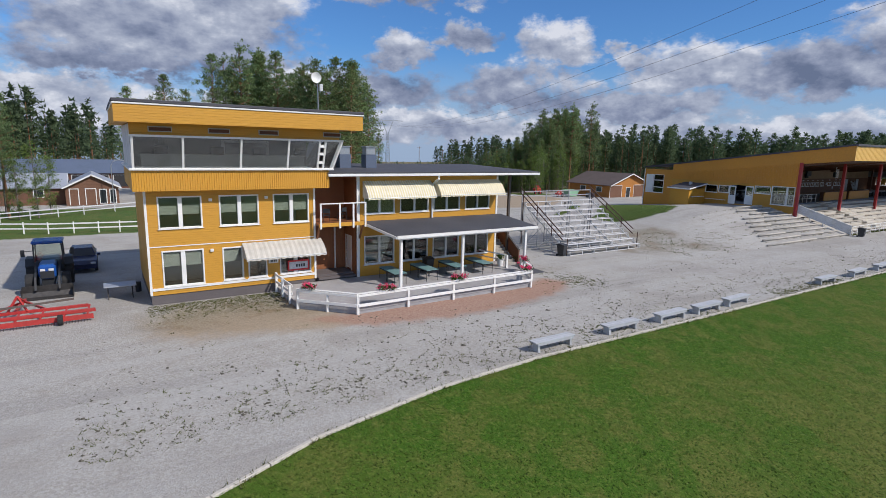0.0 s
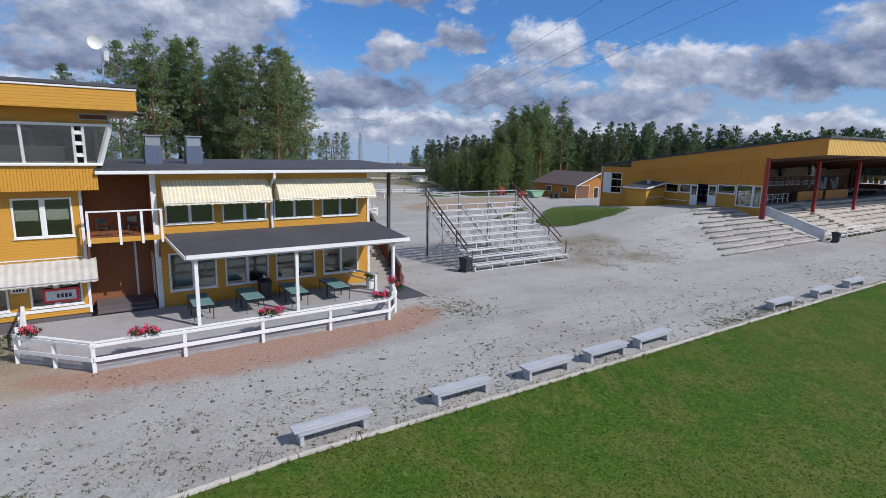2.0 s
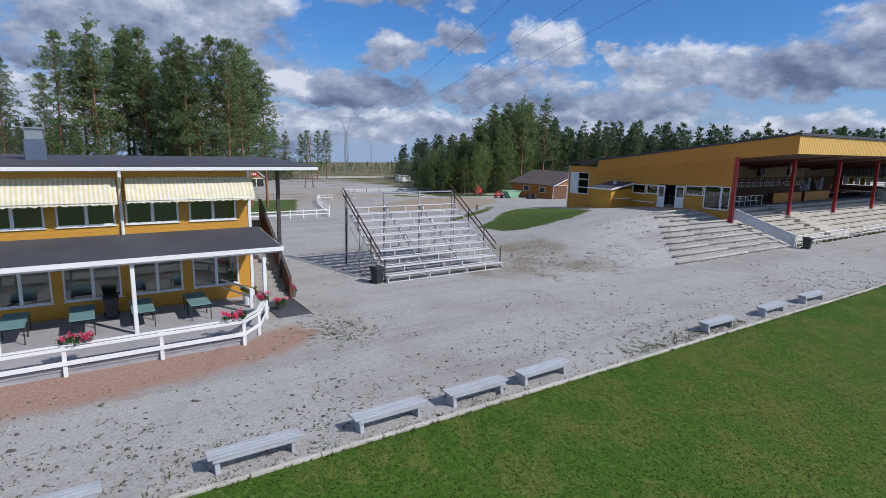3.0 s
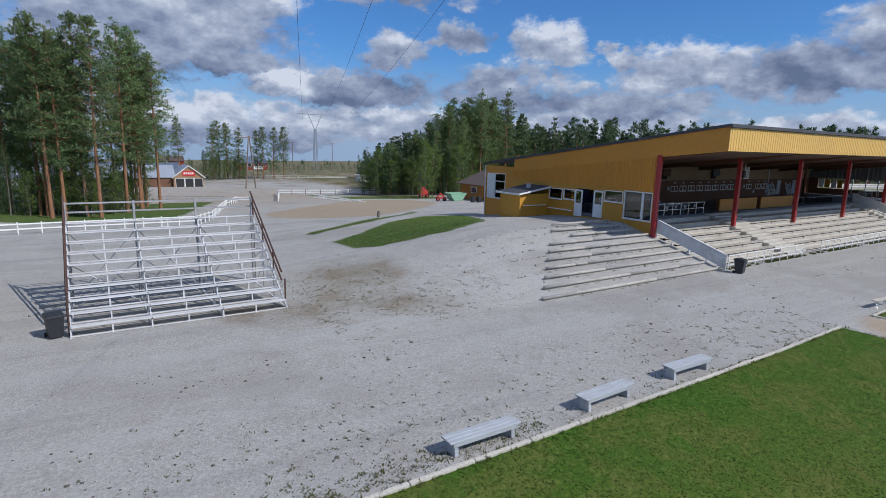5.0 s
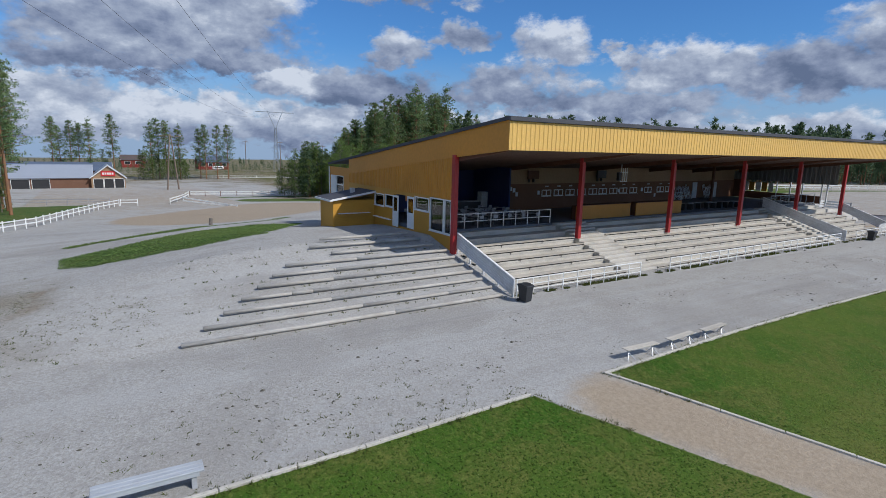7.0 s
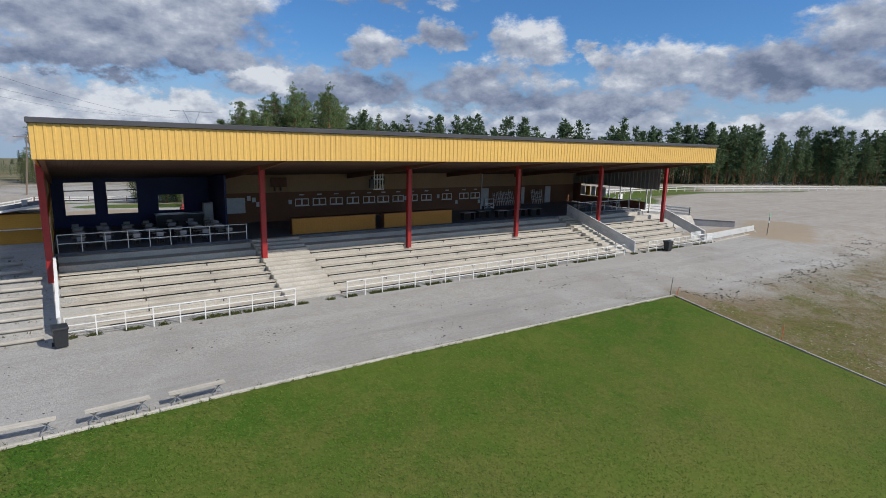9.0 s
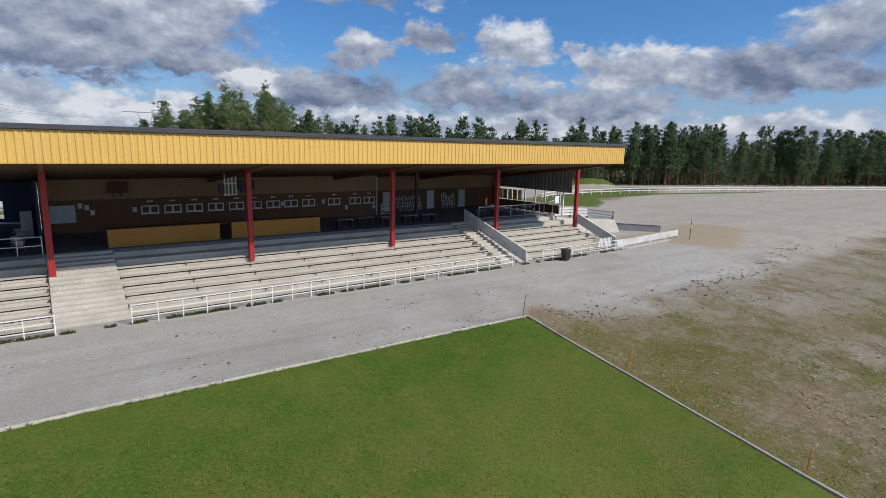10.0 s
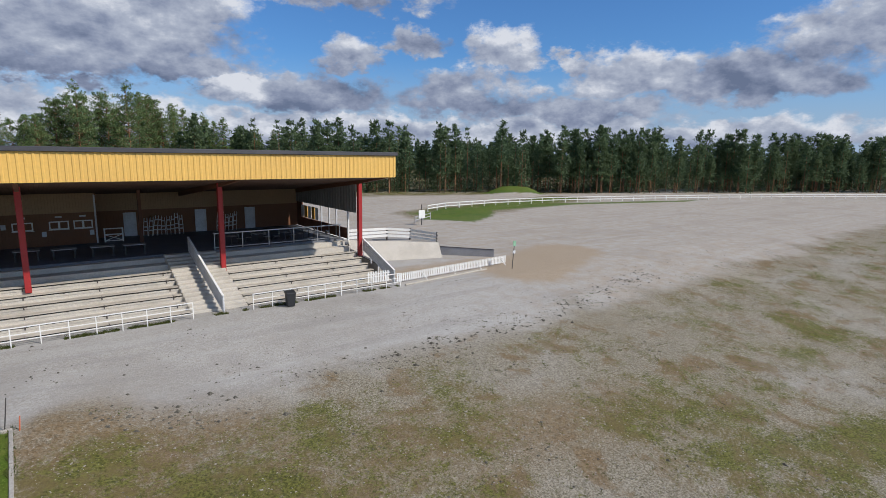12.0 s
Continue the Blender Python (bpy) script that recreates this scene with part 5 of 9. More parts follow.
# ---- the terrace before the cafe ----
DZ = 0.33
deck = thing("cafe_terrace", (5, 21, 0), "raised grey boarded cafe terrace with white fence", "terrace")
front = [(-4.0, 24.85), (-4.0, 20.8), (-1.55, 18.3), (10.75, 18.5), (11.6, 19.45), (12.9, 22.4), (12.9, 24.9)]
part("floor", Geo().prism(front, 0.2, DZ, "z"), M_DECK, deck, "grey deck boards")
part("skirt", Geo().prism([(a * 0.998, b + 0.04) for a, b in front], -0.05, 0.198, "z"), M_GREYPLANK, deck, "weathered grey skirt board")


def board_fence(ob, p, q, z0, posts, post_w=0.14, high=0.95, skip=()):
    p, q = Vector((*p, 0)), Vector((*q, 0))
    for i in range(posts + 1):
        if i in skip:
            continue
        c = p.lerp(q, i / posts)
        part("fence_post", Geo().box(c.x - post_w / 2, c.x + post_w / 2, c.y - post_w / 2, c.y + post_w / 2, z0 - 0.4, z0 + high, bevel=0.012), M_WHITE, ob)
    d = (q - p).normalized()
    nrm = Vector((d.y, -d.x, 0)) * 0.09
    for z, h in ((0.86, 0.12), (0.33, 0.17)):
        part("fence_board", Geo().beam(p + nrm + Vector((0, 0, z0 + z)), q + nrm + Vector((0, 0, z0 + z)), 0.035, h, bevel=0.006), M_WHITE, ob)
    part("fence_cap", Geo().beam(p + Vector((0, 0, z0 + high + 0.02)), q + Vector((0, 0, z0 + high + 0.02)), 0.17, 0.045, bevel=0.008), M_WHITE, ob)


board_fence(deck, (-1.55, 18.25), (10.75, 18.45), 0.18, 4)
board_fence(deck, (-4.0, 20.75), (-1.55, 18.25), 0.18, 2, skip=(2,))
board_fence(deck, (10.75, 18.45), (11.6, 19.4), 0.18, 1, skip=(0,))
board_fence(deck, (11.6, 19.4), (12.5, 21.5), 0.18, 1, skip=(0,))

# ---- benches along the lawn ----
M_BENCH = surface("grey_bench_paint", (0.40, 0.42, 0.44), 0.55, vary=0.1, grain=8, stretch=(0.3, 3, 3), stain=1.5, dirt=(0.28, 0.27, 0.25), dirt_amount=0.4, each=0.05)


def bench():
    ob = thing("bench", (0, 0, 0), "grey painted plank bench on two block legs beside the lawn", "bench", group="benches along the lawn")
    for i in range(3):
        part("seat_plank", Geo().box(-1.22, 1.22, -0.25 + i * 0.17, -0.25 + i * 0.17 + 0.16, 0.43, 0.485, bevel=0.01), M_BENCH, ob)
    part("apron", Geo().box(-1.1, 1.1, -0.235, -0.205, 0.32, 0.43).box(-1.1, 1.1, 0.205, 0.235, 0.32, 0.43), M_BENCH, ob)
    for s in (-1, 1):
        part("leg", Geo().prism([(-0.22, -0.08), (0.22, -0.08), (0.17, 0.43), (-0.17, 0.43)], s * 0.98 - 0.06, s * 0.98 + 0.06), M_BENCH, ob)
    return ob


first = bench()
random.seed(11)
spots = [4.27, 8.95, 12.92, 16.2, 19.3, 30.7, 35.85, 40.55]
for i, bx in enumerate(spots):
    m = pose(bx, 9.62 + random.uniform(-0.05, 0.05), 0.0, 0, 0, random.uniform(-2.2, 2.2))
    if i == 0:
        first.matrix_basis = m
    else:
        copy_thing(first, m)

# ---- bleachers ----
BX0, BX1, BY0 = 20.85, 29.9, 24.85
bl = thing("bleachers", (25.4, 28, 0), "open metal bleachers with weathered white plank seats", "bleachers")
rows = 10
run, rise = 0.66, 0.40
row_y = lambda i: BY0 + run * i
row_z = lambda i: 0.42 + rise * i
frames = [BX0, BX0 + 3.02, BX0 + 6.03, BX1]
random.seed(3)
M_BLEACHED = surface("bleached_white_planks", (0.60, 0.595, 0.59), 0.65, vary=0.1, grain=8, stretch=(0.3, 3, 3), stain=1.0, dirt=(0.42, 0.4, 0.38), dirt_amount=0.4, each=0.06)
for i in range(rows):
    for a, b in zip(frames, frames[1:]):
        part("seat_plank", Geo().box(a + 0.02, b - 0.02, row_y(i), row_y(i) + 0.28, row_z(i), row_z(i) + 0.045, bevel=0.006), M_BLEACHED, bl)
        part("foot_plank", Geo().box(a + 0.02, b - 0.02, row_y(i) + 0.34, row_y(i) + 0.6, row_z(i) - 0.06, row_z(i) - 0.02, bevel=0.006), M_BLEACHED, bl)
        part("leg", Geo().box((a + b) / 2 - 0.03, (a + b) / 2 + 0.03, row_y(i) + 0.04, row_y(i) + 0.09, max(0.0, row_z(i) - rise - 0.02), row_z(i) - 0.003), M_BLEACHED, bl)
        part("front_rail", Geo().box(a + 0.02, b - 0.02, row_y(i) + 0.045, row_y(i) + 0.085, max(0.0, row_z(i) - rise), max(0.05, row_z(i) - rise + 0.05)), M_BLEACHED, bl)
for fx in frames:
    g = Geo()
    for i in range(rows):
        g.box(fx - 0.025, fx + 0.025, row_y(i) + 0.03, row_y(i) + 0.08, row_z(i) - rise, row_z(i))
        g.box(fx - 0.025, fx + 0.025, row_y(i) + 0.03, row_y(i) + 0.68, row_z(i) - 0.05, row_z(i) - 0.002)
    g.beam((fx, BY0, 0.06), (fx, row_y(rows), row_z(rows) - 0.35), 0.06, 0.08)
    g.box(fx - 0.04, fx + 0.04, BY0, row_y(rows), 0.0, 0.06)
    part("stringer", g, M_GREYWHITE, bl)
    for k in (3, 6, 9):
        part("support", Geo().rod((fx, row_y(k) + 0.3, 0), (fx, row_y(k) + 0.3, row_z(k) - 0.1), 0.03, n=6), M_STEEL, bl)
    part("brace", Geo().rod((fx, row_y(3), 0.1), (fx, row_y(9), row_z(6)), 0.02, n=5).rod((fx, row_y(9), 0.1), (fx, row_y(5), row_z(5) - 0.1), 0.02, n=5), M_STEEL, bl)
for a, b in zip(frames, frames[1:]):
    part("cross_brace", Geo().rod((a, row_y(9), 0.1), (b, row_y(9), row_z(8)), 0.02, n=5).rod((b, row_y(9), 0.1), (a, row_y(9), row_z(8)), 0.02, n=5), M_STEEL, bl)
    part("cross_brace", Geo().rod((a, row_y(6), 0.1), (b, row_y(6), row_z(5)), 0.02, n=5).rod((b, row_y(6), 0.1), (a, row_y(6), row_z(5)), 0.02, n=5), M_STEEL, bl)
for fx in (BX0 - 0.05, BX1 + 0.05):
    for dz in (1.05, 0.6):
        part("side_rail", Geo().rod((fx, row_y(1) + 0.3, row_z(1) + dz - 0.15), (fx, row_y(9) + 0.9, row_z(9) + dz + 0.3), 0.05, n=6), M_SOFFIT, bl)
    for k in (0, 3, 6, 9):
        part("rail_post", Geo().rod((fx, row_y(k) + 0.4, 0 if k in (0, 9) else row_z(k) - 0.2), (fx, row_y(k) + 0.4, row_z(k) + 1.05), 0.042, n=6), M_SOFFIT, bl)
for dz in (1.0, 0.55):
    part("back_rail", Geo().box(BX0, BX1, row_y(9) + 0.62, row_y(9) + 0.66, row_z(9) + dz - 0.08, row_z(9) + dz), M_GREYPLANK, bl)
for fx in frames:
    part("back_post", Geo().box(fx - 0.05, fx + 0.05, row_y(9) + 0.58, row_y(9) + 0.66, 0, row_z(9) + 1.05), M_GREYPLANK, bl)


# ---- trees ----
def leaf_material(name, a, b, c):
    m, nt, bsdf = material(name)
    N, L = nt.nodes.new, nt.links.new
    geo = N("ShaderNodeNewGeometry")
    r1 = N("ShaderNodeValToRGB")
    L(geo.outputs["Random Per Island"], r1.inputs[0])
    e = r1.color_ramp.elements
    e[0].color, e[1].color = (*a, 1), (*b, 1)
    info = N("ShaderNodeObjectInfo")
    nz = N("ShaderNodeTexNoise")
    nz.inputs["Scale"].default_value = 0.12
    L(geo.outputs["Position"], nz.inputs["Vector"])
    mx = N("ShaderNodeMix")
    mx.data_type = "RGBA"
    rr = N("ShaderNodeMapRange")
    L(nz.outputs["Fac"], rr.inputs[0])
    rr.inputs[1].default_value, rr.inputs[2].default_value, rr.inputs[4].default_value = 0.4, 0.65, 0.6
    L(rr.outputs[0], mx.inputs["Factor"])
    L(r1.outputs[0], mx.inputs["A"])
    mx.inputs["B"].default_value = (*c, 1)
    hs = N("ShaderNodeHueSaturation")
    rv = N("ShaderNodeMapRange")
    L(info.outputs["Random"], rv.inputs[0])
    rv.inputs[3].default_value, rv.inputs[4].default_value = 0.8, 1.2
    L(rv.outputs[0], hs.inputs["Value"])
    L(mx.outputs["Result"], hs.inputs["Color"])
    L(hs.outputs[0], bsdf.inputs["Base Color"])
    bsdf.inputs["Roughness"].default_value = 0.75
    bsdf.inputs["Specular IOR Level"].default_value = 0.2
    # leaves let some light through
    tl = N("ShaderNodeBsdfTranslucent")
    L(hs.outputs[0], tl.inputs[0])
    ms = N("ShaderNodeMixShader")
    ms.inputs[0].default_value = 0.42
    L(bsdf.outputs[0], ms.inputs[1])
    L(tl.outputs[0], ms.inputs[2])
    L(ms.outputs[0], nt.nodes["Material Output"].inputs[0])
    return m


M_PINE = leaf_material("pine_needles", (0.100, 0.165, 0.072), (0.225, 0.310, 0.130), (0.180, 0.230, 0.085))
M_SPRUCE = leaf_material("spruce_needles", (0.065, 0.110, 0.048), (0.130, 0.185, 0.074), (0.110, 0.150, 0.055))
M_BIRCH = leaf_material("birch_leaves", (0.105, 0.165, 0.042), (0.180, 0.250, 0.068), (0.150, 0.200, 0.052))
M_PINEBARK = surface("pine_bark", (0.26, 0.125, 0.06), 0.9, vary=0.3, grain=6, stretch=(2, 2, 0.6), stain=0.6, dirt=(0.12, 0.085, 0.06), dirt_amount=0.8, bump=0.6)
M_GREYBARK = surface("grey_bark", (0.16, 0.14, 0.12), 0.9, vary=0.3, grain=6, stretch=(2, 2, 0.6), stain=0.6, bump=0.5)


def clumps(rng, centres, radii, per, size, flat=0.7, broad=0.34):
    """Tufts of small leaf blades round many centres: arrays of triangle corners."""
    n = len(centres)
    c = np.repeat(np.asarray(centres, float), per, 0)
    r = np.repeat(np.asarray(radii, float), per)[:, None]
    d = rng.normal(size=(n * per, 3))
    d /= np.linalg.norm(d, axis=1, keepdims=True)
    p = c + d * r * rng.uniform(0.25, 1.1, (n * per, 1)) * (1, 1, flat)
    # sprays point outwards and upwards, their flat sides face the light
    a = rng.normal(size=(n * per, 3)) * 0.6 + d * 0.8 + (0, 0, 0.35)
    a /= np.linalg.norm(a, axis=1, keepdims=True)
    b = np.cross(a, d * 0.6 + (0, 0, 0.9) + rng.normal(size=(n * per, 3)) * 0.5)
    b /= np.linalg.norm(b, axis=1, keepdims=True) + 1e-9
    s = size * rng.uniform(0.6, 1.4, (n * per, 1))
    tri = np.stack([p - b * s * broad, p + b * s * broad, p + a * s * 1.25], 1)
    return tri.reshape(-1, 3)


def tree_shape(rng, kind, high, fine=1.0):
    """Trunk Geo and leaf triangles of a tree that stands at the origin."""
    trunk = Geo()
    lean = rng.normal(0, 0.015, 2)
    bow = rng.uniform(-0.15, 0.15)
    pt = lambda t: np.array([lean[0] * high * t * t + bow * math.sin(t * 5), lean[1] * high * t * t, high * t])
    base_r = 0.0085 * high + 0.03 if kind != "birch" else 0.006 * high + 0.03
    for k in range(5):
        trunk.rod(pt(k / 5 - (0.01 if k == 0 else 0)), pt((k + 1) / 5), base_r * (1 - k / 5.4), base_r * (1 - (k + 1) / 5.4), 7, caps=False)
    centres, radii = [], []
    near = fine > 0.8
    if kind == "pine":
        # a bare stem below, then whorls of boughs that carry flat pads of needles, with gaps between
        start, wide = rng.uniform(0.26, 0.42) - (0 if near else 0.08), rng.uniform(0.13, 0.175) * high
        n = int((25 if near else 20) * max(fine, 0.75))
        for i in range(n):
            u = (i + rng.uniform(0.1, 0.9)) / n
            t = start + (0.985 - start) * u
            turn = rng.uniform(0, 6.28)
            for k in range(4 if u < 0.85 else 3):
                if rng.uniform() < 0.14 + 0.3 * (u < 0.2):
                    continue
                reach = wide * min(1.0, 0.5 + 2.2 * u) * (1 - u) ** (0.62 if near else 0.85) * rng.uniform(0.55, 1.2) + 0.3
                a = turn + k * 1.5708 + rng.uniform(-0.5, 0.5)
                end = pt(t) + np.array([math.cos(a) * reach, math.sin(a) * reach, reach * (rng.uniform(-0.18, 0.12) + 0.7 * u)])
                if near:
                    trunk.rod(pt(t - 0.012), end, 0.045, 0.014, 3, caps=False)
                for w in ((1.0, 0.8, 0.58, 0.36) if near else (1.0, 0.66, 0.36)):
                    if reach * w < 0.3 or rng.uniform() < 0.14:
                        continue
                    q = pt(t) * (1 - w) + end * w
                    centres.append(q + rng.normal(0, 0.26, 3))
                    radii.append(rng.uniform(0.32, 0.72) * (1 - 0.3 * u) * (1.0 if near else 1.4))
        for k in range(3):
            centres.append(pt(1.0) + rng.normal(0, 0.12, 3) - (0, 0, 0.25 * k))
            radii.append(0.32)
        per, size, flat = (25, 0.18, 0.55) if near else (9, 0.45, 0.7)
    elif kind == "spruce":
        wide, n = rng.uniform(0.14, 0.18) * high, int(30 * fine)
        for i in range(n):
            t = 0.05 + 0.95 * i / n
            reach = wide * (1 - t) ** 0.85 * rng.uniform(0.75, 1.15) + 0.12
            turn = rng.uniform(0, 6.28)
            for k in range(4):
                a = turn + 1.57 * k + rng.uniform(-0.4, 0.4)
                w = rng.uniform(0.45, 1.0)
                centres.append(pt(t) + np.array([math.cos(a) * reach * w, math.sin(a) * reach * w, -0.32 * reach * w]))
                radii.append(0.22 + 0.28 * reach)
        per, size, flat = (20, 0.24, 0.45) if near else (7, 0.42, 0.5)
    else:
        n = int(52 * fine)
        wide = rng.uniform(0.15, 0.2) * high
        for i in range(n):
            t = 0.12 + 0.86 * (i + rng.uniform(0, 1)) / n
            reach = wide * (math.sin(math.pi * (0.12 + 0.84 * (t - 0.12) / 0.88)) ** 0.7) * rng.uniform(0.35, 1.15)
            a = rng.uniform(0, 2 * math.pi)
            end = pt(t * 0.97) + np.array([math.cos(a) * reach, math.sin(a) * reach, reach * rng.uniform(0.1, 0.7)])
            trunk.rod(pt(max(0, t - 0.06)), end, 0.03, 0.008, 3, caps=False)
            for w in (1.0, 0.6):
                centres.append(pt(t) * (1 - w) + end * w + rng.normal(0, 0.18, 3))
                radii.append(rng.uniform(0.45, 0.8) * 0.055 * high ** 0.9 + 0.12)
        per, size, flat = (26, 0.16, 0.8) if near else (9, 0.3, 0.8)
    return trunk, clumps(rng, centres, radii, per, size, flat)


def leaf_mesh(name, tris, mat):
    me = bpy.data.meshes.new(name)
    n = len(tris)
    me.vertices.add(n)
    me.vertices.foreach_set("co", tris.astype(np.float32).ravel())
    me.loops.add(n)
    me.loops.foreach_set("vertex_index", np.arange(n))
    me.polygons.add(n // 3)
    me.polygons.foreach_set("loop_start", np.arange(0, n, 3))
    me.polygons.foreach_set("loop_total", np.full(n // 3, 3))
    me.update(calc_edges=True)
    me.materials.append(mat)
    return me


LOOKS = {"pine": (M_PINE, M_PINEBARK, "tall pine with orange bark and a ragged dark green crown"), "spruce": (M_SPRUCE, M_GREYBARK, "dark green conical spruce"), "birch": (M_BIRCH, M_GREYBARK, "leafy green birch with a slender trunk")}
MODELS = {}


def tree_model(kind, no, fine=1.0):
    if (kind, no) not in MODELS:
        rng = np.random.default_rng(100 * no + len(kind))
        trunk, tris = tree_shape(rng, kind, 20.0 if kind != "birch" else 11.0, fine)
        MODELS[kind, no] = (mesh_of("trunk", trunk, LOOKS[kind][1], smooth=True), leaf_mesh("crown", tris, LOOKS[kind][0]))
    return MODELS[kind, no]


def tree(kind, no, x, y, high, turn, group):
    name = kind + "_tree"
    tm, cm = tree_model(kind, no)
    s = high / (20.0 if kind != "birch" else 11.0)
    ob = thing(name, (x, y, float(ground_height(x, y))), LOOKS[kind][2], "tree", group)
    ob.matrix_basis = Matrix.LocRotScale((x, y, float(ground_height(x, y))), Euler((0, 0, turn)), (s * 1.08, s * 1.08, s))
    for nm, me in (("trunk", tm), ("crown", cm)):
        c = new(nm, me)
        c.parent = ob
    return ob


rng = np.random.default_rng(7)
# pines behind the tower building
placed = 0
while placed < 26:
    x, y = rng.uniform(-7, 36), rng.uniform(77, 104)
    if x > 24.5 + (y - 78) * 0.42 or x < 7:
        continue
    tree("pine", int(rng.integers(0, 5)), x, y, rng.uniform(19.5, 24.5) + 0.05 * (y - 82) - 4.0 * float(ease((10 - x) / 14)), rng.uniform(0, 6.28), "pines behind the tower building")
    placed += 1
for x, y, h in ((28.3, 88, 25.0), (26.2, 84, 24.5), (23, 77.5, 23.5), (18, 78, 23), (30.5, 86.5, 21.5), (-7.6, 95, 17.0), (-3.1, 90, 18.8), (3.4, 86, 22.0), (6.2, 90, 22.6), (1.2, 99, 17.5), (13.5, 85, 24.3)):
    tree("pine", int(rng.integers(0, 5)), x, y, h, rng.uniform(0, 6.28), "pines behind the tower building")
for i in range(46):
    y = rng.uniform(79, 92)
    x = rng.uniform(0, 27) + (y - 80) * 0.3
    tree(("birch", "birch", "spruce")[i % 3], int(rng.integers(0, 3)), x, y, rng.uniform(5, 9.5), rng.uniform(0, 6.28), "birches and young spruces under the pines")
for i in range(36):
    y = rng.uniform(79.5, 91)
    x = rng.uniform(13, 26.5) + (y - 80) * 0.3
    tree(("birch", "spruce", "birch")[i % 3], int(rng.integers(0, 3)), x, y, rng.uniform(3.2, 7), rng.uniform(0, 6.28), "birches and young spruces under the pines")
# trees at the edge of the yard
for kind, x, y, h in (("birch", -18.6, 67.5, 8.5), ("birch", -20.2, 66.2, 7.5), ("pine", -21.3, 68.4, 14), ("pine", -22.0, 64.2, 15), ("birch", -17.6, 70.5, 7.0), ("pine", -26, 70, 16), ("pine", -24.5, 62, 14.5), ("birch", -24, 68, 8), ("spruce", -21.8, 71, 11)):
    tree(kind, int(rng.integers(0, 3)), x, y, h, rng.uniform(0, 6.28), "trees by the yard fence")
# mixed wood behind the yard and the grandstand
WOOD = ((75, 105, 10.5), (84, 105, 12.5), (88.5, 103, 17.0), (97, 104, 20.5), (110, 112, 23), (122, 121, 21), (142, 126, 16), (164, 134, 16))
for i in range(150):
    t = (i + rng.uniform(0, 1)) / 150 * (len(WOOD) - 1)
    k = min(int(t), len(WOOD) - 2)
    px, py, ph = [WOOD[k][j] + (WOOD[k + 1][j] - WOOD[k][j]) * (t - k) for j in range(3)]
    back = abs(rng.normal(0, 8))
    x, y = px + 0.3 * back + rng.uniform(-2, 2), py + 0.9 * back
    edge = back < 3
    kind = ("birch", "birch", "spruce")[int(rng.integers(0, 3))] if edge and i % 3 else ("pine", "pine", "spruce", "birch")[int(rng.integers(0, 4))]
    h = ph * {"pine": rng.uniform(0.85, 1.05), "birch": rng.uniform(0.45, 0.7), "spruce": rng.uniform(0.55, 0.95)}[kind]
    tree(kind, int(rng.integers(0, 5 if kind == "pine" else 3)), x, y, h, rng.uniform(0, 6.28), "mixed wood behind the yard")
for x, y, h in ((112.5, 108, 24), (104, 107.5, 24), (80, 94, 12), (78, 92.5, 9), (91.5, 103, 18.5), (103, 119, 23.5), (109, 120, 23.5), (100, 116, 22), (83, 96, 11)):
    tree("pine" if h > 12 else "birch", int(rng.integers(0, 3)), x, y, h, rng.uniform(0, 6.28), "mixed wood behind the yard")
for i in range(30):
    t = (i + rng.uniform(0, 1)) / 30
    x, y = np.interp(t, [0, 0.5, 1], [72, 82, 93]) + rng.uniform(-1, 1), np.interp(t, [0, 0.5, 1], [105.5, 103.5, 99]) + rng.uniform(-1, 2)
    tree(("birch", "birch", "spruce")[i % 3], int(rng.integers(0, 3)), x, y, rng.uniform(5.5, 9.5) + 2.5 * t, rng.uniform(0, 6.28), "leafy birches before the wood")
# single pines beyond the stables
for x, y, h in ((31.1, 182, 17.4), (32.6, 186, 15.1), (35.4, 182, 16.5), (37.1, 186, 15.9), (39.9, 182, 17.3), (45.5, 182, 18.6), (42.9, 184, 8.8), (55.4, 182, 17.2), (57.4, 184, 18.1), (59.2, 181, 17.5), (62.7, 180, 16.3), (68.6, 181, 15.6), (69.9, 179, 16.7), (73.2, 178.5, 16.7), (76.3, 178, 16.9)):
    tree("pine", int(rng.integers(0, 5)), x, y, h, rng.uniform(0, 6.28), "single pines beyond the stables")
for i in range(22):
    x = 52.0 + i * 0.62
    tree(("spruce", "birch")[i % 2], int(rng.integers(0, 3)), x, 178 + rng.uniform(-2, 5), rng.uniform(5.5, 9.5) if i < 20 else 5.0, rng.uniform(0, 6.28), "dark bushes beyond the stables")


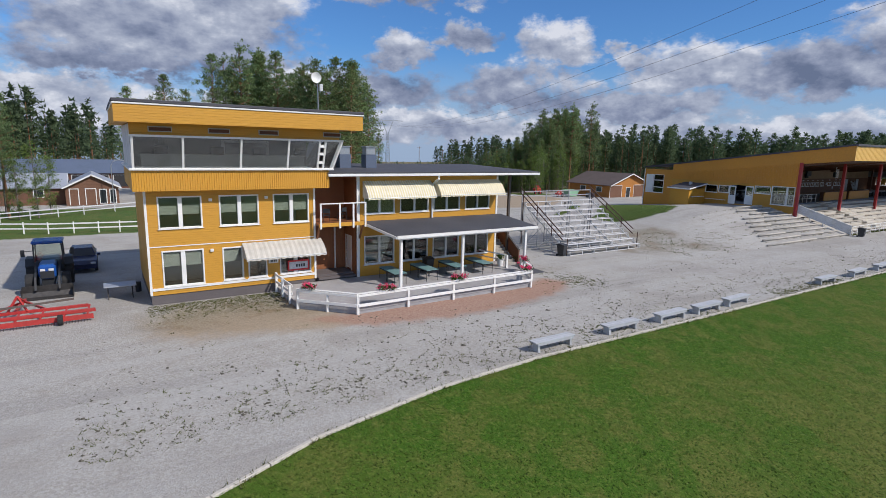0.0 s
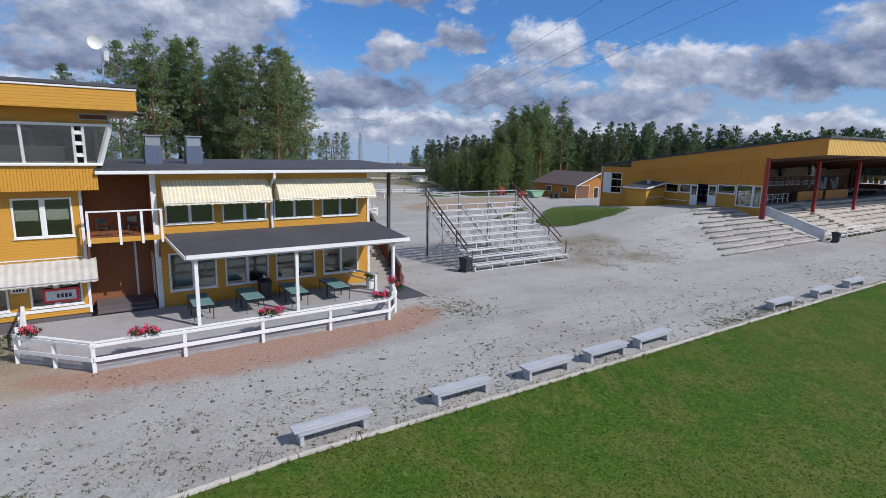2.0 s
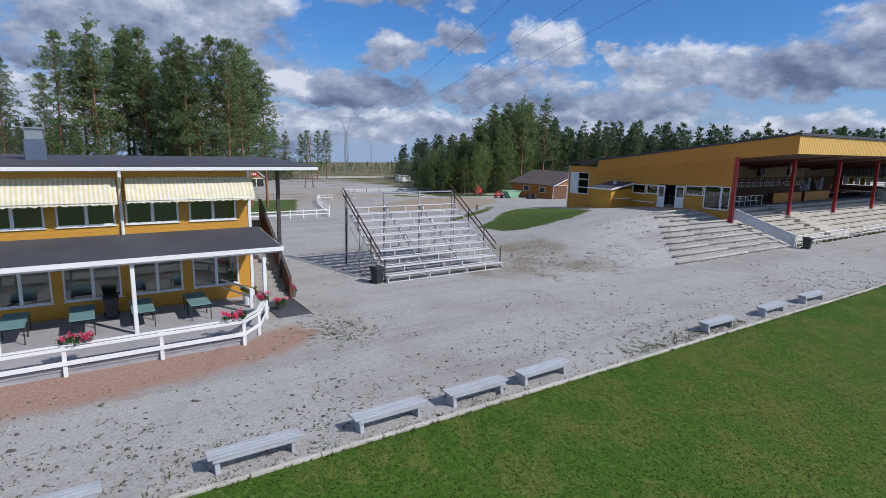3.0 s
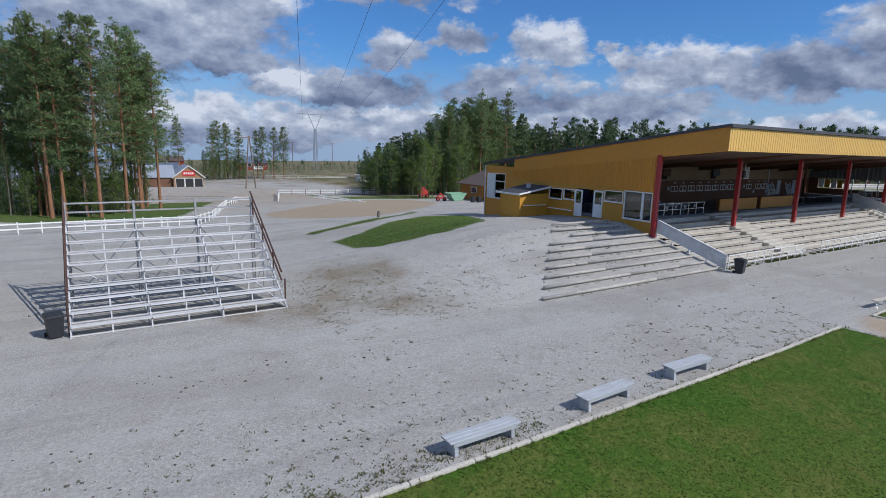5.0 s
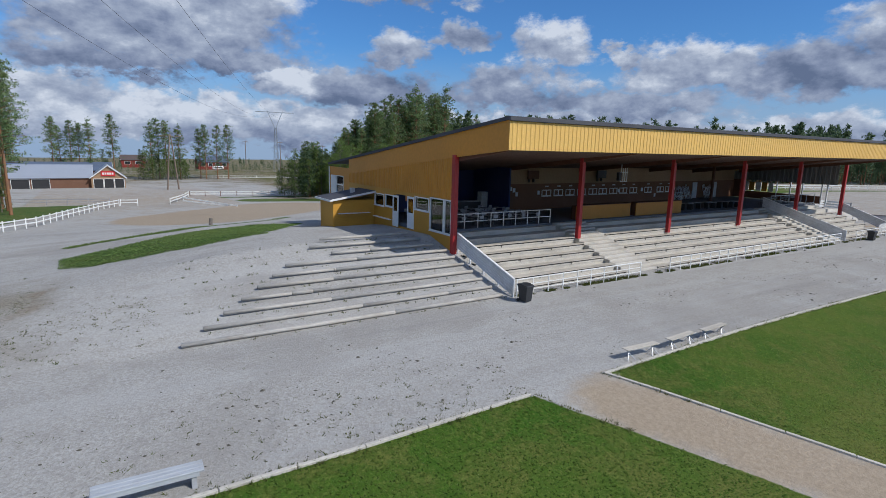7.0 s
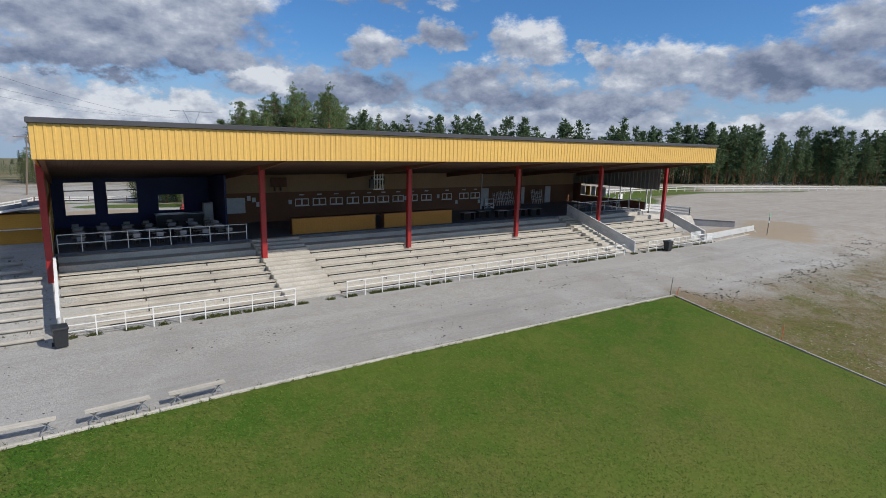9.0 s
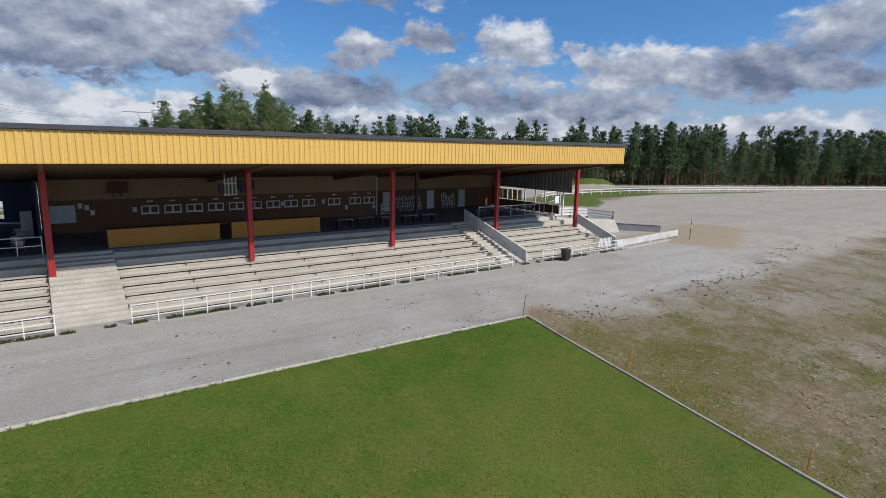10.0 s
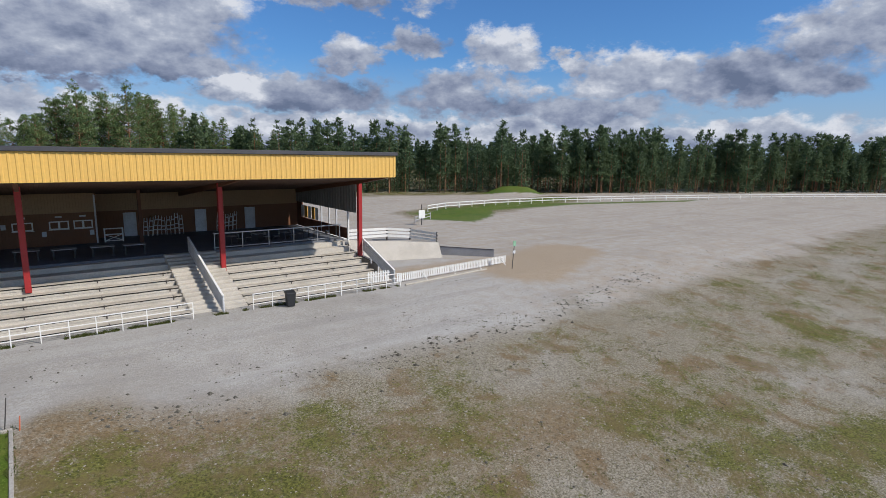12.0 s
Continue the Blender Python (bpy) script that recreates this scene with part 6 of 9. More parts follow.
def far_wood(name, spots, label, seed, kinds=("pine", "spruce", "pine"), thin=1):
    """Many far trees in one mesh."""
    r = np.random.default_rng(seed)
    shapes = []
    for k in range(6):
        kind = kinds[k % len(kinds)]
        tr, tris = tree_shape(np.random.default_rng(seed * 50 + k), kind, 18.0, 0.5)
        tris = tris.reshape(-1, 3, 3)
        mid = tris.mean(1, keepdims=True)
        shapes.append((kind, tr, (mid + (tris - mid) * (1.15, 1.55, 1.9, 2.1)[thin - 1])[::thin].reshape(-1, 3)))
    crowns, trunk = [], Geo()
    for x, y, h in spots:
        kind, tr, tris = shapes[int(r.integers(0, 6))]
        a, s = r.uniform(0, 6.28), h / 18
        rot = np.array([[math.cos(a), -math.sin(a), 0], [math.sin(a), math.cos(a), 0], [0, 0, 1]])
        gz, wide = float(ground_height(x, y)), r.uniform(0.95, 1.35)
        crowns.append(tris @ rot.T * (s * wide, s * wide, s) + (x, y, gz))
        if h > 8:
            trunk.rod((x, y, gz - 0.2), (x, y, gz + h * 0.8), 0.17 * s, 0.06 * s, 5, caps=False)
    ob = tagged(new(name, leaf_mesh(name, np.concatenate(crowns), M_FAR)), label, "forest", kind="stuff")
    t = new("trunks", mesh_of("trunks", trunk, M_PINEBARK))
    t.parent = ob
    t["kind"] = "stuff"
    return ob


M_FAR = leaf_material("forest_needles", (0.055, 0.096, 0.052), (0.128, 0.180, 0.090), (0.104, 0.138, 0.064))
r = np.random.default_rng(21)
P = [(120, 122), (150, 112), (172, 104), (200, 90), (222, 79), (255, 66), (300, 47), (360, 12), (420, -40)]
seg = np.cumsum([0] + [math.dist(a, b) for a, b in zip(P, P[1:])])


def along_edge(n, spread, lo, hi):
    out = []
    for _ in range(n):
        d = r.uniform(0, seg[-1])
        x, y = np.interp(d, seg, [p[0] for p in P]), np.interp(d, seg, [p[1] for p in P])
        off = abs(r.normal(0, spread))
        out.append((x + off * 0.5 + r.normal(0, 2), y + off * 0.85, r.uniform(lo, hi)))
    return out


far_wood("forest", along_edge(520, 12, 11, 19), "dark pine and spruce forest beyond the track", 3)
far_wood("undergrowth", along_edge(440, 12, 2.5, 8), "young spruces and bushes under the forest edge", 6, ("spruce", "spruce", "birch"), thin=2)
far_wood("undergrowth", [(x + 6 + r.uniform(0, 9), y + 9 + r.uniform(0, 12), h) for x, y, h in along_edge(620, 5, 5, 11)], "dense dark young spruces within the forest", 23, ("spruce", "spruce", "spruce"), thin=2)
line = []
for _ in range(330):
    x, y = r.uniform(60, 330), r.uniform(150, 270)
    y = max(y, 130 + 0.2 * x)
    # open country beyond the sand yard
    if y + 2 > 2.2 * (x - 30):
        continue
    line.append((x, y, r.uniform(11, 16)))
far_wood("forest", line, "distant dark forest beyond the yard", 4, thin=2)
line = [(x0 + r.uniform(-3, 3), 205 + 0.3 * abs(x0 - 95) + r.uniform(0, 60), r.uniform(1.6, 4.2)) for x0 in np.linspace(-20, 150, 420)]
far_wood("undergrowth", line, "low distant bushes beyond the sand yard", 9, ("birch", "spruce", "birch"), thin=3)
line = []
for _ in range(150):
    t = r.uniform(0, 1)
    line.append((np.interp(t, [0, 0.4, 0.7, 1], [78, 88, 97, 106]) + r.normal(0, 2.0), np.interp(t, [0, 0.4, 0.7, 1], [104, 130, 150, 182]), r.uniform(3.5, 10.5)))
far_wood("undergrowth", line, "birches and young pines along the track beyond the yard", 17, ("birch", "spruce", "pine"))
back = [(x + 14 + r.uniform(0, 22), y + 24 + r.uniform(0, 30), h) for x, y, h in along_edge(330, 2, 9, 15)]
far_wood("forest", back, "deeper rows of the forest beyond the track", 19, thin=3)
line = [(x0 + r.uniform(-4, 4), 330 + r.uniform(0, 70) - 0.35 * max(0.0, x0 - 150), r.uniform(3, 5) if 10 < x0 < 235 else r.uniform(12, 19)) for x0 in np.linspace(-260, 640, 320)]
far_wood("forest", line, "low dark forest along the horizon", 15, thin=4)
line = [(r.uniform(-160, 14), r.uniform(185, 260), r.uniform(9, 15)) for _ in range(170)]
far_wood("forest", line, "distant pine forest behind the stables", 5, thin=2)
line = [(r.uniform(-90, -12), r.uniform(122, 170), r.uniform(14, 20)) for _ in range(110)]
far_wood("forest", line, "tall pine forest behind the long stable", 8, ("pine", "pine", "spruce"), thin=2)


# ---- small things on the buildings ----
M_TEAL = surface("teal_laminate", (0.16, 0.29, 0.29), 0.4, vary=0.06)
M_PINK = leaf_material("pink_petals", (0.70, 0.03, 0.13), (0.86, 0.16, 0.28), (0.76, 0.06, 0.18))
M_FLOWERLEAF = leaf_material("flower_leaves", (0.03, 0.08, 0.015), (0.07, 0.14, 0.03), (0.05, 0.1, 0.02))
M_WEED = leaf_material("weed_leaves", (0.075, 0.095, 0.028), (0.135, 0.155, 0.045), (0.14, 0.125, 0.052))
M_CHIP = surface("stone_chips", (0.33, 0.305, 0.26), 0.9, vary=0.3, grain=20)
M_CLOD = surface("clods", (0.105, 0.096, 0.075), 0.95, vary=0.3, grain=20)
M_GRASS = leaf_material("grass_blades", (0.042, 0.100, 0.008), (0.108, 0.190, 0.022), (0.122, 0.140, 0.032))
M_DRYGRASS = leaf_material("dry_grass_blades", (0.070, 0.120, 0.015), (0.160, 0.225, 0.034), (0.180, 0.175, 0.050))
M_ISLE = leaf_material("clover_grass", (0.095, 0.165, 0.035), (0.190, 0.275, 0.075), (0.165, 0.215, 0.060))
M_TRACTOR = surface("blue_machine_paint", (0.012, 0.075, 0.30), 0.3, vary=0.08)
M_CAR = surface("dark_blue_car_paint", (0.012, 0.018, 0.06), 0.22, vary=0.05)
M_TYRE = surface("tyre_rubber", (0.022, 0.022, 0.022), 0.85, vary=0.2)
M_HARROW = surface("red_machine_paint", (0.45, 0.035, 0.03), 0.5, vary=0.12, dirt=(0.2, 0.06, 0.04))
M_RUST = surface("worn_steel", (0.16, 0.13, 0.11), 0.6, metal=0.4, vary=0.2)
M_HOUSERED = surface("falu_red_boards", (0.24, 0.035, 0.025), 0.8, vary=0.12, lines=("x", 0.25, 0.3))
M_BROWNHOUSE = surface("brown_house_boards", (0.17, 0.085, 0.05), 0.8, vary=0.15, lines=("z", 0.2, 0.3))
M_CABIN = surface("ochre_cabin_boards", (0.42, 0.17, 0.03), 0.7, vary=0.12, lines=("z", 0.16, 0.3))
M_METALROOF = surface("pale_metal_roof", (0.36, 0.39, 0.44), 0.45, metal=0.25, vary=0.08, stain=0.2)
M_BLUEROOF = surface("slate_blue_metal_roof", (0.10, 0.13, 0.19), 0.5, vary=0.1)
M_BROWNROOF = surface("brown_felt_roof", (0.10, 0.075, 0.065), 0.8, vary=0.15)
M_POLE = surface("weathered_pole", (0.21, 0.16, 0.12), 0.85, vary=0.25, grain=8, stretch=(3, 3, 0.3))
M_GREENSKIP = surface("pale_green_paint", (0.25, 0.45, 0.30), 0.5, vary=0.1)
M_ORANGE = surface("orange_paint", (0.75, 0.14, 0.03), 0.5)
M_SIGNRED = surface("red_sign", (0.55, 0.03, 0.03), 0.45)
M_PAPER = surface("paper", (0.62, 0.63, 0.64), 0.7, vary=0.1, grain=3)
M_BAYSHADE = surface("bay_shade", (0.03, 0.03, 0.032), 0.8)

for vx, vy in ((1.85, 28.5), (3.85, 28.6)):
    v = thing("roof_vent", (vx, vy, 7.4), "square roof ventilator with pale metal cap", "ventilator", group="ventilators on the wing roof")
    part("shaft", Geo().box(vx - 0.42, vx + 0.42, vy - 0.4, vy + 0.4, 7.3, 8.25, bevel=0.02), M_BLUEROOF, v, "dark slate shaft")
    part("cap", Geo().box(vx - 0.36, vx + 0.36, vy - 0.34, vy + 0.34, 8.25, 8.75, bevel=0.02), M_STEEL, v)
    part("lid", Geo().box(vx - 0.44, vx + 0.44, vy - 0.42, vy + 0.42, 8.75, 8.82, bevel=0.01), M_STEEL, v)
an = thing("antenna_mast", (-0.1, 27.9, 10.8), "steel mast with white dish aerials on the tower roof", "antenna")
part("mast", Geo().rod((-0.1, 27.9, 10.8), (-0.1, 27.9, 13.4), 0.035, n=8), M_STEEL, an)
part("base", Geo().box(-0.45, 0.15, 27.6, 28.2, 10.8, 11.1, bevel=0.02), M_CONCRETE, an)
n = 16
v, f = [(-0.32, 27.62, 13.1)], []
for k, (rr, dd) in enumerate(((0.12, 0.015), (0.24, 0.05), (0.34, 0.1))):
    for i in range(n):
        a = 2 * math.pi * i / n
        v.append((-0.32 + rr * math.cos(a), 27.62 - dd, 13.1 + rr * math.sin(a)))
f = [(0, 1 + (i + 1) % n, 1 + i) for i in range(n)]
for k in range(2):
    f += [(1 + k * n + i, 1 + k * n + (i + 1) % n, 1 + (k + 1) * n + (i + 1) % n, 1 + (k + 1) * n + i) for i in range(n)]
part("dish", Geo().add(v, f), M_WHITE, an, "white round dish aerial")
part("dish_arm", Geo().rod((-0.1, 27.9, 13.1), (-0.32, 27.64, 13.1), 0.02), M_STEEL, an)
part("radio_box", Geo().box(-0.02, 0.2, 27.75, 27.9, 12.3, 12.75, bevel=0.02), M_GREYWHITE, an)
# wall lamps and the sign under the pale awning
for lx, lz in ((-4.45, 5.75), (-7.5, 5.7), (-7.55, 2.85)):
    solid("wall_lamp", Geo().box(lx - 0.09, lx + 0.09, TY - 0.12, TY - 0.002, lz - 0.08, lz + 0.08, bevel=0.02), M_WHITE, "small square white wall lamp", "lamp", base=(lx, TY, lz))


sg = thing("betting_sign", (-4.12, TY, 1.85), "small white sign with dark bars on the yellow wall", "sign")
part("board", Geo().box(-4.42, -3.84, TY - 0.03, TY - 0.004, 1.78, 2.05, bevel=0.005), M_WHITE, sg)
for k in range(4):
    part("bar", Geo().box(-4.31 + k * 0.1, -4.24 + k * 0.1, TY - 0.034, TY - 0.03, 1.86, 1.97), M_BLACK, sg)
sg = thing("window_sign", (-2.6, TY - 0.05, 1.3), "red framed sign behind the betting window", "sign")
part("board", Geo().wall("x", TY - 0.09, 0.03, -3.3, -1.95, 1.2, 1.85, [(-3.2, -2.05, 1.3, 1.75)]), M_SIGNRED, sg, "red frame")
part("panel", Geo().box(-3.2, -2.05, TY - 0.075, TY - 0.065, 1.3, 1.75), M_GREYWHITE, sg)
for k in range(4):
    part("bar", Geo().box(-2.78 + k * 0.15, -2.68 + k * 0.15, TY - 0.08, TY - 0.075, 1.42, 1.6), M_BLACK, sg)


def wheelie_bin(x, y, z, turn=0.0, label="black wheeled rubbish bin with closed lid"):
    ob = thing("wheeled_bin", (0, 0, 0), label, "bin", group="wheeled bins")
    v = [(-0.24, -0.27, 0.06), (0.24, -0.27, 0.06), (0.24, 0.22, 0.06), (-0.24, 0.22, 0.06), (-0.29, -0.36, 0.95), (0.29, -0.36, 0.95), (0.29, 0.32, 0.95), (-0.29, 0.32, 0.95)]
    part("body", Geo().add(v, [(3, 2, 1, 0), (0, 1, 5, 4), (1, 2, 6, 5), (2, 3, 7, 6), (3, 0, 4, 7)]).box(-0.31, 0.31, -0.38, 0.34, 0.9, 0.95), M_BLACK, ob)
    part("lid", Geo().prism([(-0.4, 0.955), (0.38, 0.955), (0.38, 1.02), (0.1, 1.07), (-0.35, 1.0)], -0.31, 0.31), M_BLACK, ob)
    for s in (-1, 1):
        part("wheel", Geo().rod((s * 0.25, 0.27, 0.1), (s * 0.31, 0.27, 0.1), 0.1, n=12), M_TYRE, ob)
    part("handle", Geo().rod((-0.24, 0.42, 0.98), (0.24, 0.42, 0.98), 0.018), M_BLACK, ob)
    ob.matrix_basis = pose(x, y, z, 0, 0, turn)
    return ob


wheelie_bin(60.25, 18.35, 0, 8, "dark grey wheeled rubbish bin beside the white parapet")
wheelie_bin(108.9, 18.75, 0, -5, "dark grey wheeled rubbish bin before the railing")
wheelie_bin(20.3, 25.35, 0, 15, "black wheeled rubbish bin beside the bleachers")
wheelie_bin(6.25, 24.1, DZ, 0, "black wheeled rubbish bin between the cafe tables")


def cafe_table():
    ob = thing("cafe_table", (0, 0, 0), "teal topped table with thin black legs on the terrace", "table", group="tables on the terrace")
    part("tabletop", Geo().box(-0.45, 0.45, -1.17, 1.17, 0.72, 0.755, bevel=0.01), M_TEAL, ob)
    part("apron", Geo().box(-0.42, 0.42, -1.1, -1.08, 0.64, 0.72).box(-0.42, 0.42, 1.08, 1.1, 0.64, 0.72).box(-0.42, -0.4, -1.08, 1.08, 0.64, 0.72).box(0.4, 0.42, -1.08, 1.08, 0.64, 0.72), M_BLACK, ob)
    for sx in (-1, 1):
        for sy in (-1.08, -0.06, 0.06, 1.08):
            part("leg", Geo().rod((sx * 0.41, sy, 0), (sx * 0.41, sy, 0.72), 0.02, n=6), M_BLACK, ob)
    return ob


def chair(mat, label, group, name="chair"):
    ob = thing(name, (0, 0, 0), label, "chair", group=group)
    part("seat", Geo().box(-0.22, 0.22, -0.22, 0.22, 0.43, 0.46, bevel=0.01), mat, ob)
    part("backrest", Geo().box(-0.21, 0.21, 0.2, 0.225, 0.6, 0.88, bevel=0.008), mat, ob)
    for sx in (-1, 1):
        part("leg", Geo().rod((sx * 0.2, -0.2, 0), (sx * 0.19, -0.19, 0.44), 0.013, n=5), M_DARKSTEEL, ob)
        part("leg", Geo().rod((sx * 0.2, 0.24, 0), (sx * 0.19, 0.21, 0.88), 0.013, n=5), M_DARKSTEEL, ob)
    return ob


bc = chair(M_BLACK, "dark chair on the small balcony", "chairs on the balcony", "balcony_chair")
bc.matrix_basis = pose(-0.75, WY - 0.1, 4.08, 0, 0, 160)
copy_thing(bc, pose(0.35, WY + 0.1, 4.08, 0, 0, 200))
t0 = cafe_table()
for i, tx in enumerate((2.85, 5.15, 7.38, 9.65)):
    m = pose(tx, 22.8, DZ, 0, 0, random.uniform(-2, 2))
    if i == 0:
        t0.matrix_basis = m
    else:
        copy_thing(t0, m)


def flowers(x, y, z, long, seed, label, pot=False, turn=0.0):
    r = np.random.default_rng(seed)
    ob = thing("flower_pot" if pot else "flower_box", (0, 0, 0), label, "flowers", group="flowers round the terrace")
    if pot:
        part("pot", Geo().rod((0, 0, 0), (0, 0, 0.38), 0.17, 0.25, 14), M_PLINTH, ob)
        top, w = 0.38, 0.22
    else:
        part("box", Geo().box(-long / 2 + 0.06, long / 2 - 0.06, -0.09, 0.09, -0.02, 0.12, bevel=0.015), M_GREYWHITE, ob)
        top, w = 0.12, 0.16
    n = int(26 * max(long, 0.5))
    c = np.stack([r.uniform(-long / 2, long / 2, n), r.normal(0, w * 0.7, n), top + r.uniform(0.0, 0.14, n)], 1)
    me = leaf_mesh("foliage", clumps(r, c, np.full(n, 0.12), 12, 0.09), M_FLOWERLEAF)
    c2 = np.stack([r.uniform(-long / 2, long / 2, n), r.normal(0, w, n), top + r.uniform(0.08, 0.28, n)], 1)
    mp = leaf_mesh("blossoms", clumps(r, c2, np.full(n, 0.085), 16, 0.062), M_PINK)
    for nm, m in (("foliage", me), ("blossoms", mp)):
        o = new(nm, m)
        o.parent = ob
    ob.matrix_basis = pose(x, y, z, 0, 0, turn)
    return ob


fl = "pink geraniums in a white box on the terrace fence"
flowers(-3.5, 20.35, 1.08, 0.75, 1, fl, turn=-45)
flowers(0.15, 18.3, 1.08, 1.0, 2, fl, turn=1)
flowers(5.0, 18.42, 1.08, 0.95, 3, fl, turn=1)
flowers(10.35, 18.5, 1.08, 0.85, 4, fl, turn=1)
flowers(12.2, 20.9, 1.08, 0.7, 5, fl, turn=66)
flowers(14.75, 24.6, 0.0, 0.5, 6, "pink flowers in a dark pot at the foot of the stair", True)
flowers(13.5, 22.6, 0.0, 0.5, 7, "pink flowers in a dark pot beside the terrace", True)
tub = thing("plant_tub", (12.1, 23.4, DZ), "white tub with a small green bush on the terrace", "plant pot")
part("tub", Geo().rod((12.1, 23.4, DZ), (12.1, 23.4, DZ + 0.5), 0.2, 0.25, 14), M_WHITE, tub)
q = np.random.default_rng(77)
bush = new("foliage", leaf_mesh("foliage", clumps(q, np.c_[12.1 + q.normal(0, 0.13, 24), 23.4 + q.normal(0, 0.13, 24), DZ + 0.55 + q.uniform(0, 0.3, 24)] - np.array(ORIGIN[tub.name]), np.full(24, 0.11), 12, 0.08), M_FLOWERLEAF))
bush.parent = tub
solid("doormat", Geo().box(13.0, 14.6, 21.3, 24.2, 0.0, 0.05, bevel=0.01), M_ROOF, "dark rubber mat at the foot of the stair", "mat")
solid("stone_slab", Geo().box(14.65, 15.3, 21.0, 24.4, -0.02, 0.06, bevel=0.02), M_CONCRETE, "pale concrete slab beside the mat", "slab")
# handrail and leaning gate by the terrace
hr = thing("terrace_handrail", (11.5, 22, DZ), "white sloping handrail at the terrace steps", "handrail")
part("rail", Geo().beam((11.2, 24.9, 1.35), (12.1, 22.7, 1.25), 0.1, 0.06), M_WHITE, hr)
part("rail", Geo().beam((11.2, 24.9, 0.95), (12.1, 22.7, 0.85), 0.06, 0.06), M_WHITE, hr)
part("post", Geo().box(12.03, 12.17, 22.6, 22.74, DZ, 1.28), M_WHITE, hr)
gate = thing("ramp_rail", (-3.95, 23.6, 0.0), "white boarded rail beside the ramp at the tower", "railing")
for z in (0.98, 0.55):
    part("rail", Geo().beam((-3.9, 22.0, z), (-4.1, 24.75, z + 0.15), 0.05, 0.14), M_WHITE, gate)
for py, pz in ((22.0, 1.06), (23.4, 1.12), (24.72, 1.22)):
    part("post", Geo().box(-4.12, -3.98, py - 0.07, py + 0.07, -0.1, pz, bevel=0.01), M_WHITE, gate)

# ---- inside the grandstand ----
M_COUNTER = surface("orange_brown_boards", (0.40, 0.185, 0.022), 0.6, vary=0.1, grain=8, stain=0.6, lines=("x", 0.3, 0.2))
for a, b in ((75.0, 82.1), (82.95, 90.0)):
    ob = thing("betting_counter", ((a + b) / 2, 28.9, FL), "long yellow counter front on the dark platform", "counter", group="counters on the platform")
    part("front", Geo().box(a, b, 28.75, 28.85, FL, FL + 1.2), M_COUNTER, ob)
    part("top", Geo().box(a - 0.05, b + 0.05, 28.7, 29.4, FL + 1.2, FL + 1.25, bevel=0.01), M_DARKWOOD, ob)
    for e in (a, b - 0.05):
        part("end", Geo().box(e, e + 0.05, 28.85, 29.35, FL, FL + 1.2), M_DARKWOOD, ob)
for i, x in enumerate((78.7, 80.38, 82.06, 83.78, 85.52, 87.1, 88.82, 90.5, 92.25, 94.9, 97.2, 98.8)):
    w = window(stand, "x", 36.5, x - 0.65, x + 0.65, 3.92, 4.58, 2, depth=0.04, frame_w=0.09, glass=M_GLASS_DARK, name="hatch_window")
    part("number_plate", Geo().box(x - 0.22, x + 0.22, 36.46, 36.49, 4.86, 4.98), M_PAPER, stand)
ob = thing("notice_board", (72.55, 36.4, 3.9), "pale grey notice board on the wall", "board")
part("panel", Geo().box(71.6, 73.65, 36.42, 36.48, 3.5, 4.82, bevel=0.01), M_PAPER, ob)
for i, (nx, nz) in enumerate(((73.98, 4.75), (74.4, 4.6), (74.75, 4.2), (77.6, 4.3), (99.35, 3.55), (96.2, 3.6), (93.75, 4.3), (89.7, 4.25))):
    solid("notice", Geo().box(nx - 0.15, nx + 0.15, 36.46, 36.49, nz - 0.2, nz + 0.2), M_PAPER, "paper notice pinned to the brown wall", "notice", base=(nx, 36.5, nz))
for i, dx in enumerate((102.45, 108.35, 113.0)):
    d = thing("inner_door", (dx, 39.15, FL), "white door in the brown back wall", "door", group="doors in the back wall")
    part("leaf", Geo().box(dx - 0.5, dx + 0.5, 39.1, 39.18, FL, FL + 2.1, bevel=0.01), M_GREYWHITE, d)
    part("handle", Geo().rod((dx + 0.4, 39.06, FL + 1.0), (dx + 0.28, 39.06, FL + 1.0), 0.015), M_STEEL, d)
random.seed(8)


def folded_chair(cx, lean):
    ob = thing("folded_chair", (cx, 38.6, FL), "folded white slatted chair leaning on the back wall", "chair", group="folded chairs along the back wall")
    y0, y1, h = 38.3 + random.uniform(-0.1, 0.1), 39.05, random.uniform(1.5, 1.85)
    for sx in (-0.16, 0.16):
        part("rail", Geo().tube([(cx + sx, y0, FL), (cx + sx + lean * 0.45, y0 + 0.4, FL + h * 0.5), (cx + sx * 0.7 + lean, y1, FL + h)], 0.03, 5), M_WHITE, ob)
    for k in (0.3, 0.5, 0.8):
        part("slat", Geo().beam((cx - 0.15 + lean * k, y0 + (y1 - y0) * k, FL + h * k), (cx + 0.15 + lean * k, y0 + (y1 - y0) * k, FL + h * k), 0.03, 0.1), M_GREYWHITE, ob)


for cx in (103.5, 103.85, 104.2, 104.6, 104.95, 105.35, 105.7, 106.05, 106.45, 109.7, 110.05, 110.45, 110.8, 111.2):
    folded_chair(cx, random.uniform(0.1, 0.42))
crate = thing("lattice_frame", (100.9, 36.9, FL), "white cross-braced lattice frame standing on the platform", "frame")
for px in (100.2, 101.5):
    part("upright", Geo().box(px - 0.05, px + 0.05, 36.4, 36.5, FL, FL + 1.15), M_WHITE, crate)
for pz in (0.1, 0.62, 1.1):
    part("rail", Geo().box(100.25, 101.45, 36.41, 36.49, FL + pz - 0.04, FL + pz + 0.04), M_WHITE, crate)
part("brace", Geo().beam((100.25, 36.45, FL + 0.12), (101.45, 36.45, FL + 0.6), 0.05, 0.06), M_WHITE, crate)
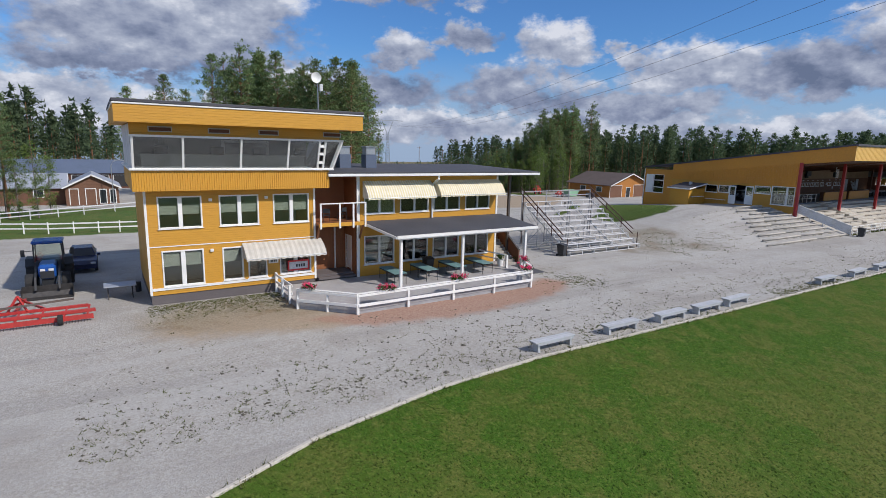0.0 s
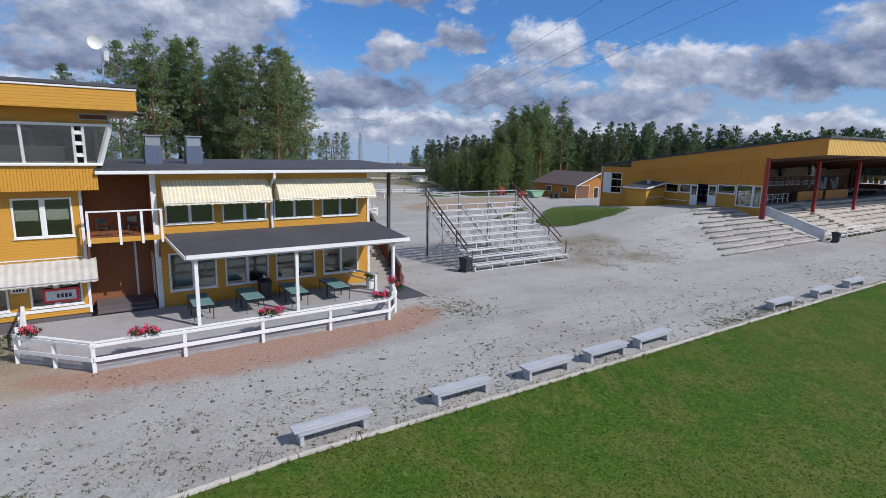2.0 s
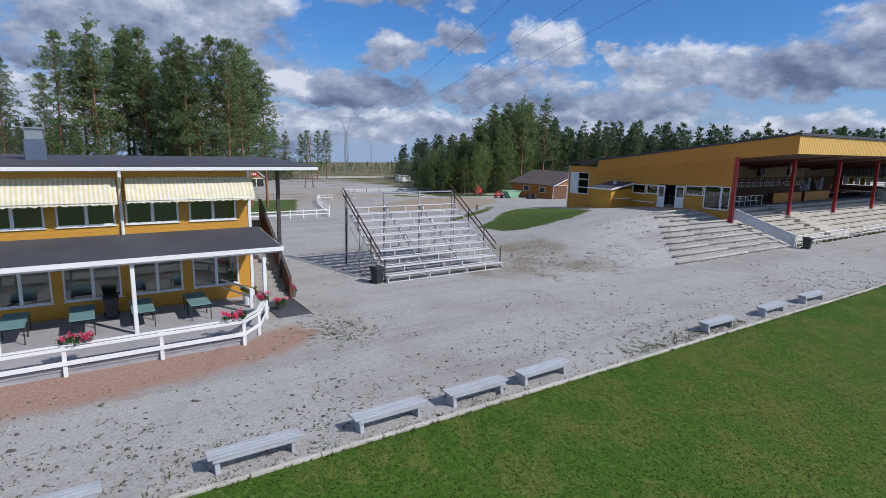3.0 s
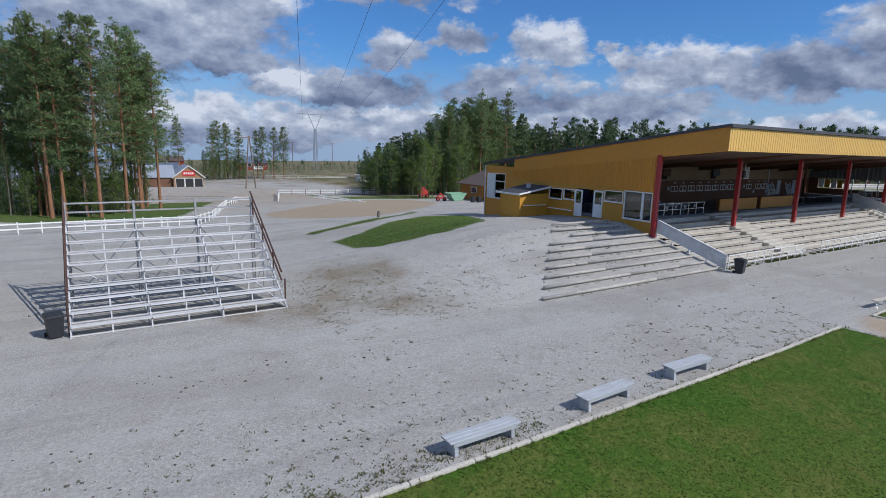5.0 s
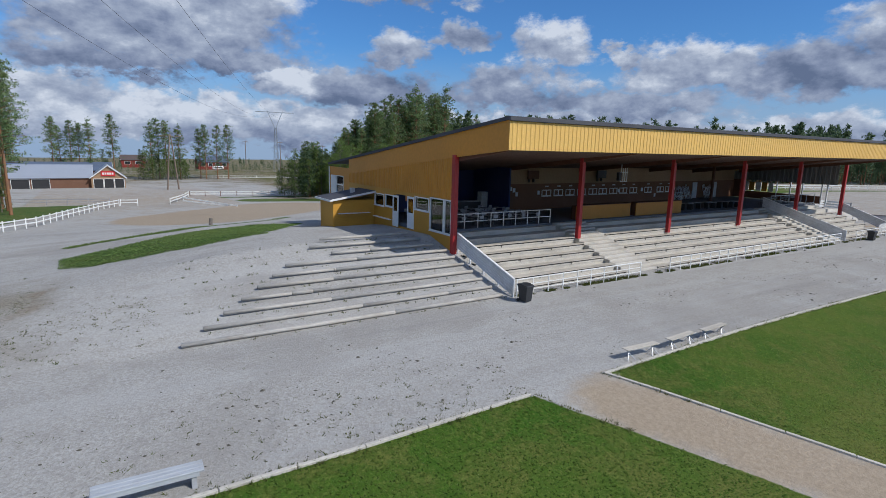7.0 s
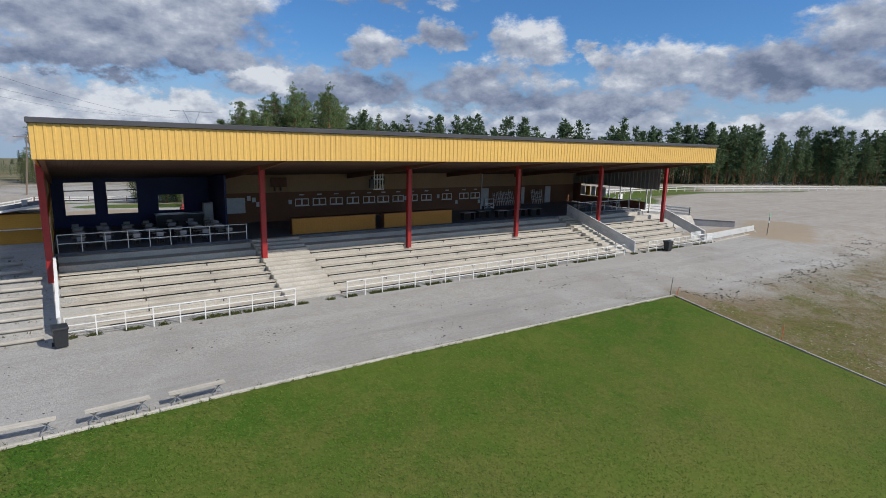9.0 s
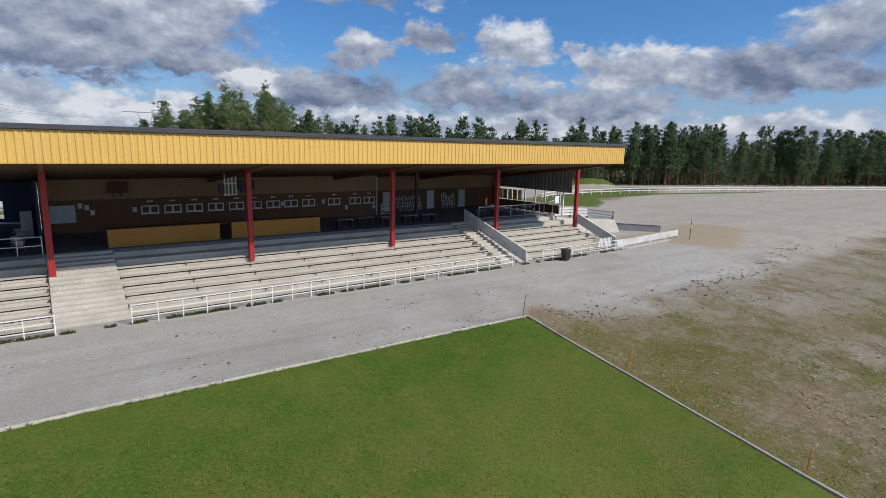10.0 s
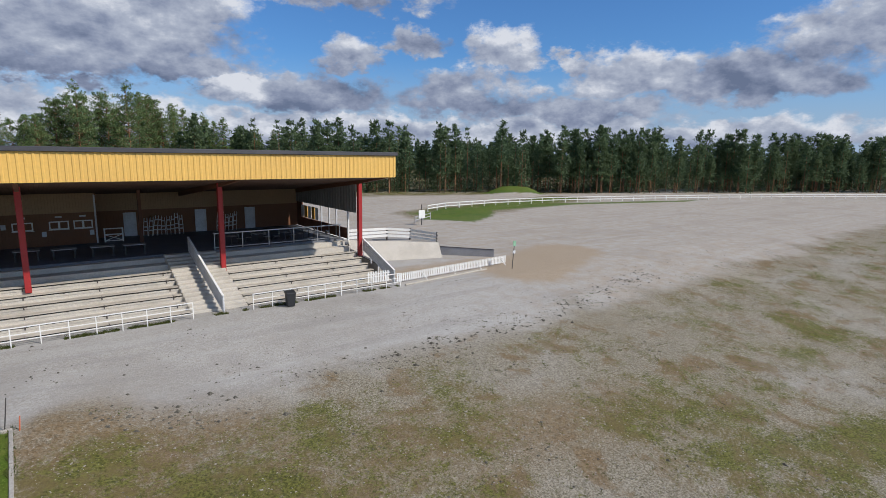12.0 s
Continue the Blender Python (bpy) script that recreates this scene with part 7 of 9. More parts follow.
part("brace", Geo().beam((100.25, 36.37, FL + 0.6), (101.45, 36.37, FL + 0.12), 0.05, 0.06), M_WHITE, crate)
for tx, ty_ in ((92.8, 30.0), (95.0, 30.4), (97.1, 30.0), (99.4, 29.9), (101.4, 29.7)):
    ob = thing("platform_table", (tx, ty_, FL), "low dark table with grey top on the platform", "table", group="dark tables on the platform")
    part("top", Geo().box(tx - 0.75, tx + 0.75, ty_ - 0.4, ty_ + 0.4, FL + 0.68, FL + 0.73, bevel=0.01), M_GREYPLANK, ob)
    for sx in (-0.62, 0.62):
        part("leg", Geo().box(tx + sx - 0.05, tx + sx + 0.05, ty_ - 0.25, ty_ + 0.25, FL, FL + 0.68), M_BLACK, ob)
for mx, tint, says in ((76.5, M_DARKWOOD, "brown boarded screen case on wall brackets"), (86.3, M_BLACK, "black screen on wall brackets")):
    ob = thing("wall_screen", (mx, 36.2, 6.1), says, "screen", group="screens on the upper wall")
    part("case", Geo().box(mx - 0.7, mx + 0.7, 36.05, 36.25, 5.7, 6.52, bevel=0.02), tint, ob)
    for sx in (-0.3, 0.25):
        part("bracket", Geo().box(mx + sx - 0.04, mx + sx + 0.04, 36.25, 36.54, 5.35, 5.95), M_DARKSTEEL, ob)
ob = thing("hanging_rack", (83.6, 31.0, 5.7), "white steel rack hanging from the roof", "rack")
for dx in (-0.42, -0.14, 0.14, 0.42):
    part("upright", Geo().box(83.6 + dx - 0.035, 83.6 + dx + 0.035, 30.97, 31.03, 5.7, 7.35), M_WHITE, ob)
for dz in (5.72, 6.6):
    part("crossbar", Geo().box(83.1, 84.1, 30.96, 31.04, dz - 0.04, dz + 0.04), M_WHITE, ob)
part("speaker", Geo().box(82.75, 83.15, 30.9, 31.2, 5.8, 6.6, bevel=0.02), M_BLACK, ob)
# cafe tables and chairs on the platform
pc = chair(M_GREYPLANK, "grey slatted chair at a cafe table", "chairs on the platform")
pt_made = None
random.seed(14)
started = False
for i in range(7):
    for j in range(3):
        x, y = 61.6 + i * 1.45 + random.uniform(-0.12, 0.12), 29.4 + j * 2.2
        if pt_made is None:
            pt_made = thing("platform_cafe_table", (0, 0, 0), "white topped cafe table on the platform", "table", group="cafe tables on the platform")
            part("top", Geo().box(-0.38, 0.38, -0.38, 0.38, 0.72, 0.75, bevel=0.01), M_GREYPLANK, pt_made)
            part("stem", Geo().rod((0, 0, 0), (0, 0, 0.72), 0.03), M_DARKSTEEL, pt_made)
            part("foot", Geo().box(-0.3, 0.3, -0.03, 0.03, 0, 0.03).box(-0.03, 0.03, -0.3, 0.3, 0, 0.03), M_DARKSTEEL, pt_made)
            pt_made.matrix_basis = pose(x, y, FL)
        else:
            copy_thing(pt_made, pose(x, y, FL))
        for s in (-1, 1):
            m = pose(x + random.uniform(-0.15, 0.15), y + s * 0.65, FL, 0, 0, (180 if s < 0 else 0) + random.uniform(-15, 15))
            if not started:
                pc.matrix_basis, started = m, True
            else:
                copy_thing(pc, m)
# tables and chairs behind the end railing
for i in range(4):
    x, y = 108.4 + i * 2.3, 29.8 + 0.35 * (i % 2)
    copy_thing(pt_made, pose(x, y, FL, 0, 0, random.uniform(-12, 12)))
    for s in (-1, 1):
        copy_thing(pc, pose(x + s * 0.75, y + random.uniform(-0.2, 0.2), FL, 0, 0, s * 90 + random.uniform(-20, 20)))
ob = thing("serving_counter", (69.5, 36.5, FL), "dark serving counter with steel fridge", "counter")
part("body", Geo().box(66.8, 70.2, 36.2, 37.0, FL, FL + 1.05), M_BLACK, ob)
part("worktop", Geo().box(66.7, 70.3, 36.1, 37.05, FL + 1.05, FL + 1.1), M_STEEL, ob)
part("fridge", Geo().box(70.3, 71.0, 36.2, 36.9, FL, FL + 1.9, bevel=0.02), M_GREYWHITE, ob)
for i, (y0, y1, tint) in enumerate(((37.0, 37.75, M_WHITE), (36.2, 36.95, M_YELLOW_PLAIN), (35.3, 36.0, M_WHITE), (34.5, 35.2, M_YELLOW_PLAIN), (33.7, 34.3, M_WHITE))):
    ob = solid("wall_board", Geo().box(117.84, 117.9, y0, y1, 3.7, 4.9, bevel=0.008), tint, "yellow board hung in the open end" if tint == M_YELLOW_PLAIN else "white board hung in the open end", "board", base=(117.87, (y0 + y1) / 2, 3.7))
ob = thing("terrace_post", (118.0, 26.5, FL), "white post at the end of the terrace", "post")
part("post", Geo().box(117.6, 117.75, 27.0, 27.15, FL, 5.2), M_WHITE, ob)

# ---- the sunken corner at the end of the stand ----
con = thing("concrete_ramp", (124, 30, 0), "pale cracked concrete ramp and bank behind the picket fence", "ramp")
part("bank", Geo().slab([(119.6, 29.5, 0.02), (128.1, 26.9, 0.02), (128.3, 27.9, 1.42), (119.8, 31.3, 1.9)], 0.3), M_TREAD, con, "sloping pale concrete face")
part("deck", Geo().prism([(119.9, 31.35), (128.25, 28.0), (128.4, 34.0), (119.9, 36.0)], -0.1, 1.4, "z"), M_CONCRETE, con)
part("side_wall", Geo().beam((119.3, 24.6, 0.3), (119.3, 31.2, 0.9), 0.22, 0.8), M_CONCRETE, con)
part("side_cap", Geo().beam((119.3, 24.5, 0.74), (119.3, 31.2, 1.34), 0.3, 0.07), M_DARKSTEEL, con)
wf = thing("board_fence", (124, 30, 1.4), "white three-board fence on the concrete ramp", "fence")
pts = [(117.7, 31.5, 2.95), (120.1, 31.45, 2.9), (124.6, 31.75, 2.75), (126.9, 30.9, 2.55), (128.3, 28.1, 2.4)]
for a, b in zip(pts, pts[1:]):
    for dz in (0.13, 0.48, 0.83):
        part("board", Geo().beam((a[0], a[1], a[2] - dz), (b[0], b[1], b[2] - dz), 0.035, 0.24), M_WHITE, wf)
for a in pts:
    part("post", Geo().box(a[0] - 0.07, a[0] + 0.07, a[1] + 0.03, a[1] + 0.15, 1.2, a[2] + 0.04), M_DARKSTEEL, wf)
lw = thing("low_wall", (131, 27, 0), "low grey boarded wall beside the ramp", "wall")
part("board", Geo().beam((128.9, 28.4, 0.42), (132.8, 24.4, 0.32), 0.08, 0.85), M_GREYPLANK, lw)
part("cap", Geo().beam((128.9, 28.4, 0.87), (132.8, 24.4, 0.77), 0.14, 0.05), M_DARKSTEEL, lw)
pf = thing("picket_fence", (125, 20.8, 0), "low white picket fence along the road", "fence")
for i in range(66):
    t = i / 65
    x, y = 118.5 + 13.0 * t, 20.3 + 1.1 * t
    part("picket", Geo().box(x - 0.06, x + 0.06, y - 0.012, y + 0.012, 0.08, 0.78), M_WHITE, pf)
for z in (0.2, 0.62):
    part("rail", Geo().beam((118.4, 20.33, z), (131.6, 21.43, z), 0.03, 0.07), M_WHITE, pf)
for t in (0.2, 0.45, 0.7, 0.95):
    part("foot", Geo().beam((118.5 + 13 * t, 20.3 + 1.1 * t, 0.5), (118.6 + 13 * t, 19.7 + 1.1 * t, 0.02), 0.06, 0.06), M_WHITE, pf)
gp = thing("picket_gate", (117.2, 20.6, 0), "short white picket gate beside the parapet", "gate")
for i in range(9):
    part("picket", Geo().box(115.9 + i * 0.22, 116.02 + i * 0.22, 20.5, 20.525, 0.25, 1.15), M_WHITE, gp)
part("rail", Geo().box(115.8, 117.9, 20.53, 20.56, 0.9, 0.98), M_WHITE, gp)
solid("timber_beam", Geo().beam((118.6, 19.3, 0.06), (128.0, 20.2, 0.06), 0.16, 0.12, bevel=0.02), M_PLANK, "long pale timber lying on the soil", "beam")
mk = thing("track_marker", (130.4, 19.2, 0), "leaning marker post with small signs", "marker")
part("pole", Geo().rod((130.3, 19.2, 0), (130.55, 19.25, 2.6), 0.04, n=6), M_DARKSTEEL, mk)
part("sign", Geo().box(130.35, 130.7, 19.2, 19.24, 2.1, 2.6), M_GREENSKIP, mk)
part("sign", Geo().box(130.35, 130.65, 19.2, 19.24, 1.4, 1.7), M_PAPER, mk)
for sx, sy, high, lean, tint in ((93.95, 8.95, 1.25, 0.14, M_DARKSTEEL), (94.4, 8.7, 0.55, 0.05, M_ORANGE), (94.4, 2.0, 0.95, 0.08, M_ORANGE), (94.4, -6.1, 1.0, 0.03, M_ORANGE)):
    sz = float(ground_height(sx, sy))
    ob = thing("marking_stake", (sx, sy, sz), "thin dark leaning stake at the lawn corner" if tint == M_DARKSTEEL else "thin faded orange stake at the lawn kerb", "stake", group="stakes at the lawn edge")
    part("stick", Geo().rod((sx, sy, sz - 0.1), (sx + lean, sy, sz + high * 0.8), 0.02, n=5), tint, ob)
    part("tip", Geo().rod((sx + lean, sy, sz + high * 0.8), (sx + lean * 1.2, sy, sz + high), 0.017, n=5), tint, ob)


# ---- trestle benches by the second lawn ----
def trestle():
    ob = thing("trestle_bench", (0, 0, 0), "narrow weathered plank bench on splayed steel legs beside the lawn", "bench", group="trestle benches")
    for i in range(2):
        part("seat_plank", Geo().box(-0.98, 0.98, -0.17 + i * 0.175, -0.005 + i * 0.175, 0.445, 0.48, bevel=0.006), M_PLANK, ob)
    for s in (-0.72, 0.72):
        part("leg", Geo().rod((s - 0.22, -0.2, 0), (s + 0.12, 0.12, 0.445), 0.016, n=5).rod((s + 0.22, -0.2, 0), (s - 0.12, 0.12, 0.445), 0.016, n=5), M_STEEL, ob)
        part("leg", Geo().rod((s - 0.22, 0.2, 0), (s + 0.12, -0.12, 0.445), 0.016, n=5).rod((s + 0.22, 0.2, 0), (s - 0.12, -0.12, 0.445), 0.016, n=5), M_STEEL, ob)
    return ob


tb = trestle()
for i, (x, y, a) in enumerate(((59.1, 9.6, -4), (61.85, 9.56, 3), (64.4, 9.55, 2))):
    m = pose(x, y, 0, 0, 0, a)
    if i == 0:
        tb.matrix_basis = m
    else:
        copy_thing(tb, m)


# ---- fences ----
def rail_fence(pts, label, mat=None, rails=(0.95, 0.5), gap=2.4, high=1.12, name="rail_fence", thick=0.12, post=0.1, post_mat=None):
    mat = mat or M_WHITE
    a = pts[0]
    ob = thing(name, (a[0], a[1], 0), label, "fence")
    for p, q in zip(pts, pts[1:]):
        n = max(1, round(math.dist(p, q) / gap))
        gp, gq = float(ground_height(*p)), float(ground_height(*q))
        for i in range(n + (q == pts[-1])):
            x, y = p[0] + (q[0] - p[0]) * i / n, p[1] + (q[1] - p[1]) * i / n
            g0 = gp + (gq - gp) * i / n
            part("post", Geo().box(x - post / 2, x + post / 2, y - post / 2, y + post / 2, g0 - 0.25, g0 + high), post_mat or mat, ob)
        for z in rails:
            part("rail", Geo().beam((*p, gp + z), (*q, gq + z), 0.04, thick), mat, ob)
    return ob


rail_fence([(-34, 59.5), (-20.8, 56.1), (-17.0, 54.6), (-13.0, 53.9), (-6, 53.0), (6, 55.5), (18, 60.5), (24.7, 61.5), (31.4, 61.5), (34.4, 69.0), (37.5, 80.5), (40.3, 90), (43.2, 97)], "white two-rail fence round the paddock", gap=1.9)
rail_fence([(-34, 60), (-21.7, 64.7), (-14.4, 69.4), (-8, 73)], "weathered two-rail fence behind the yard", mat=M_GREYWHITE, gap=3)
rail_fence([(56.5, 117.5), (62, 115.3), (68, 113), (81, 112)], "white two-rail fence beside the sand yard", gap=3.2, post_mat=M_DARKWOOD, thick=0.22)
rail_fence([(50.6, 97), (54, 108), (56.2, 117.3)], "white leaning rails beside the sand yard", gap=5, thick=0.2)
rail_fence([(43.4, 97), (45.8, 96.6)], "short white gate at the end of the fence", gap=2.4)
rail_fence([(66, 188), (76, 184), (99, 179)], "far white rail fence", gap=3.2)
rail_fence([(20, 107.5), (30.5, 105), (36.2, 102.8), (42.0, 100.5)], "grey wooden rail fence before the stables", mat=M_GREYPLANK, gap=3)
rail_fence([(99, 160), (94, 146), (86, 124)], "white sloping fence at the wood edge", gap=2)
rail_fence([(152, 62.5), (158, 65), (172, 66.2), (188, 64.8), (213, 58.2), (235, 51), (257, 42.3), (286, 29), (330, 4), (360, -20)], "white two-rail fence round the outside of the track", gap=3.4, rails=(1.15, 0.6), high=1.2, thick=0.16)
rail_fence([(141, 50.5), (146, 53.5)], "short grey fence beside the track gate", mat=M_GREYPLANK)
solid("fallen_rail", Geo().beam((50.0, 77.0, 0.9), (56.0, 71.5, 0.1), 0.06, 0.16).beam((50.0, 76.6, 0.5), (55.0, 72.5, 0.08), 0.06, 0.14), M_WHITE, "white rails fallen on the sand", "rail")
shed = thing("white_shed", (96.8, 159, -3.6), "low white boarded shed at the wood edge", "shed")
part("wall", Geo().box(94.6, 99.2, 158.6, 161.6, -3.6, -1.3), M_WHITE, shed)
part("roof", Geo().slab([(94.2, 158.2, -0.95), (99.8, 158.2, -1.15), (99.8, 162, -1.15), (94.2, 162, -0.95)], 0.1), M_GREYWHITE, shed)
ps = thing("track_board", (140.5, 48.5, 0), "white marker board on two posts by the track", "sign")
part("board", Geo().box(140.2, 141.3, 48.4, 48.45, 1.0, 2.2), M_WHITE, ps)
part("post", Geo().box(140.7, 140.8, 48.46, 48.54, 0, 3.0), M_DARKSTEEL, ps)
ts = thing("tree_stump", (49.7, 54.5, 0), "short dark stump in the yard", "stump")
part("trunk", Geo().rod((49.7, 54.5, -0.1), (49.75, 54.5, 0.85), 0.2, 0.17, 9), M_GREYBARK, ts)

# ---- vehicles and machines beside the tower ----
def wheel(parent, c, r, w, rim_mat, axis="x"):
    x, y, z = c
    d = (w / 2, 0, 0) if axis == "x" else (0, w / 2, 0)
    g = Geo()
    n = 20
    prof = [(r * 0.55, -w / 2), (r * 0.93, -w / 2), (r, -w * 0.3), (r, w * 0.3), (r * 0.93, w / 2), (r * 0.55, w / 2)]
    v, f = [], []
    for i in range(n):
        a = 2 * math.pi * i / n
        for k, (rr, o) in enumerate(prof):
            rr = rr * (1.0 if k not in (2, 3) or i % 2 else 0.965)
            u, q = rr * math.cos(a), rr * math.sin(a)
            v.append((x + o, y + u, z + q) if axis == "x" else (x + u, y + o, z + q))
    m = len(prof)
    f = [(i * m + k, i * m + (k + 1) % m, ((i + 1) % n) * m + (k + 1) % m, ((i + 1) % n) * m + k) for i in range(n) for k in range(m)]
    wh = part("wheel", g.add(v, f), M_TYRE, parent)
    e = Vector(d) * 0.75
    part("rim", Geo().rod(Vector(c) - e, Vector(c) + e, r * 0.56, n=16), rim_mat, wh)
    return wh


M_BUCKET = surface("worn_black_steel", (0.05, 0.047, 0.045), 0.55, metal=0.3, vary=0.3, grain=6)
tx, ty = -15.55, 31.0
tr = thing("tractor", (tx, ty, 0), "blue tractor with black front loader bucket", "tractor")
part("bonnet", Geo().box(tx - 0.42, tx + 0.42, ty - 1.1, ty + 0.75, 0.95, 1.75, bevel=0.12), M_TRACTOR, tr, "blue bonnet")
part("grille", Geo().box(tx - 0.33, tx + 0.33, ty - 1.14, ty - 1.1, 1.0, 1.4), M_BLACK, tr)
for s in (-1, 1):
    part("headlight", Geo().box(tx + s * 0.2 - 0.12, tx + s * 0.2 + 0.12, ty - 1.15, ty - 1.1, 1.42, 1.55, bevel=0.01), M_PAPER, tr, "round-cornered headlight")
part("chassis", Geo().box(tx - 0.3, tx + 0.3, ty - 1.0, ty + 2.2, 0.55, 0.95), M_BLACK, tr)
cab = part("cab", Geo().box(tx - 0.75, tx + 0.75, ty + 0.75, ty + 2.2, 0.95, 1.6, bevel=0.05), M_BLACK, tr)
for sx in (-0.72, 0.72):
    for sy in (0.82, 2.12):
        part("pillar", Geo().beam((tx + sx, ty + sy, 1.55), (tx + sx * 0.95, ty + sy, 2.7), 0.07, 0.07), M_BLACK, cab)
part("cab_roof", Geo().box(tx - 0.78, tx + 0.78, ty + 0.7, ty + 2.25, 2.68, 2.85, bevel=0.06), M_TRACTOR, cab)
part("windscreen", Geo().box(tx - 0.68, tx + 0.68, ty + 0.8, ty + 0.82, 1.6, 2.66), M_GLASS, cab).visible_shadow = False
for s in (-1, 1):
    wheel(tr, (tx + s * 0.85, ty - 0.65, 0.62), 0.62, 0.42, M_STEEL)
    wheel(tr, (tx + s * 0.9, ty + 1.6, 0.85), 0.85, 0.5, M_STEEL)
    part("mudguard", Geo().prism([(ty + 0.75, 1.4), (ty + 1.1, 1.78), (ty + 2.1, 1.78), (ty + 2.45, 1.4), (ty + 2.4, 1.32), (ty + 2.05, 1.7), (ty + 1.15, 1.7), (ty + 0.8, 1.32)], tx + s * 0.65 - 0.0, tx + s * 1.15), M_BLACK, tr)
    part("loader_arm", Geo().beam((tx + s * 0.55, ty + 0.7, 1.65), (tx + s * 0.55, ty - 1.3, 1.1), 0.1, 0.16).beam((tx + s * 0.55, ty - 1.3, 1.12), (tx + s * 0.55, ty - 1.75, 0.45), 0.1, 0.16), M_BLACK, tr)
    part("mirror", Geo().rod((tx + s * 0.75, ty + 0.8, 2.3), (tx + s * 1.25, ty + 0.7, 2.3), 0.02).box(tx + s * 1.2 - 0.1, tx + s * 1.2 + 0.1, ty + 0.66, ty + 0.7, 2.0, 2.4), M_BLACK, tr)
part("bucket", Geo().prism([(ty - 2.15, 0.03), (ty - 1.65, 0.03), (ty - 1.5, 0.35), (ty - 1.6, 0.72), (ty - 1.66, 0.72), (ty - 1.6, 0.35), (ty - 1.72, 0.09), (ty - 2.15, 0.07)], tx - 1.18, tx + 1.18).box(tx - 1.2, tx - 1.17, ty - 2.1, ty - 1.55, 0.03, 0.6).box(tx + 1.17, tx + 1.2, ty - 2.1, ty - 1.55, 0.03, 0.6), M_BUCKET, tr, "worn black loader bucket")

cx, cy = -14.0, 37.2
car = thing("car", (cx, cy, 0), "dark blue parked hatchback car", "car")
body = part("body", Geo().prism([(cy - 2.1, 0.3), (cy - 2.15, 0.62), (cy - 1.95, 0.84), (cy - 1.05, 0.97), (cy + 1.9, 0.99), (cy + 2.1, 0.8), (cy + 2.1, 0.35)], cx - 0.82, cx + 0.82), M_CAR, car)
low = [(-0.78, -1.02, 0.97), (0.78, -1.02, 0.97), (0.78, 1.8, 0.985), (-0.78, 1.8, 0.985)]
top = [(-0.6, -0.4, 1.46), (0.6, -0.4, 1.46), (0.6, 1.1, 1.46), (-0.6, 1.1, 1.46)]
part("roof", Geo().add([(cx + a, cy + b, c) for a, b, c in low + top], [(4, 5, 6, 7), (0, 1, 5, 4), (1, 2, 6, 5), (2, 3, 7, 6), (3, 0, 4, 7)]), M_CAR, car)
part("windscreen", Geo().add([(cx - 0.7, cy - 0.99, 1.01), (cx + 0.7, cy - 0.99, 1.01), (cx + 0.55, cy - 0.47, 1.43), (cx - 0.55, cy - 0.47, 1.43)], [(0, 1, 2, 3)]), M_BLACK, car)
for s in (-1, 1):
    wheel(car, (cx + s * 0.75, cy - 1.3, 0.31), 0.31, 0.2, M_STEEL)
    wheel(car, (cx + s * 0.75, cy + 1.3, 0.31), 0.31, 0.2, M_STEEL)
    part("side_glass", Geo().add([(cx + s * 0.775, cy - 0.8, 1.02), (cx + s * 0.775, cy + 1.4, 1.02), (cx + s * 0.625, cy + 0.95, 1.42), (cx + s * 0.625, cy - 0.35, 1.42)], [(0, 1, 2, 3)]), M_BLACK, car)
    part("headlight", Geo().box(cx + s * 0.6 - 0.15, cx + s * 0.6 + 0.15, cy - 2.16, cy - 2.08, 0.62, 0.76, bevel=0.02), M_PAPER, car)
    part("door_mirror", Geo().box(cx + s * 0.95 - 0.1, cx + s * 0.95 + 0.1, cy - 0.75, cy - 0.65, 0.95, 1.1, bevel=0.02), M_CAR, car)

ha = thing("harrow", (-16.5, 24.5, 0), "red track harrow with toothed frame standing on gravel", "harrow")
hx0, hx1, hy = -20.5, -13.3, 23.9
part("frame_beam", Geo().box(hx0, hx1, hy - 0.08, hy + 0.08, 0.38, 0.54, bevel=0.01), M_HARROW, ha)
part("frame_beam", Geo().box(hx0, hx1 - 0.3, hy + 0.9, hy + 1.05, 0.4, 0.54, bevel=0.01), M_HARROW, ha)
part("grading_blade", Geo().box(hx0, hx1 - 0.1, hy - 0.35, hy - 0.3, 0.12, 0.36), M_HARROW, ha)
for i in range(8):
    x = hx0 + 0.2 + i * 0.95
    part("crossbar", Geo().beam((x, hy - 0.32, 0.36), (x + 0.1, hy + 1.0, 0.48), 0.07, 0.07), M_HARROW, ha)
for i in range(58):
    x = hx0 + 0.1 + i * 0.12
    part("tine", Geo().rod((x, hy - 0.36, 0.14), (x, hy - 0.42, 0.0), 0.012, 0.008, 4), M_RUST, ha)
part("drawbar", Geo().beam((-16.6, hy + 1.0, 0.5), (-16.4, hy + 3.4, 0.5), 0.1, 0.12).beam((-17.6, hy + 1.0, 0.5), (-16.4, hy + 3.0, 0.5), 0.08, 0.1).beam((-15.4, hy + 1.0, 0.5), (-16.4, hy + 3.0, 0.5), 0.08, 0.1), M_HARROW, ha)
part("mast", Geo().beam((-16.9, hy + 0.9, 0.5), (-16.5, hy + 1.5, 1.15), 0.08, 0.08).beam((-16.1, hy + 0.9, 0.5), (-16.5, hy + 1.5, 1.15), 0.08, 0.08).beam((-16.5, hy + 1.5, 1.15), (-16.4, hy + 3.0, 0.55), 0.06, 0.06), M_HARROW, ha)
part("ram", Geo().beam((-18.5, hy + 0.6, 0.75), (-14.2, hy + 1.1, 0.85), 0.07, 0.1), M_RUST, ha)
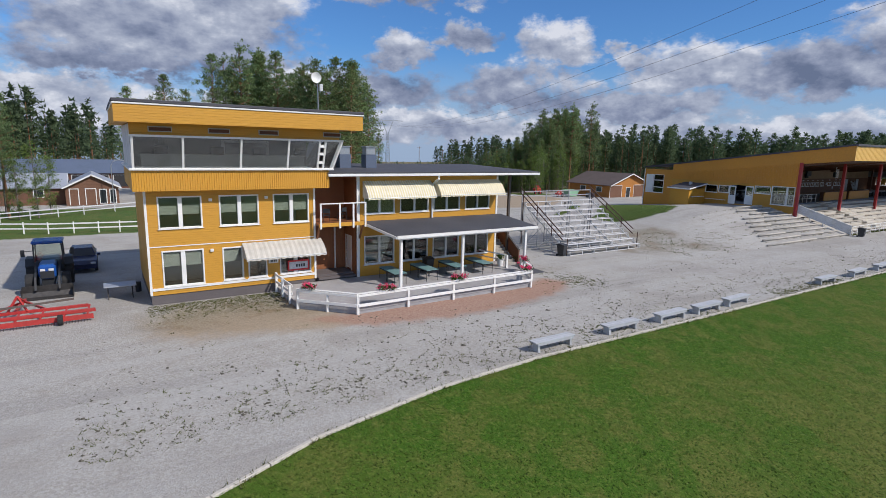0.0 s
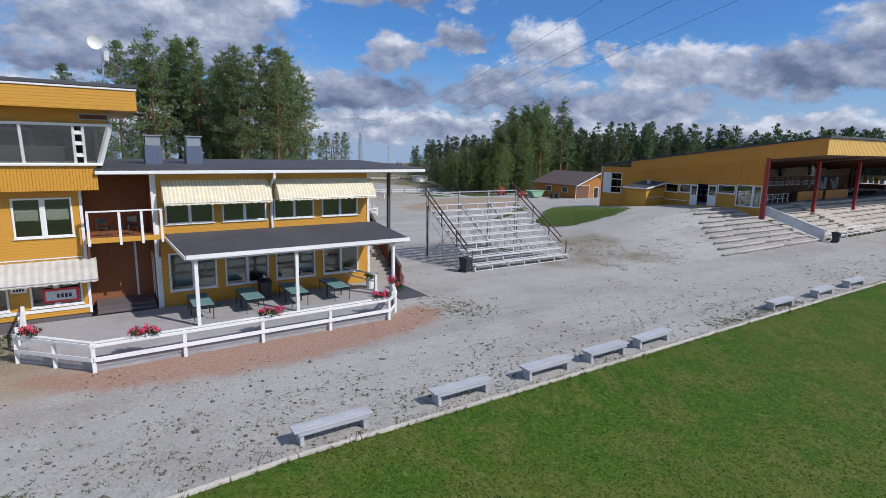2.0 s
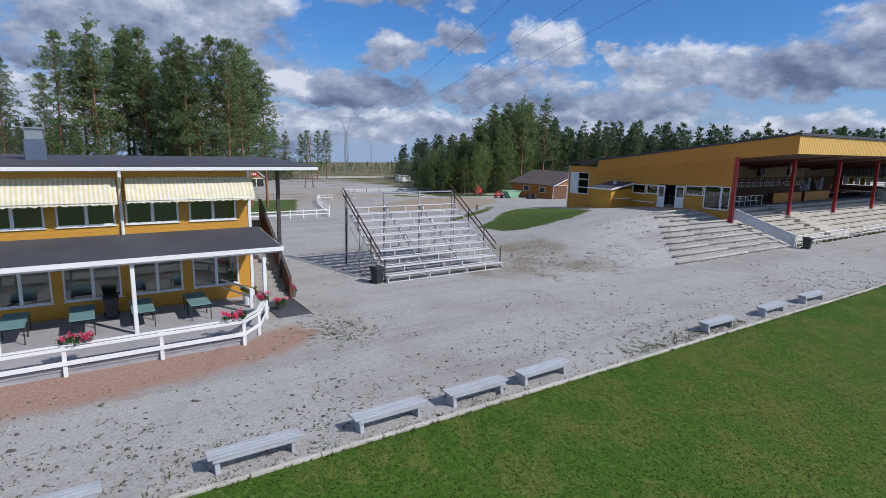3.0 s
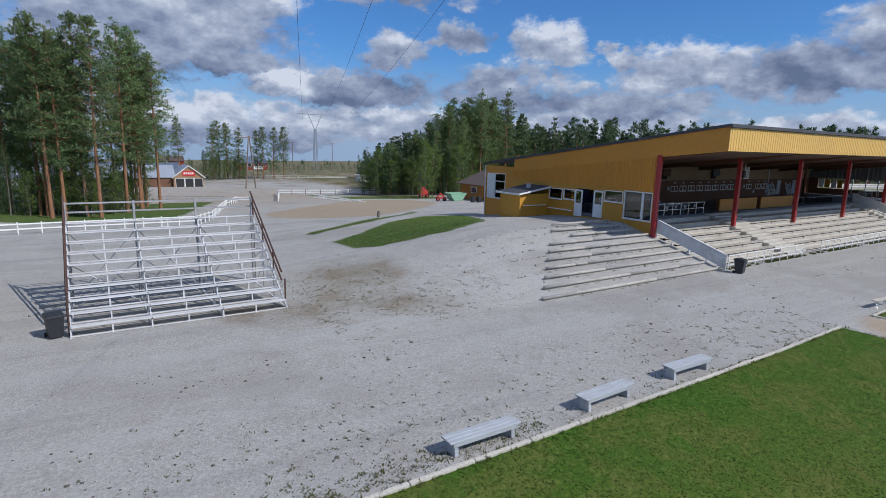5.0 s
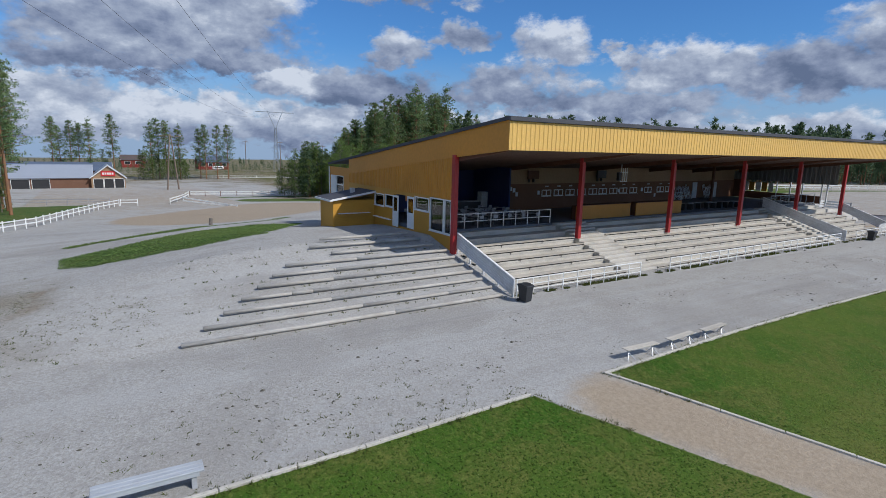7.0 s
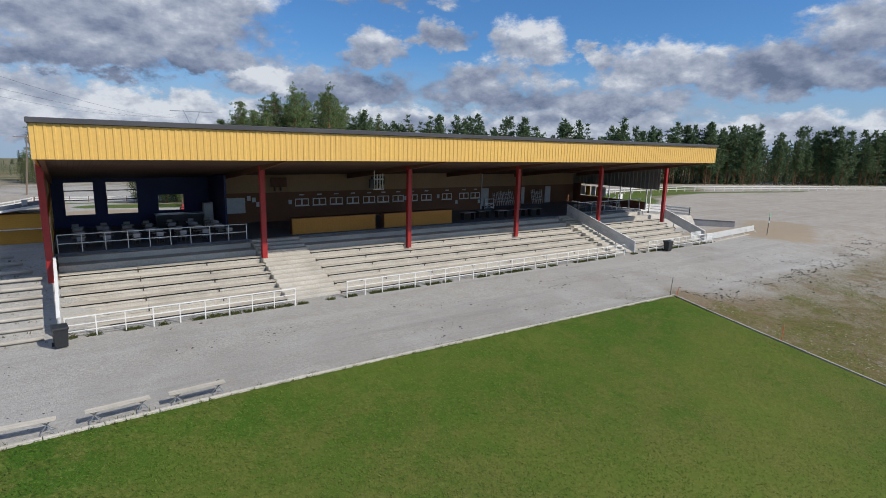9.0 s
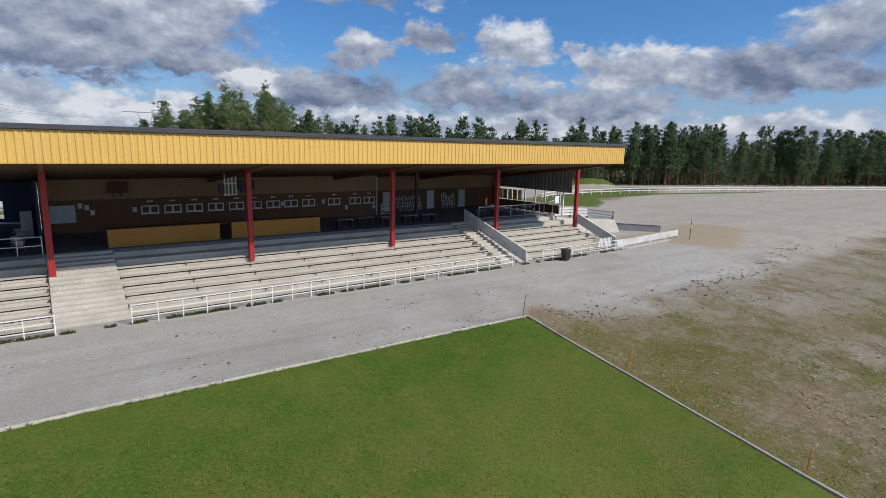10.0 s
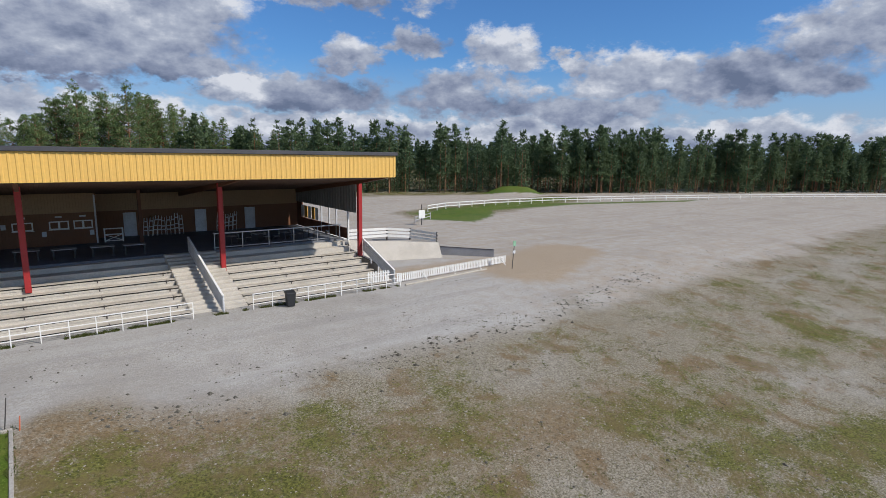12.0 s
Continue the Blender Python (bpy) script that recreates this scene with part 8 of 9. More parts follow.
for wx in (-19.6, -14.75):
    wheel(ha, (wx, hy - 0.5, 0.26), 0.27, 0.2, M_HARROW)
tt = thing("work_table", (-12.0, 27.5, 0), "pale board on a trestle beside the tower wall", "table")
part("top", Geo().box(-12.9, -11.3, 27.1, 28.2, 0.72, 0.78, bevel=0.01), M_METALROOF, tt)
for sx in (-12.7, -11.5):
    part("leg", Geo().beam((sx, 27.2, 0), (sx, 28.1, 0.72), 0.06, 0.06).beam((sx, 28.1, 0), (sx, 27.2, 0.72), 0.06, 0.06), M_DARKSTEEL, tt)
solid("gas_bottle", Geo().rod((-11.15, 28.6, 0), (-11.15, 28.6, 0.6), 0.16, n=12), M_BLACK, "dark gas bottle beside the tower wall", "bottle")

# ---- houses round the yard ----
def house(name, x0, x1, y0, y1, eave, ridge, along, wall_mat, roof_mat, label, openings=(), over=0.35, category="house"):
    """A gabled house. along: the axis of the ridge. openings: (side, u0, u1, z0, z1, kind)."""
    ob = thing(name, ((x0 + x1) / 2, (y0 + y1) / 2, 0), label, category)
    part("wall", Geo().box(x0, x1, y0, y1, -0.1, eave), wall_mat, ob)
    mx, my = (x0 + x1) / 2, (y0 + y1) / 2
    if along == "y":
        part("gable", Geo().prism([(x0, eave), (x1, eave), (mx, ridge)], y0, y1, "y"), wall_mat, ob)
        k = (ridge - eave) / (mx - x0)
        for s in (-1, 1):
            xe = mx + s * (mx - x0 + over)
            ze = eave - k * over
            part("roof", Geo().slab([(mx, y0 - over, ridge + 0.12), (xe, y0 - over, ze + 0.12), (xe, y1 + over, ze + 0.12), (mx, y1 + over, ridge + 0.12)][:: -s], 0.1), roof_mat, ob)
            part("bargeboard", Geo().beam((mx, y0 - over - 0.03, ridge + 0.02), (xe, y0 - over - 0.03, ze + 0.02), 0.04, 0.2), M_WHITE, ob)
    else:
        part("gable", Geo().prism([(y0, eave), (y1, eave), (my, ridge)], x0, x1, "x"), wall_mat, ob)
        k = (ridge - eave) / (my - y0)
        for s in (-1, 1):
            ye = my + s * (my - y0 + over)
            ze = eave - k * over
            part("roof", Geo().slab([(x0 - over, my, ridge + 0.12), (x1 + over, my, ridge + 0.12), (x1 + over, ye, ze + 0.12), (x0 - over, ye, ze + 0.12)][:: s], 0.1), roof_mat, ob)
            for xe in (x0 - over - 0.03, x1 + over + 0.03):
                part("bargeboard", Geo().beam((xe, my, ridge + 0.02), (xe, ye, ze + 0.02), 0.04, 0.2), M_WHITE, ob)
    for side, u0, u1, z0, z1, kind in openings:
        axis, at, out = {"s": ("x", y0, -1), "n": ("x", y1, 1), "w": ("y", x0, -1), "e": ("y", x1, 1)}[side]
        put = (lambda g, a, b, c, d, e, f: g.box(a, b, at + out * c, at + out * d, e, f)) if axis == "x" else (lambda g, a, b, c, d, e, f: g.box(at + out * c, at + out * d, a, b, e, f))
        fr = Geo()
        put(fr, u0 - 0.1, u0, 0.002, 0.05, z0, z1 + 0.1)
        put(fr, u1, u1 + 0.1, 0.002, 0.05, z0, z1 + 0.1)
        put(fr, u0, u1, 0.002, 0.05, z1, z1 + 0.1)
        if kind == "window":
            put(fr, u0, u1, 0.002, 0.05, z0 - 0.0, z0 + 0.08)
        w = part(kind, fr, M_WHITE, ob)
        gp = Geo()
        put(gp, u0, u1, 0.003, 0.02, z0, z1)
        # an open bay is a flat sheet, its inner shade painted near-black
        part("pane" if kind == "window" else "leaf", gp, {"window": M_GLASSY, "door": M_WHITE, "gate": M_BROWNHOUSE, "bay": M_BAYSHADE}[kind], w)
    return settle(ob)


def settle(ob):
    """Let a thing down on the sloping ground."""
    ob.location.z += float(ground_height(ob.location.x, ob.location.y))
    return ob


M_GLASSY = surface("far_window_glass", (0.03, 0.035, 0.04), 0.12, vary=0.1)
house("cabin", 85.0, 98.2, 75.8, 88.5, 3.1, 5.5, "y", M_CABIN, M_BROWNROOF, "ochre boarded cabin with brown felt roof", [("w", 78.3, 79.9, 1.3, 2.4, "window"), ("w", 83.2, 84.8, 1.3, 2.4, "window"), ("s", 84.9, 88.8, 0.0, 2.9, "gate"), ("s", 90.4, 91.7, 0.0, 2.4, "window"), ("s", 93.0, 96.6, 0.0, 2.9, "gate")], over=0.7)
house("brown_house", -16.5, -10.4, 80.0, 89.0, 2.5, 4.1, "y", M_BROWNHOUSE, M_METALROOF, "brown boarded house with grey metal roof and white frames", [("s", -16.0, -15.1, 0.1, 2.2, "gate"), ("s", -14.2, -13.1, 0.1, 2.2, "gate"), ("s", -12.6, -11.9, 0.2, 2.1, "window"), ("s", -11.4, -10.8, 0.2, 2.1, "window")])
house("brown_house", -30, -16.6, 82.0, 87.5, 2.4, 4.0, "x", M_BROWNHOUSE, M_METALROOF, "long brown boarded house with grey metal roof", [("s", -29, -28, 1.0, 2.0, "window"), ("s", -20, -19, 1.0, 2.0, "window")])
house("long_stable", -40, -4, 110, 118, 2.9, 5.0, "x", M_DARKWOOD, M_BLUEROOF, "long dark stable with slate blue roof and open bays", [("s", -39 + i * 3.2, -36.6 + i * 3.2, 0.3, 2.4, "bay") for i in range(11)], category="stable")
house("stable", 4, 39.7, 148, 156, 3.15, 5.8, "x", M_BROWNHOUSE, M_METALROOF, "long open-fronted stable with pale metal roof", [("s", 13.6 + i * 3.7, 16.8 + i * 3.7, 0.25, 2.7, "bay") for i in range(5)], category="stable")
gb = house("stable_porch", 39.6, 46.5, 147, 156, 3.15, 5.9, "y", M_TANWALL, M_METALROOF, "gabled end of the stable with three open arches", [("s", 40.1 + i * 2.12, 41.95 + i * 2.12, 0.1, 2.75, "bay") for i in range(3)], category="stable")
sg = thing("stable_sign", (43.05, 146.9, 3.4), "red sign with pale bars on the stable gable", "sign")
part("board", Geo().box(41.6, 44.5, 146.85, 146.93, 3.35, 4.55), M_SIGNRED, sg)
for k in range(5):
    part("bar", Geo().box(41.9 + k * 0.48, 42.23 + k * 0.48, 146.82, 146.85, 3.7, 4.2), M_WHITE, sg)
settle(sg)
house("stable", 2, 44.6, 176, 186, 3.2, 5.2, "x", M_DARKWOOD, M_BLUEROOF, "long dark stable with slate blue roof", category="stable")
house("red_house", 79.6, 92.3, 257, 266, 3.3, 5.8, "x", M_HOUSERED, M_BLUEROOF, "far red boarded house with white windows", [("s", 80.8 + i * 3.0, 82.4 + i * 3.0, 1.4, 2.8, "window") for i in range(4)])
house("red_house", 51.6, 61.6, 290, 298, 3.6, 5.8, "x", M_HOUSERED, M_BROWNROOF, "far red boarded house with white windows", [("s", 53 + i * 4.4, 55.2 + i * 4.4, 1.6, 2.9, "window") for i in range(2)])
vc = thing("white_van", (86, 249, 0), "white parked van before the red house", "van")
part("body", Geo().box(84, 88.4, 248, 250, 0.4, 1.6, bevel=0.2), M_WHITE, vc)
part("windows", Geo().box(84.6, 87.8, 247.98, 248.0, 1.0, 1.4), M_BLACK, vc)
for wx in (84.9, 87.5):
    wheel(vc, (wx, 248.1, 0.35), 0.35, 0.2, M_STEEL, "y")
settle(vc)
sk = thing("skip", (80.1, 83.1, 0), "pale green open skip beside the cabin", "skip")
part("body", Geo().prism([(79.2, 0.15), (81.1, 0.15), (82.0, 1.5), (78.3, 1.5)], 82.2, 84.0, "y"), M_GREENSKIP, sk)
for ry in (82.1, 83.95):
    part("rim", Geo().box(78.2, 82.1, ry, ry + 0.15, 1.45, 1.58), M_GREENSKIP, sk)
settle(sk)
rm = thing("red_implement", (77.3, 84.0, 0), "red farm implement parked by the wood", "implement")
part("frame", Geo().box(76.3, 78.2, 83.7, 84.4, 0.5, 0.8, bevel=0.03).beam((76.5, 84.0, 0.7), (77.3, 84.0, 1.5), 0.2, 0.2).beam((78.1, 84.0, 0.7), (77.3, 84.0, 1.5), 0.2, 0.2), M_HARROW, rm)
for wx in (76.5, 78.0):
    wheel(rm, (wx, 83.7, 0.4), 0.4, 0.25, M_HARROW, "y")
settle(rm)
rm = thing("red_implement", (79.4, 94.0, 0), "red farm implement parked by the wood", "implement")
part("frame", Geo().box(78.4, 80.5, 93.6, 94.5, 0.5, 1.5, bevel=0.1), M_HARROW, rm)
part("hopper", Geo().prism([(78.8, 1.5), (80.1, 1.5), (79.8, 2.2), (79.1, 2.2)], 93.7, 94.4, "y"), M_HARROW, rm)
for wx in (78.7, 80.2):
    wheel(rm, (wx, 93.6, 0.4), 0.4, 0.25, M_HARROW, "y")
settle(rm)
for bx, by in ((80.9, 78.6), (81.9, 78.1)):
    settle(solid("wheelie_bin", Geo().box(bx - 0.35, bx + 0.35, by - 0.35, by + 0.35, 0.02, 1.05, bevel=0.05), M_BLACK, "black wheeled bin beside the cabin wall", "bin", base=(bx, by, 0)))

# ---- poles and power line ----
ap = thing("line_pole", (55.8, 138.0, 0), "weathered wooden double pole with crossarm", "pole")
part("pole", Geo().rod((54.5, 137.6, -0.3), (55.7, 138, 13.2), 0.19, 0.13, 8), M_POLE, ap)
part("pole", Geo().rod((57.1, 138.2, -0.3), (55.9, 138.1, 13.2), 0.19, 0.13, 8), M_POLE, ap)
part("crossarm", Geo().beam((53.3, 138, 12.8), (58.3, 138, 12.8), 0.16, 0.16), M_POLE, ap)
for dx in (-2.1, 0, 2.1):
    part("insulator", Geo().rod((55.8 + dx, 138, 12.88), (55.8 + dx, 138, 13.2), 0.08, 0.05, 6), M_WHITE, ap)
settle(ap)
lp = thing("street_lamp", (-11.1, 78.0, 0), "curved steel street lamp by the houses", "lamp")
part("pole", Geo().tube([(-11.1, 78, 0), (-11.1, 78, 5.4), (-10.8, 78, 6.0), (-10.2, 78, 6.2), (-9.6, 78, 6.1)], 0.06, 6), M_STEEL, lp)
part("head", Geo().box(-9.7, -9.1, 77.9, 78.1, 6.0, 6.12, bevel=0.02), M_STEEL, lp)
for px, py, ph in ((88, 205, 9), (92, 175, 9), (112, 190, 8)):
    ob = thing("line_pole", (px, py, 0), "far wooden power pole", "pole")
    part("pole", Geo().rod((px, py, 0), (px, py, ph), 0.14, 0.1, 6), M_POLE, ob)
    part("crossarm", Geo().beam((px - 0.9, py, ph - 0.4), (px + 0.9, py, ph - 0.4), 0.1, 0.1), M_POLE, ob)
py0 = (106.5, 231.0)
pl = thing("pylon", (*py0, 0), "steel lattice power pylon with a forked head", "pylon")
g = Geo()
for s in (-1, 1):
    for t in (-1, 1):
        g.beam((py0[0] + s * 1.0, py0[1] + t * 0.9, -4.5), (py0[0] + s * 0.4, py0[1] + t * 0.4, 15), 0.12, 0.12)
    for k in range(6):
        z0, z1 = k * 2.5, (k + 1) * 2.5
        w0, w1 = 0.86 - 0.46 * z0 / 15, 0.86 - 0.46 * z1 / 15
        d0, d1 = 0.78 - 0.38 * z0 / 15, 0.78 - 0.38 * z1 / 15
        g.beam((py0[0] - w0, py0[1] + s * d0, z0), (py0[0] + w1, py0[1] + s * d1, z1), 0.09, 0.09)
        g.beam((py0[0] + w0, py0[1] + s * d0, z0), (py0[0] - w1, py0[1] + s * d1, z1), 0.09, 0.09)
part("tower", g, M_STEEL, pl)
part("fork", Geo().beam((py0[0] - 0.4, py0[1], 15), (py0[0] - 3.2, py0[1], 21.5), 0.22, 0.22).beam((py0[0] + 0.4, py0[1], 15), (py0[0] + 3.2, py0[1], 21.5), 0.22, 0.22), M_STEEL, pl)
part("crossarm", Geo().beam((py0[0] - 8, py0[1], 21), (py0[0] + 8, py0[1], 21), 0.25, 0.35), M_STEEL, pl)
for k, (x20, slope) in enumerate(((29.0, 0.342), (34.3, 0.342), (39.4, 0.344))):
    pts = []
    for i in range(36):
        y = -110 + i * (231 + 110) / 35
        pts.append((x20 + (y - 20) * slope, y, 15.0 + 0.000413 * (y - 120) ** 2))
    solid("power_cable", Geo().tube(pts, 0.015, 4), M_DARKSTEEL, "thin dark overhead power cable", "cable", base=pts[-1], group="overhead cables")

# ---- kerbs along the lawns ----
kerb = tagged(new("lawn_kerb"), "pale concrete kerb along the lawn", "kerb", kind="structure")
ORIGIN[kerb.name] = (0, 0, 0)
random.seed(31)
lines = [[(x, y) for x, y in zip(LAWN_EDGE_X, LAWN_EDGE_Y) if -31 < x < 53], [(73.9, -20.8), (56.28, 9.05)], [(x, y) for x, y in zip(LAWN_EDGE_X, LAWN_EDGE_Y) if x > 55], [(94.15, 8.75), (94.15, -22)]]
for ln in lines:
    for p, q in zip(ln, ln[1:]):
        n = max(1, round(math.dist(p, q) / 2.0))
        for i in range(n):
            a = Vector((p[0] + (q[0] - p[0]) * i / n, p[1] + (q[1] - p[1]) * i / n, 0))
            b = Vector((p[0] + (q[0] - p[0]) * (i + 1) / n, p[1] + (q[1] - p[1]) * (i + 1) / n, 0))
            d = (b - a).normalized() * 0.012
            a.z = float(ground_height(a.x, a.y)) + random.uniform(-0.012, 0.008)
            b.z = float(ground_height(b.x, b.y)) + random.uniform(-0.012, 0.008)
            part("kerbstone", Geo().beam(a + d + Vector((0, 0, 0.02)), b - d + Vector((0, 0, 0.02)), 0.13, 0.12, bevel=0.015), M_CONCRETE if ln is lines[3] else M_TREAD, kerb)


# ---- grass, weeds and loose stones ----
def blades(points, high, width, per, seed, lean=0.5):
    """Upright grass blades round each point."""
    r = np.random.default_rng(seed)
    n = len(points) * per
    c = np.repeat(points, per, 0) + np.c_[r.normal(0, width * 2.2, (n, 2)), np.zeros(n)]
    a = r.uniform(0, 2 * np.pi, n)
    w = width * r.uniform(0.5, 1.2, n)
    h = np.repeat(high, per) * r.uniform(0.5, 1.25, n)
    side = np.c_[np.cos(a) * w, np.sin(a) * w, np.zeros(n)]
    top = np.c_[r.normal(0, lean, n) * h, r.normal(0, lean, n) * h, h]
    return np.stack([c - side, c + side, c + top], 1).reshape(-1, 3)


def on_ground(x, y, dz=0.0):
    return np.c_[x, y, ground_height(x, y) + dz]


r = np.random.default_rng(55)


def scatter(n, x0, x1, y0, y1, keep):
    x, y = r.uniform(x0, x1, n), r.uniform(y0, y1, n)
    k = keep(ground_fields(x, y), x, y)
    return x[k], y[k]


def sward(points, size, seed):
    """Small flat clover and grass leaves that lie in the turf."""
    r = np.random.default_rng(seed)
    n = len(points)
    a = r.uniform(0, 2 * np.pi, n)
    w = size * r.uniform(0.5, 1.3, n)
    tip = r.normal(0, 0.2, n)
    d = np.c_[np.cos(a), np.sin(a), tip] * w[:, None]
    e = np.c_[-np.sin(a), np.cos(a), r.normal(0, 0.15, n)] * (0.42 * w)[:, None]
    c = points + np.c_[np.zeros((n, 2)), np.abs(d[:, 2]) * 0.6 + r.uniform(0.0, 0.03, n)]
    return np.stack([c - e - d * 0.3, c + e - d * 0.3, c + d], 1).reshape(-1, 3)


# lawn: denser where the path passes close
x, y = scatter(190000, -14, 95, -6, 10.2, lambda f, x, y: f["lawn"] > 0.03)
k = x > 60
tagged(new("dry_lawn_grass", leaf_mesh("dry_lawn_grass", sward(on_ground(x[k], y[k]), 0.05, 7), M_DRYGRASS)), "short mown grass, yellower in the dry", "grass", kind="stuff")
x, y = x[~k], y[~k]
tagged(new("lawn_grass", leaf_mesh("lawn_grass", sward(on_ground(x, y), 0.055, 1), M_GRASS)), "short mown grass with clover", "grass", kind="stuff")
x, y = scatter(60000, 37, 59, 30, 52, lambda f, x, y: (f["grass"] > -0.1) & (x < 58))
tagged(new("isle_grass", leaf_mesh("isle_grass", sward(on_ground(x, y), 0.11, 4), M_ISLE)), "rough green grass island with white clover in the gravel", "grass", kind="stuff")
# longer grass along the kerbs and under the railings
x, y = scatter(26000, -14, 95, 6, 11, lambda f, x, y: (np.abs(f["lawn"]) < 0.16) & (r.uniform(0, 1, len(x)) < 0.8))
x2, y2 = r.uniform(60.5, 118, 7000), 19.3 + np.abs(r.normal(0, 0.2, 7000))
k = np.sin(x2 * 1.7) + np.sin(x2 * 0.63 + 2) + np.sin(x2 * 4.1) > -0.35
x3, y3 = r.uniform(43, 60, 900), 19.62 + 1.01 * r.integers(0, 10, 900) - 0.2
x, y = np.concatenate([x, x2[k], x3[::3]]), np.concatenate([y, y2[k], y3[::3]])
tagged(new("edge_grass", leaf_mesh("edge_grass", blades(on_ground(x, y, -0.01), r.uniform(0.05, 0.17, len(x)), 0.02, 5, 2), M_WEED)), "longer grass and weeds along the kerbs", "grass", kind="stuff")


# weed tufts scattered on the gravel and the rough ground
def patchy(x, y, seed, scale, cut):
    v = np.array([noise.noise((a * scale, b * scale, seed)) for a, b in zip(x, y)])
    return v > cut


x, y = r.uniform(-14, 53, 9000), 9.0 + np.abs(r.normal(0, 2.6, 9000))
k = (patchy(x, y, 3.1, 0.8, 0.12) | (r.uniform(0, 1, len(x)) < 0.3)) & (r.uniform(0, 1, len(x)) < np.interp(x, [10, 24], [0.62, 0.3])) & (ground_fields(x, y)["lawn"] < -0.1)
xa, ya = x[k], y[k]
x, y = r.uniform(90, 175, 26000), r.uniform(-35, 13, 26000)
f = ground_fields(x, y)
k = patchy(x, y, 7.7, 0.33, 0.12) & (f["wild"] > -2.5 + 2.0 * r.uniform(0, 1, len(x))) & (f["lawn"] < -0.1)
xb, yb = x[k], y[k]
x, y = r.uniform(-11, -3.8, 1500), 24.7 - np.abs(r.normal(0, 1.3, 1500))
xc, yc = x, y
x, y = r.uniform(-12, 40, 2600), r.uniform(11, 34, 2600)
k = patchy(x, y, 1.7, 0.35, 0.33) & ~((x > -4.3) & (x < 14.8) & (y > 17.2)) & ~((x > 20) & (x < 30.5) & (y > 24))
xd, yd = x[k], y[k]
x, y = np.concatenate([r.normal(14.8, 1.1, 420), r.uniform(24, 33, 500)]), np.concatenate([r.normal(18.2, 1.3, 420), 9.3 + np.abs(r.normal(0, 0.5, 500))])
xd, yd = np.concatenate([xd, x]), np.concatenate([yd, y])
x, y = r.uniform(30.5, 42, 1500), r.uniform(19.5, 30, 1500)
k = (patchy(x, y, 5.3, 0.45, -0.05) | (r.uniform(0, 1, len(x)) < 0.2)) & (y < 31 - 0.55 * (x - 31))
xd, yd = np.concatenate([xd, x[k]]), np.concatenate([yd, y[k]])
x, y = np.concatenate([xa, xb, xc, xd]), np.concatenate([ya, yb, yc, yd])
k = ~((x > -10.8) & (x < 12.8) & (y > 24.85))
x, y = x[k], y[k]
tagged(new("gravel_weeds", leaf_mesh("gravel_weeds", blades(on_ground(x, y, -0.01), r.uniform(0.02, 0.085, len(x)), 0.022, 6, 3, 0.9), M_WEED)), "sparse weeds and dry tufts on the gravel", "weeds", kind="stuff")


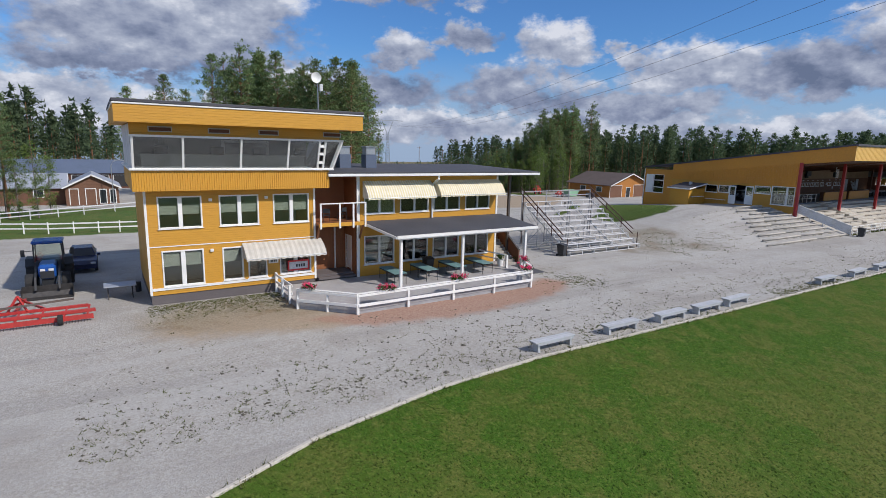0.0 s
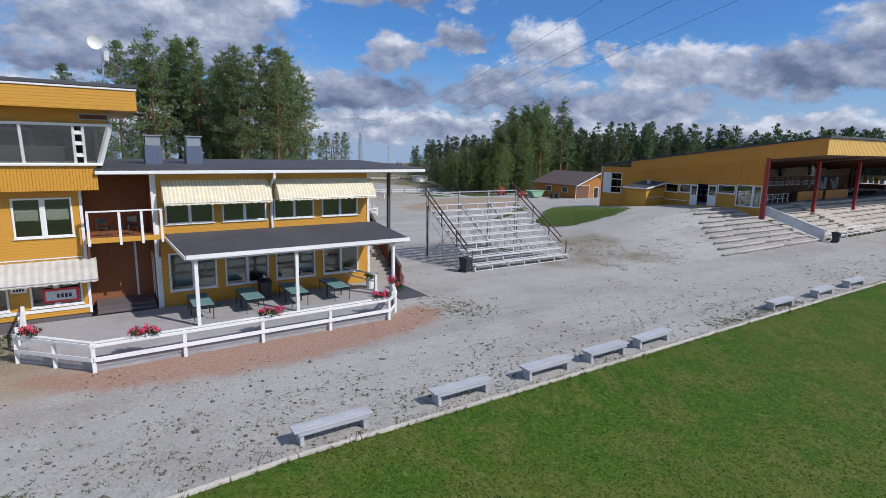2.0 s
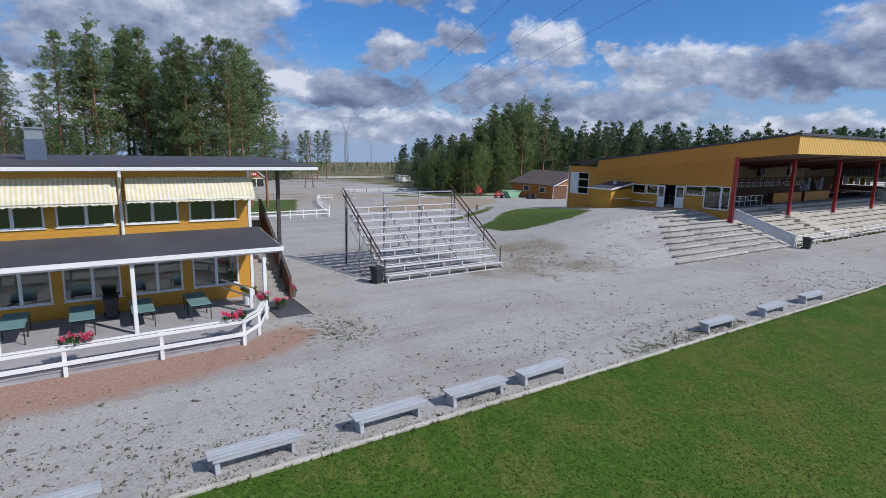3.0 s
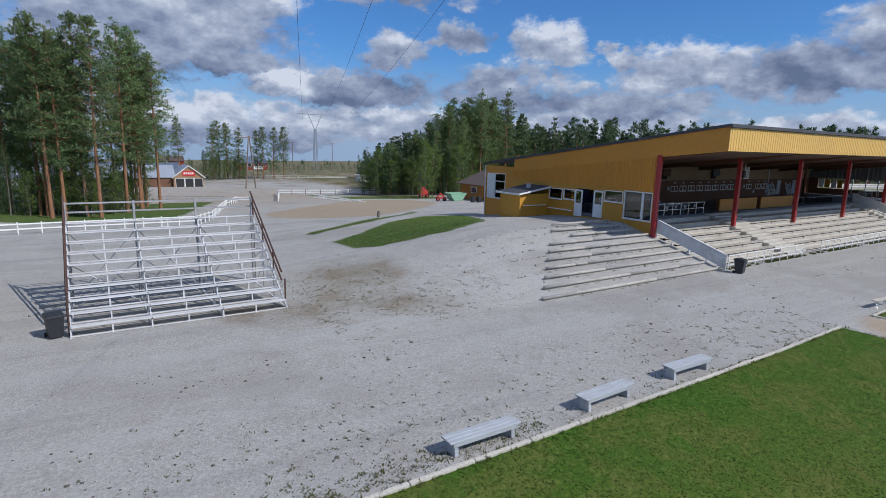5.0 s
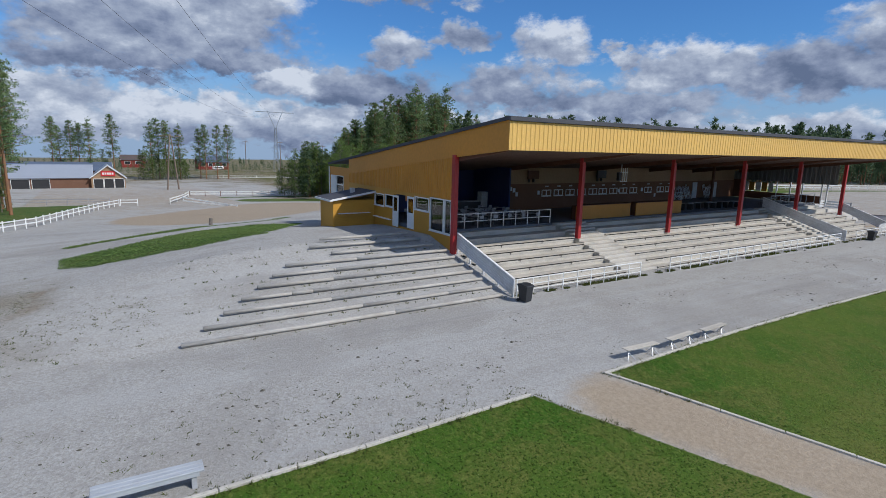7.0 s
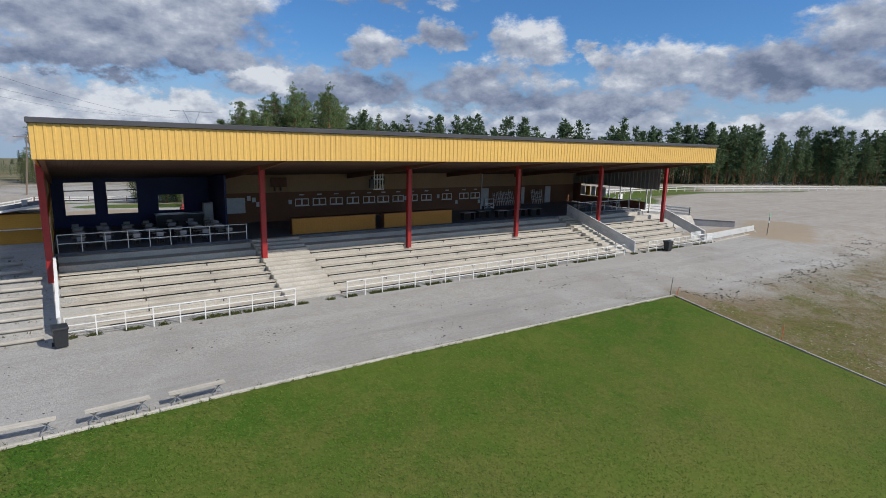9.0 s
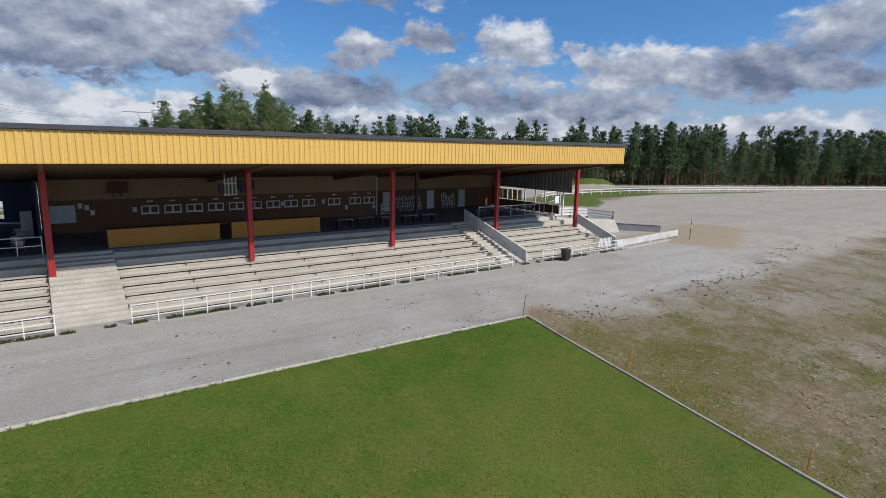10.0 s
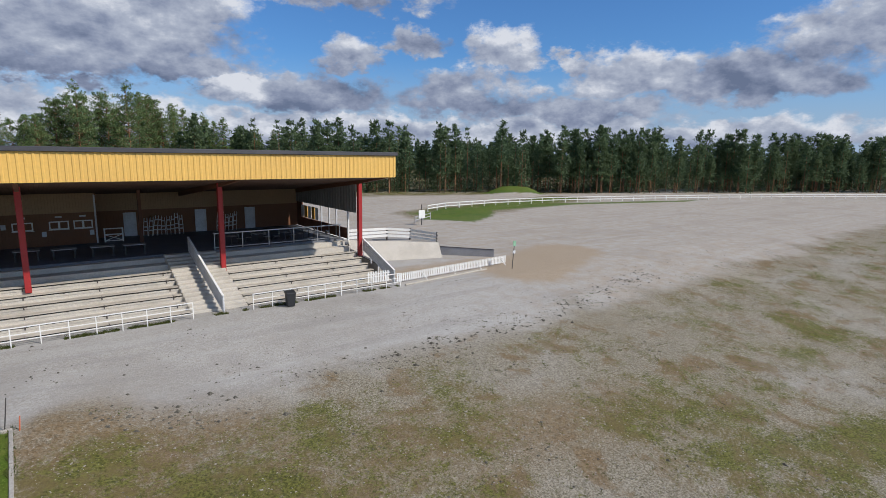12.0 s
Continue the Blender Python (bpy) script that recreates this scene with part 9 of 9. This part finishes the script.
def stones(x, y, size, seed):
    """Small angular clods: squashed octahedra."""
    q = np.random.default_rng(seed)
    n = len(x)
    base = np.array([(1, 0, 0), (-1, 0, 0), (0, 1, 0), (0, -1, 0), (0, 0, 1), (0, 0, -0.6)], float)
    faces = np.array([(0, 2, 4), (2, 1, 4), (1, 3, 4), (3, 0, 4), (2, 0, 5), (1, 2, 5), (3, 1, 5), (0, 3, 5)])
    v = base[None] * (size[:, None, None] * q.uniform(0.5, 1.3, (n, 6, 1))) * (1, 1, 0.55)
    a = q.uniform(0, 6.28, n)
    c, s = np.cos(a)[:, None], np.sin(a)[:, None]
    vx, vy = v[..., 0] * c - v[..., 1] * s, v[..., 0] * s + v[..., 1] * c
    v = np.stack([vx, vy, v[..., 2]], -1) + on_ground(x, y, 0.01)[:, None, :]
    return v[:, faces].reshape(-1, 3)


x, y = r.uniform(-14, 53, 7000), 9.2 + np.abs(r.normal(0, 3.0, 7000))
k = (patchy(x, y, 3.1, 0.5, 0.05) | (r.uniform(0, 1, len(x)) < 0.35)) & (r.uniform(0, 1, len(x)) < np.interp(x, [8, 22], [0.7, 0.12])) & (ground_fields(x, y)["lawn"] < -0.15)
x2, y2 = r.uniform(90, 170, 9000), r.uniform(-30, 15, 9000)
k2 = patchy(x2, y2, 7.7, 0.33, 0.02) & (ground_fields(x2, y2)["lawn"] < -0.2)
x3, y3 = r.uniform(-14, 125, 5000), r.uniform(10, 19, 5000)
k3 = patchy(x3, y3, 9.2, 0.3, 0.2)
CLOD_X, CLOD_Y = [95, 99.6, 102.5, 109.6, 120, 133.6, 145], [8.6, 8.4, 7.6, 8.2, 8.2, 11, 12]
x4 = r.uniform(95, 145, 900)
y4 = np.interp(x4, CLOD_X, CLOD_Y) + r.normal(0, 0.9, 900)
k4 = patchy(x4, y4, 4.4, 0.5, -0.1)
x, y = np.concatenate([x[k], x2[k2], x3[k3], x4[k4]]), np.concatenate([y[k], y2[k2], y3[k3], y4[k4]])
size = r.gamma(2.2, 0.013, len(x)) + 0.01
size[-int(k4.sum()):] = r.gamma(2.0, 0.026, int(k4.sum())) + 0.02
tagged(new("gravel_clods", leaf_mesh("gravel_clods", stones(x, y, size, 9), M_CLOD)), "dark clods and stones strewn over the gravel", "stones", kind="stuff")
# pale chips on the rough ground
x, y = r.uniform(94.5, 150, 26000), r.uniform(-22, 9, 26000)
f = ground_fields(x, y)
k = (f["wild"] > -1.0) & (f["lawn"] < -0.1) & (r.uniform(0, 1, len(x)) < np.interp(x, [94, 125, 150], [1.0, 0.7, 0.25])) & ~patchy(x, y, 2.2, 0.25, 0.22)
x, y = x[k], y[k]
tagged(new("stone_chips", leaf_mesh("stone_chips", stones(x, y, r.gamma(2.2, 0.0085, len(x)) + 0.009, 12), M_CHIP)), "pale stone chips on the rough ground", "stones", kind="stuff")
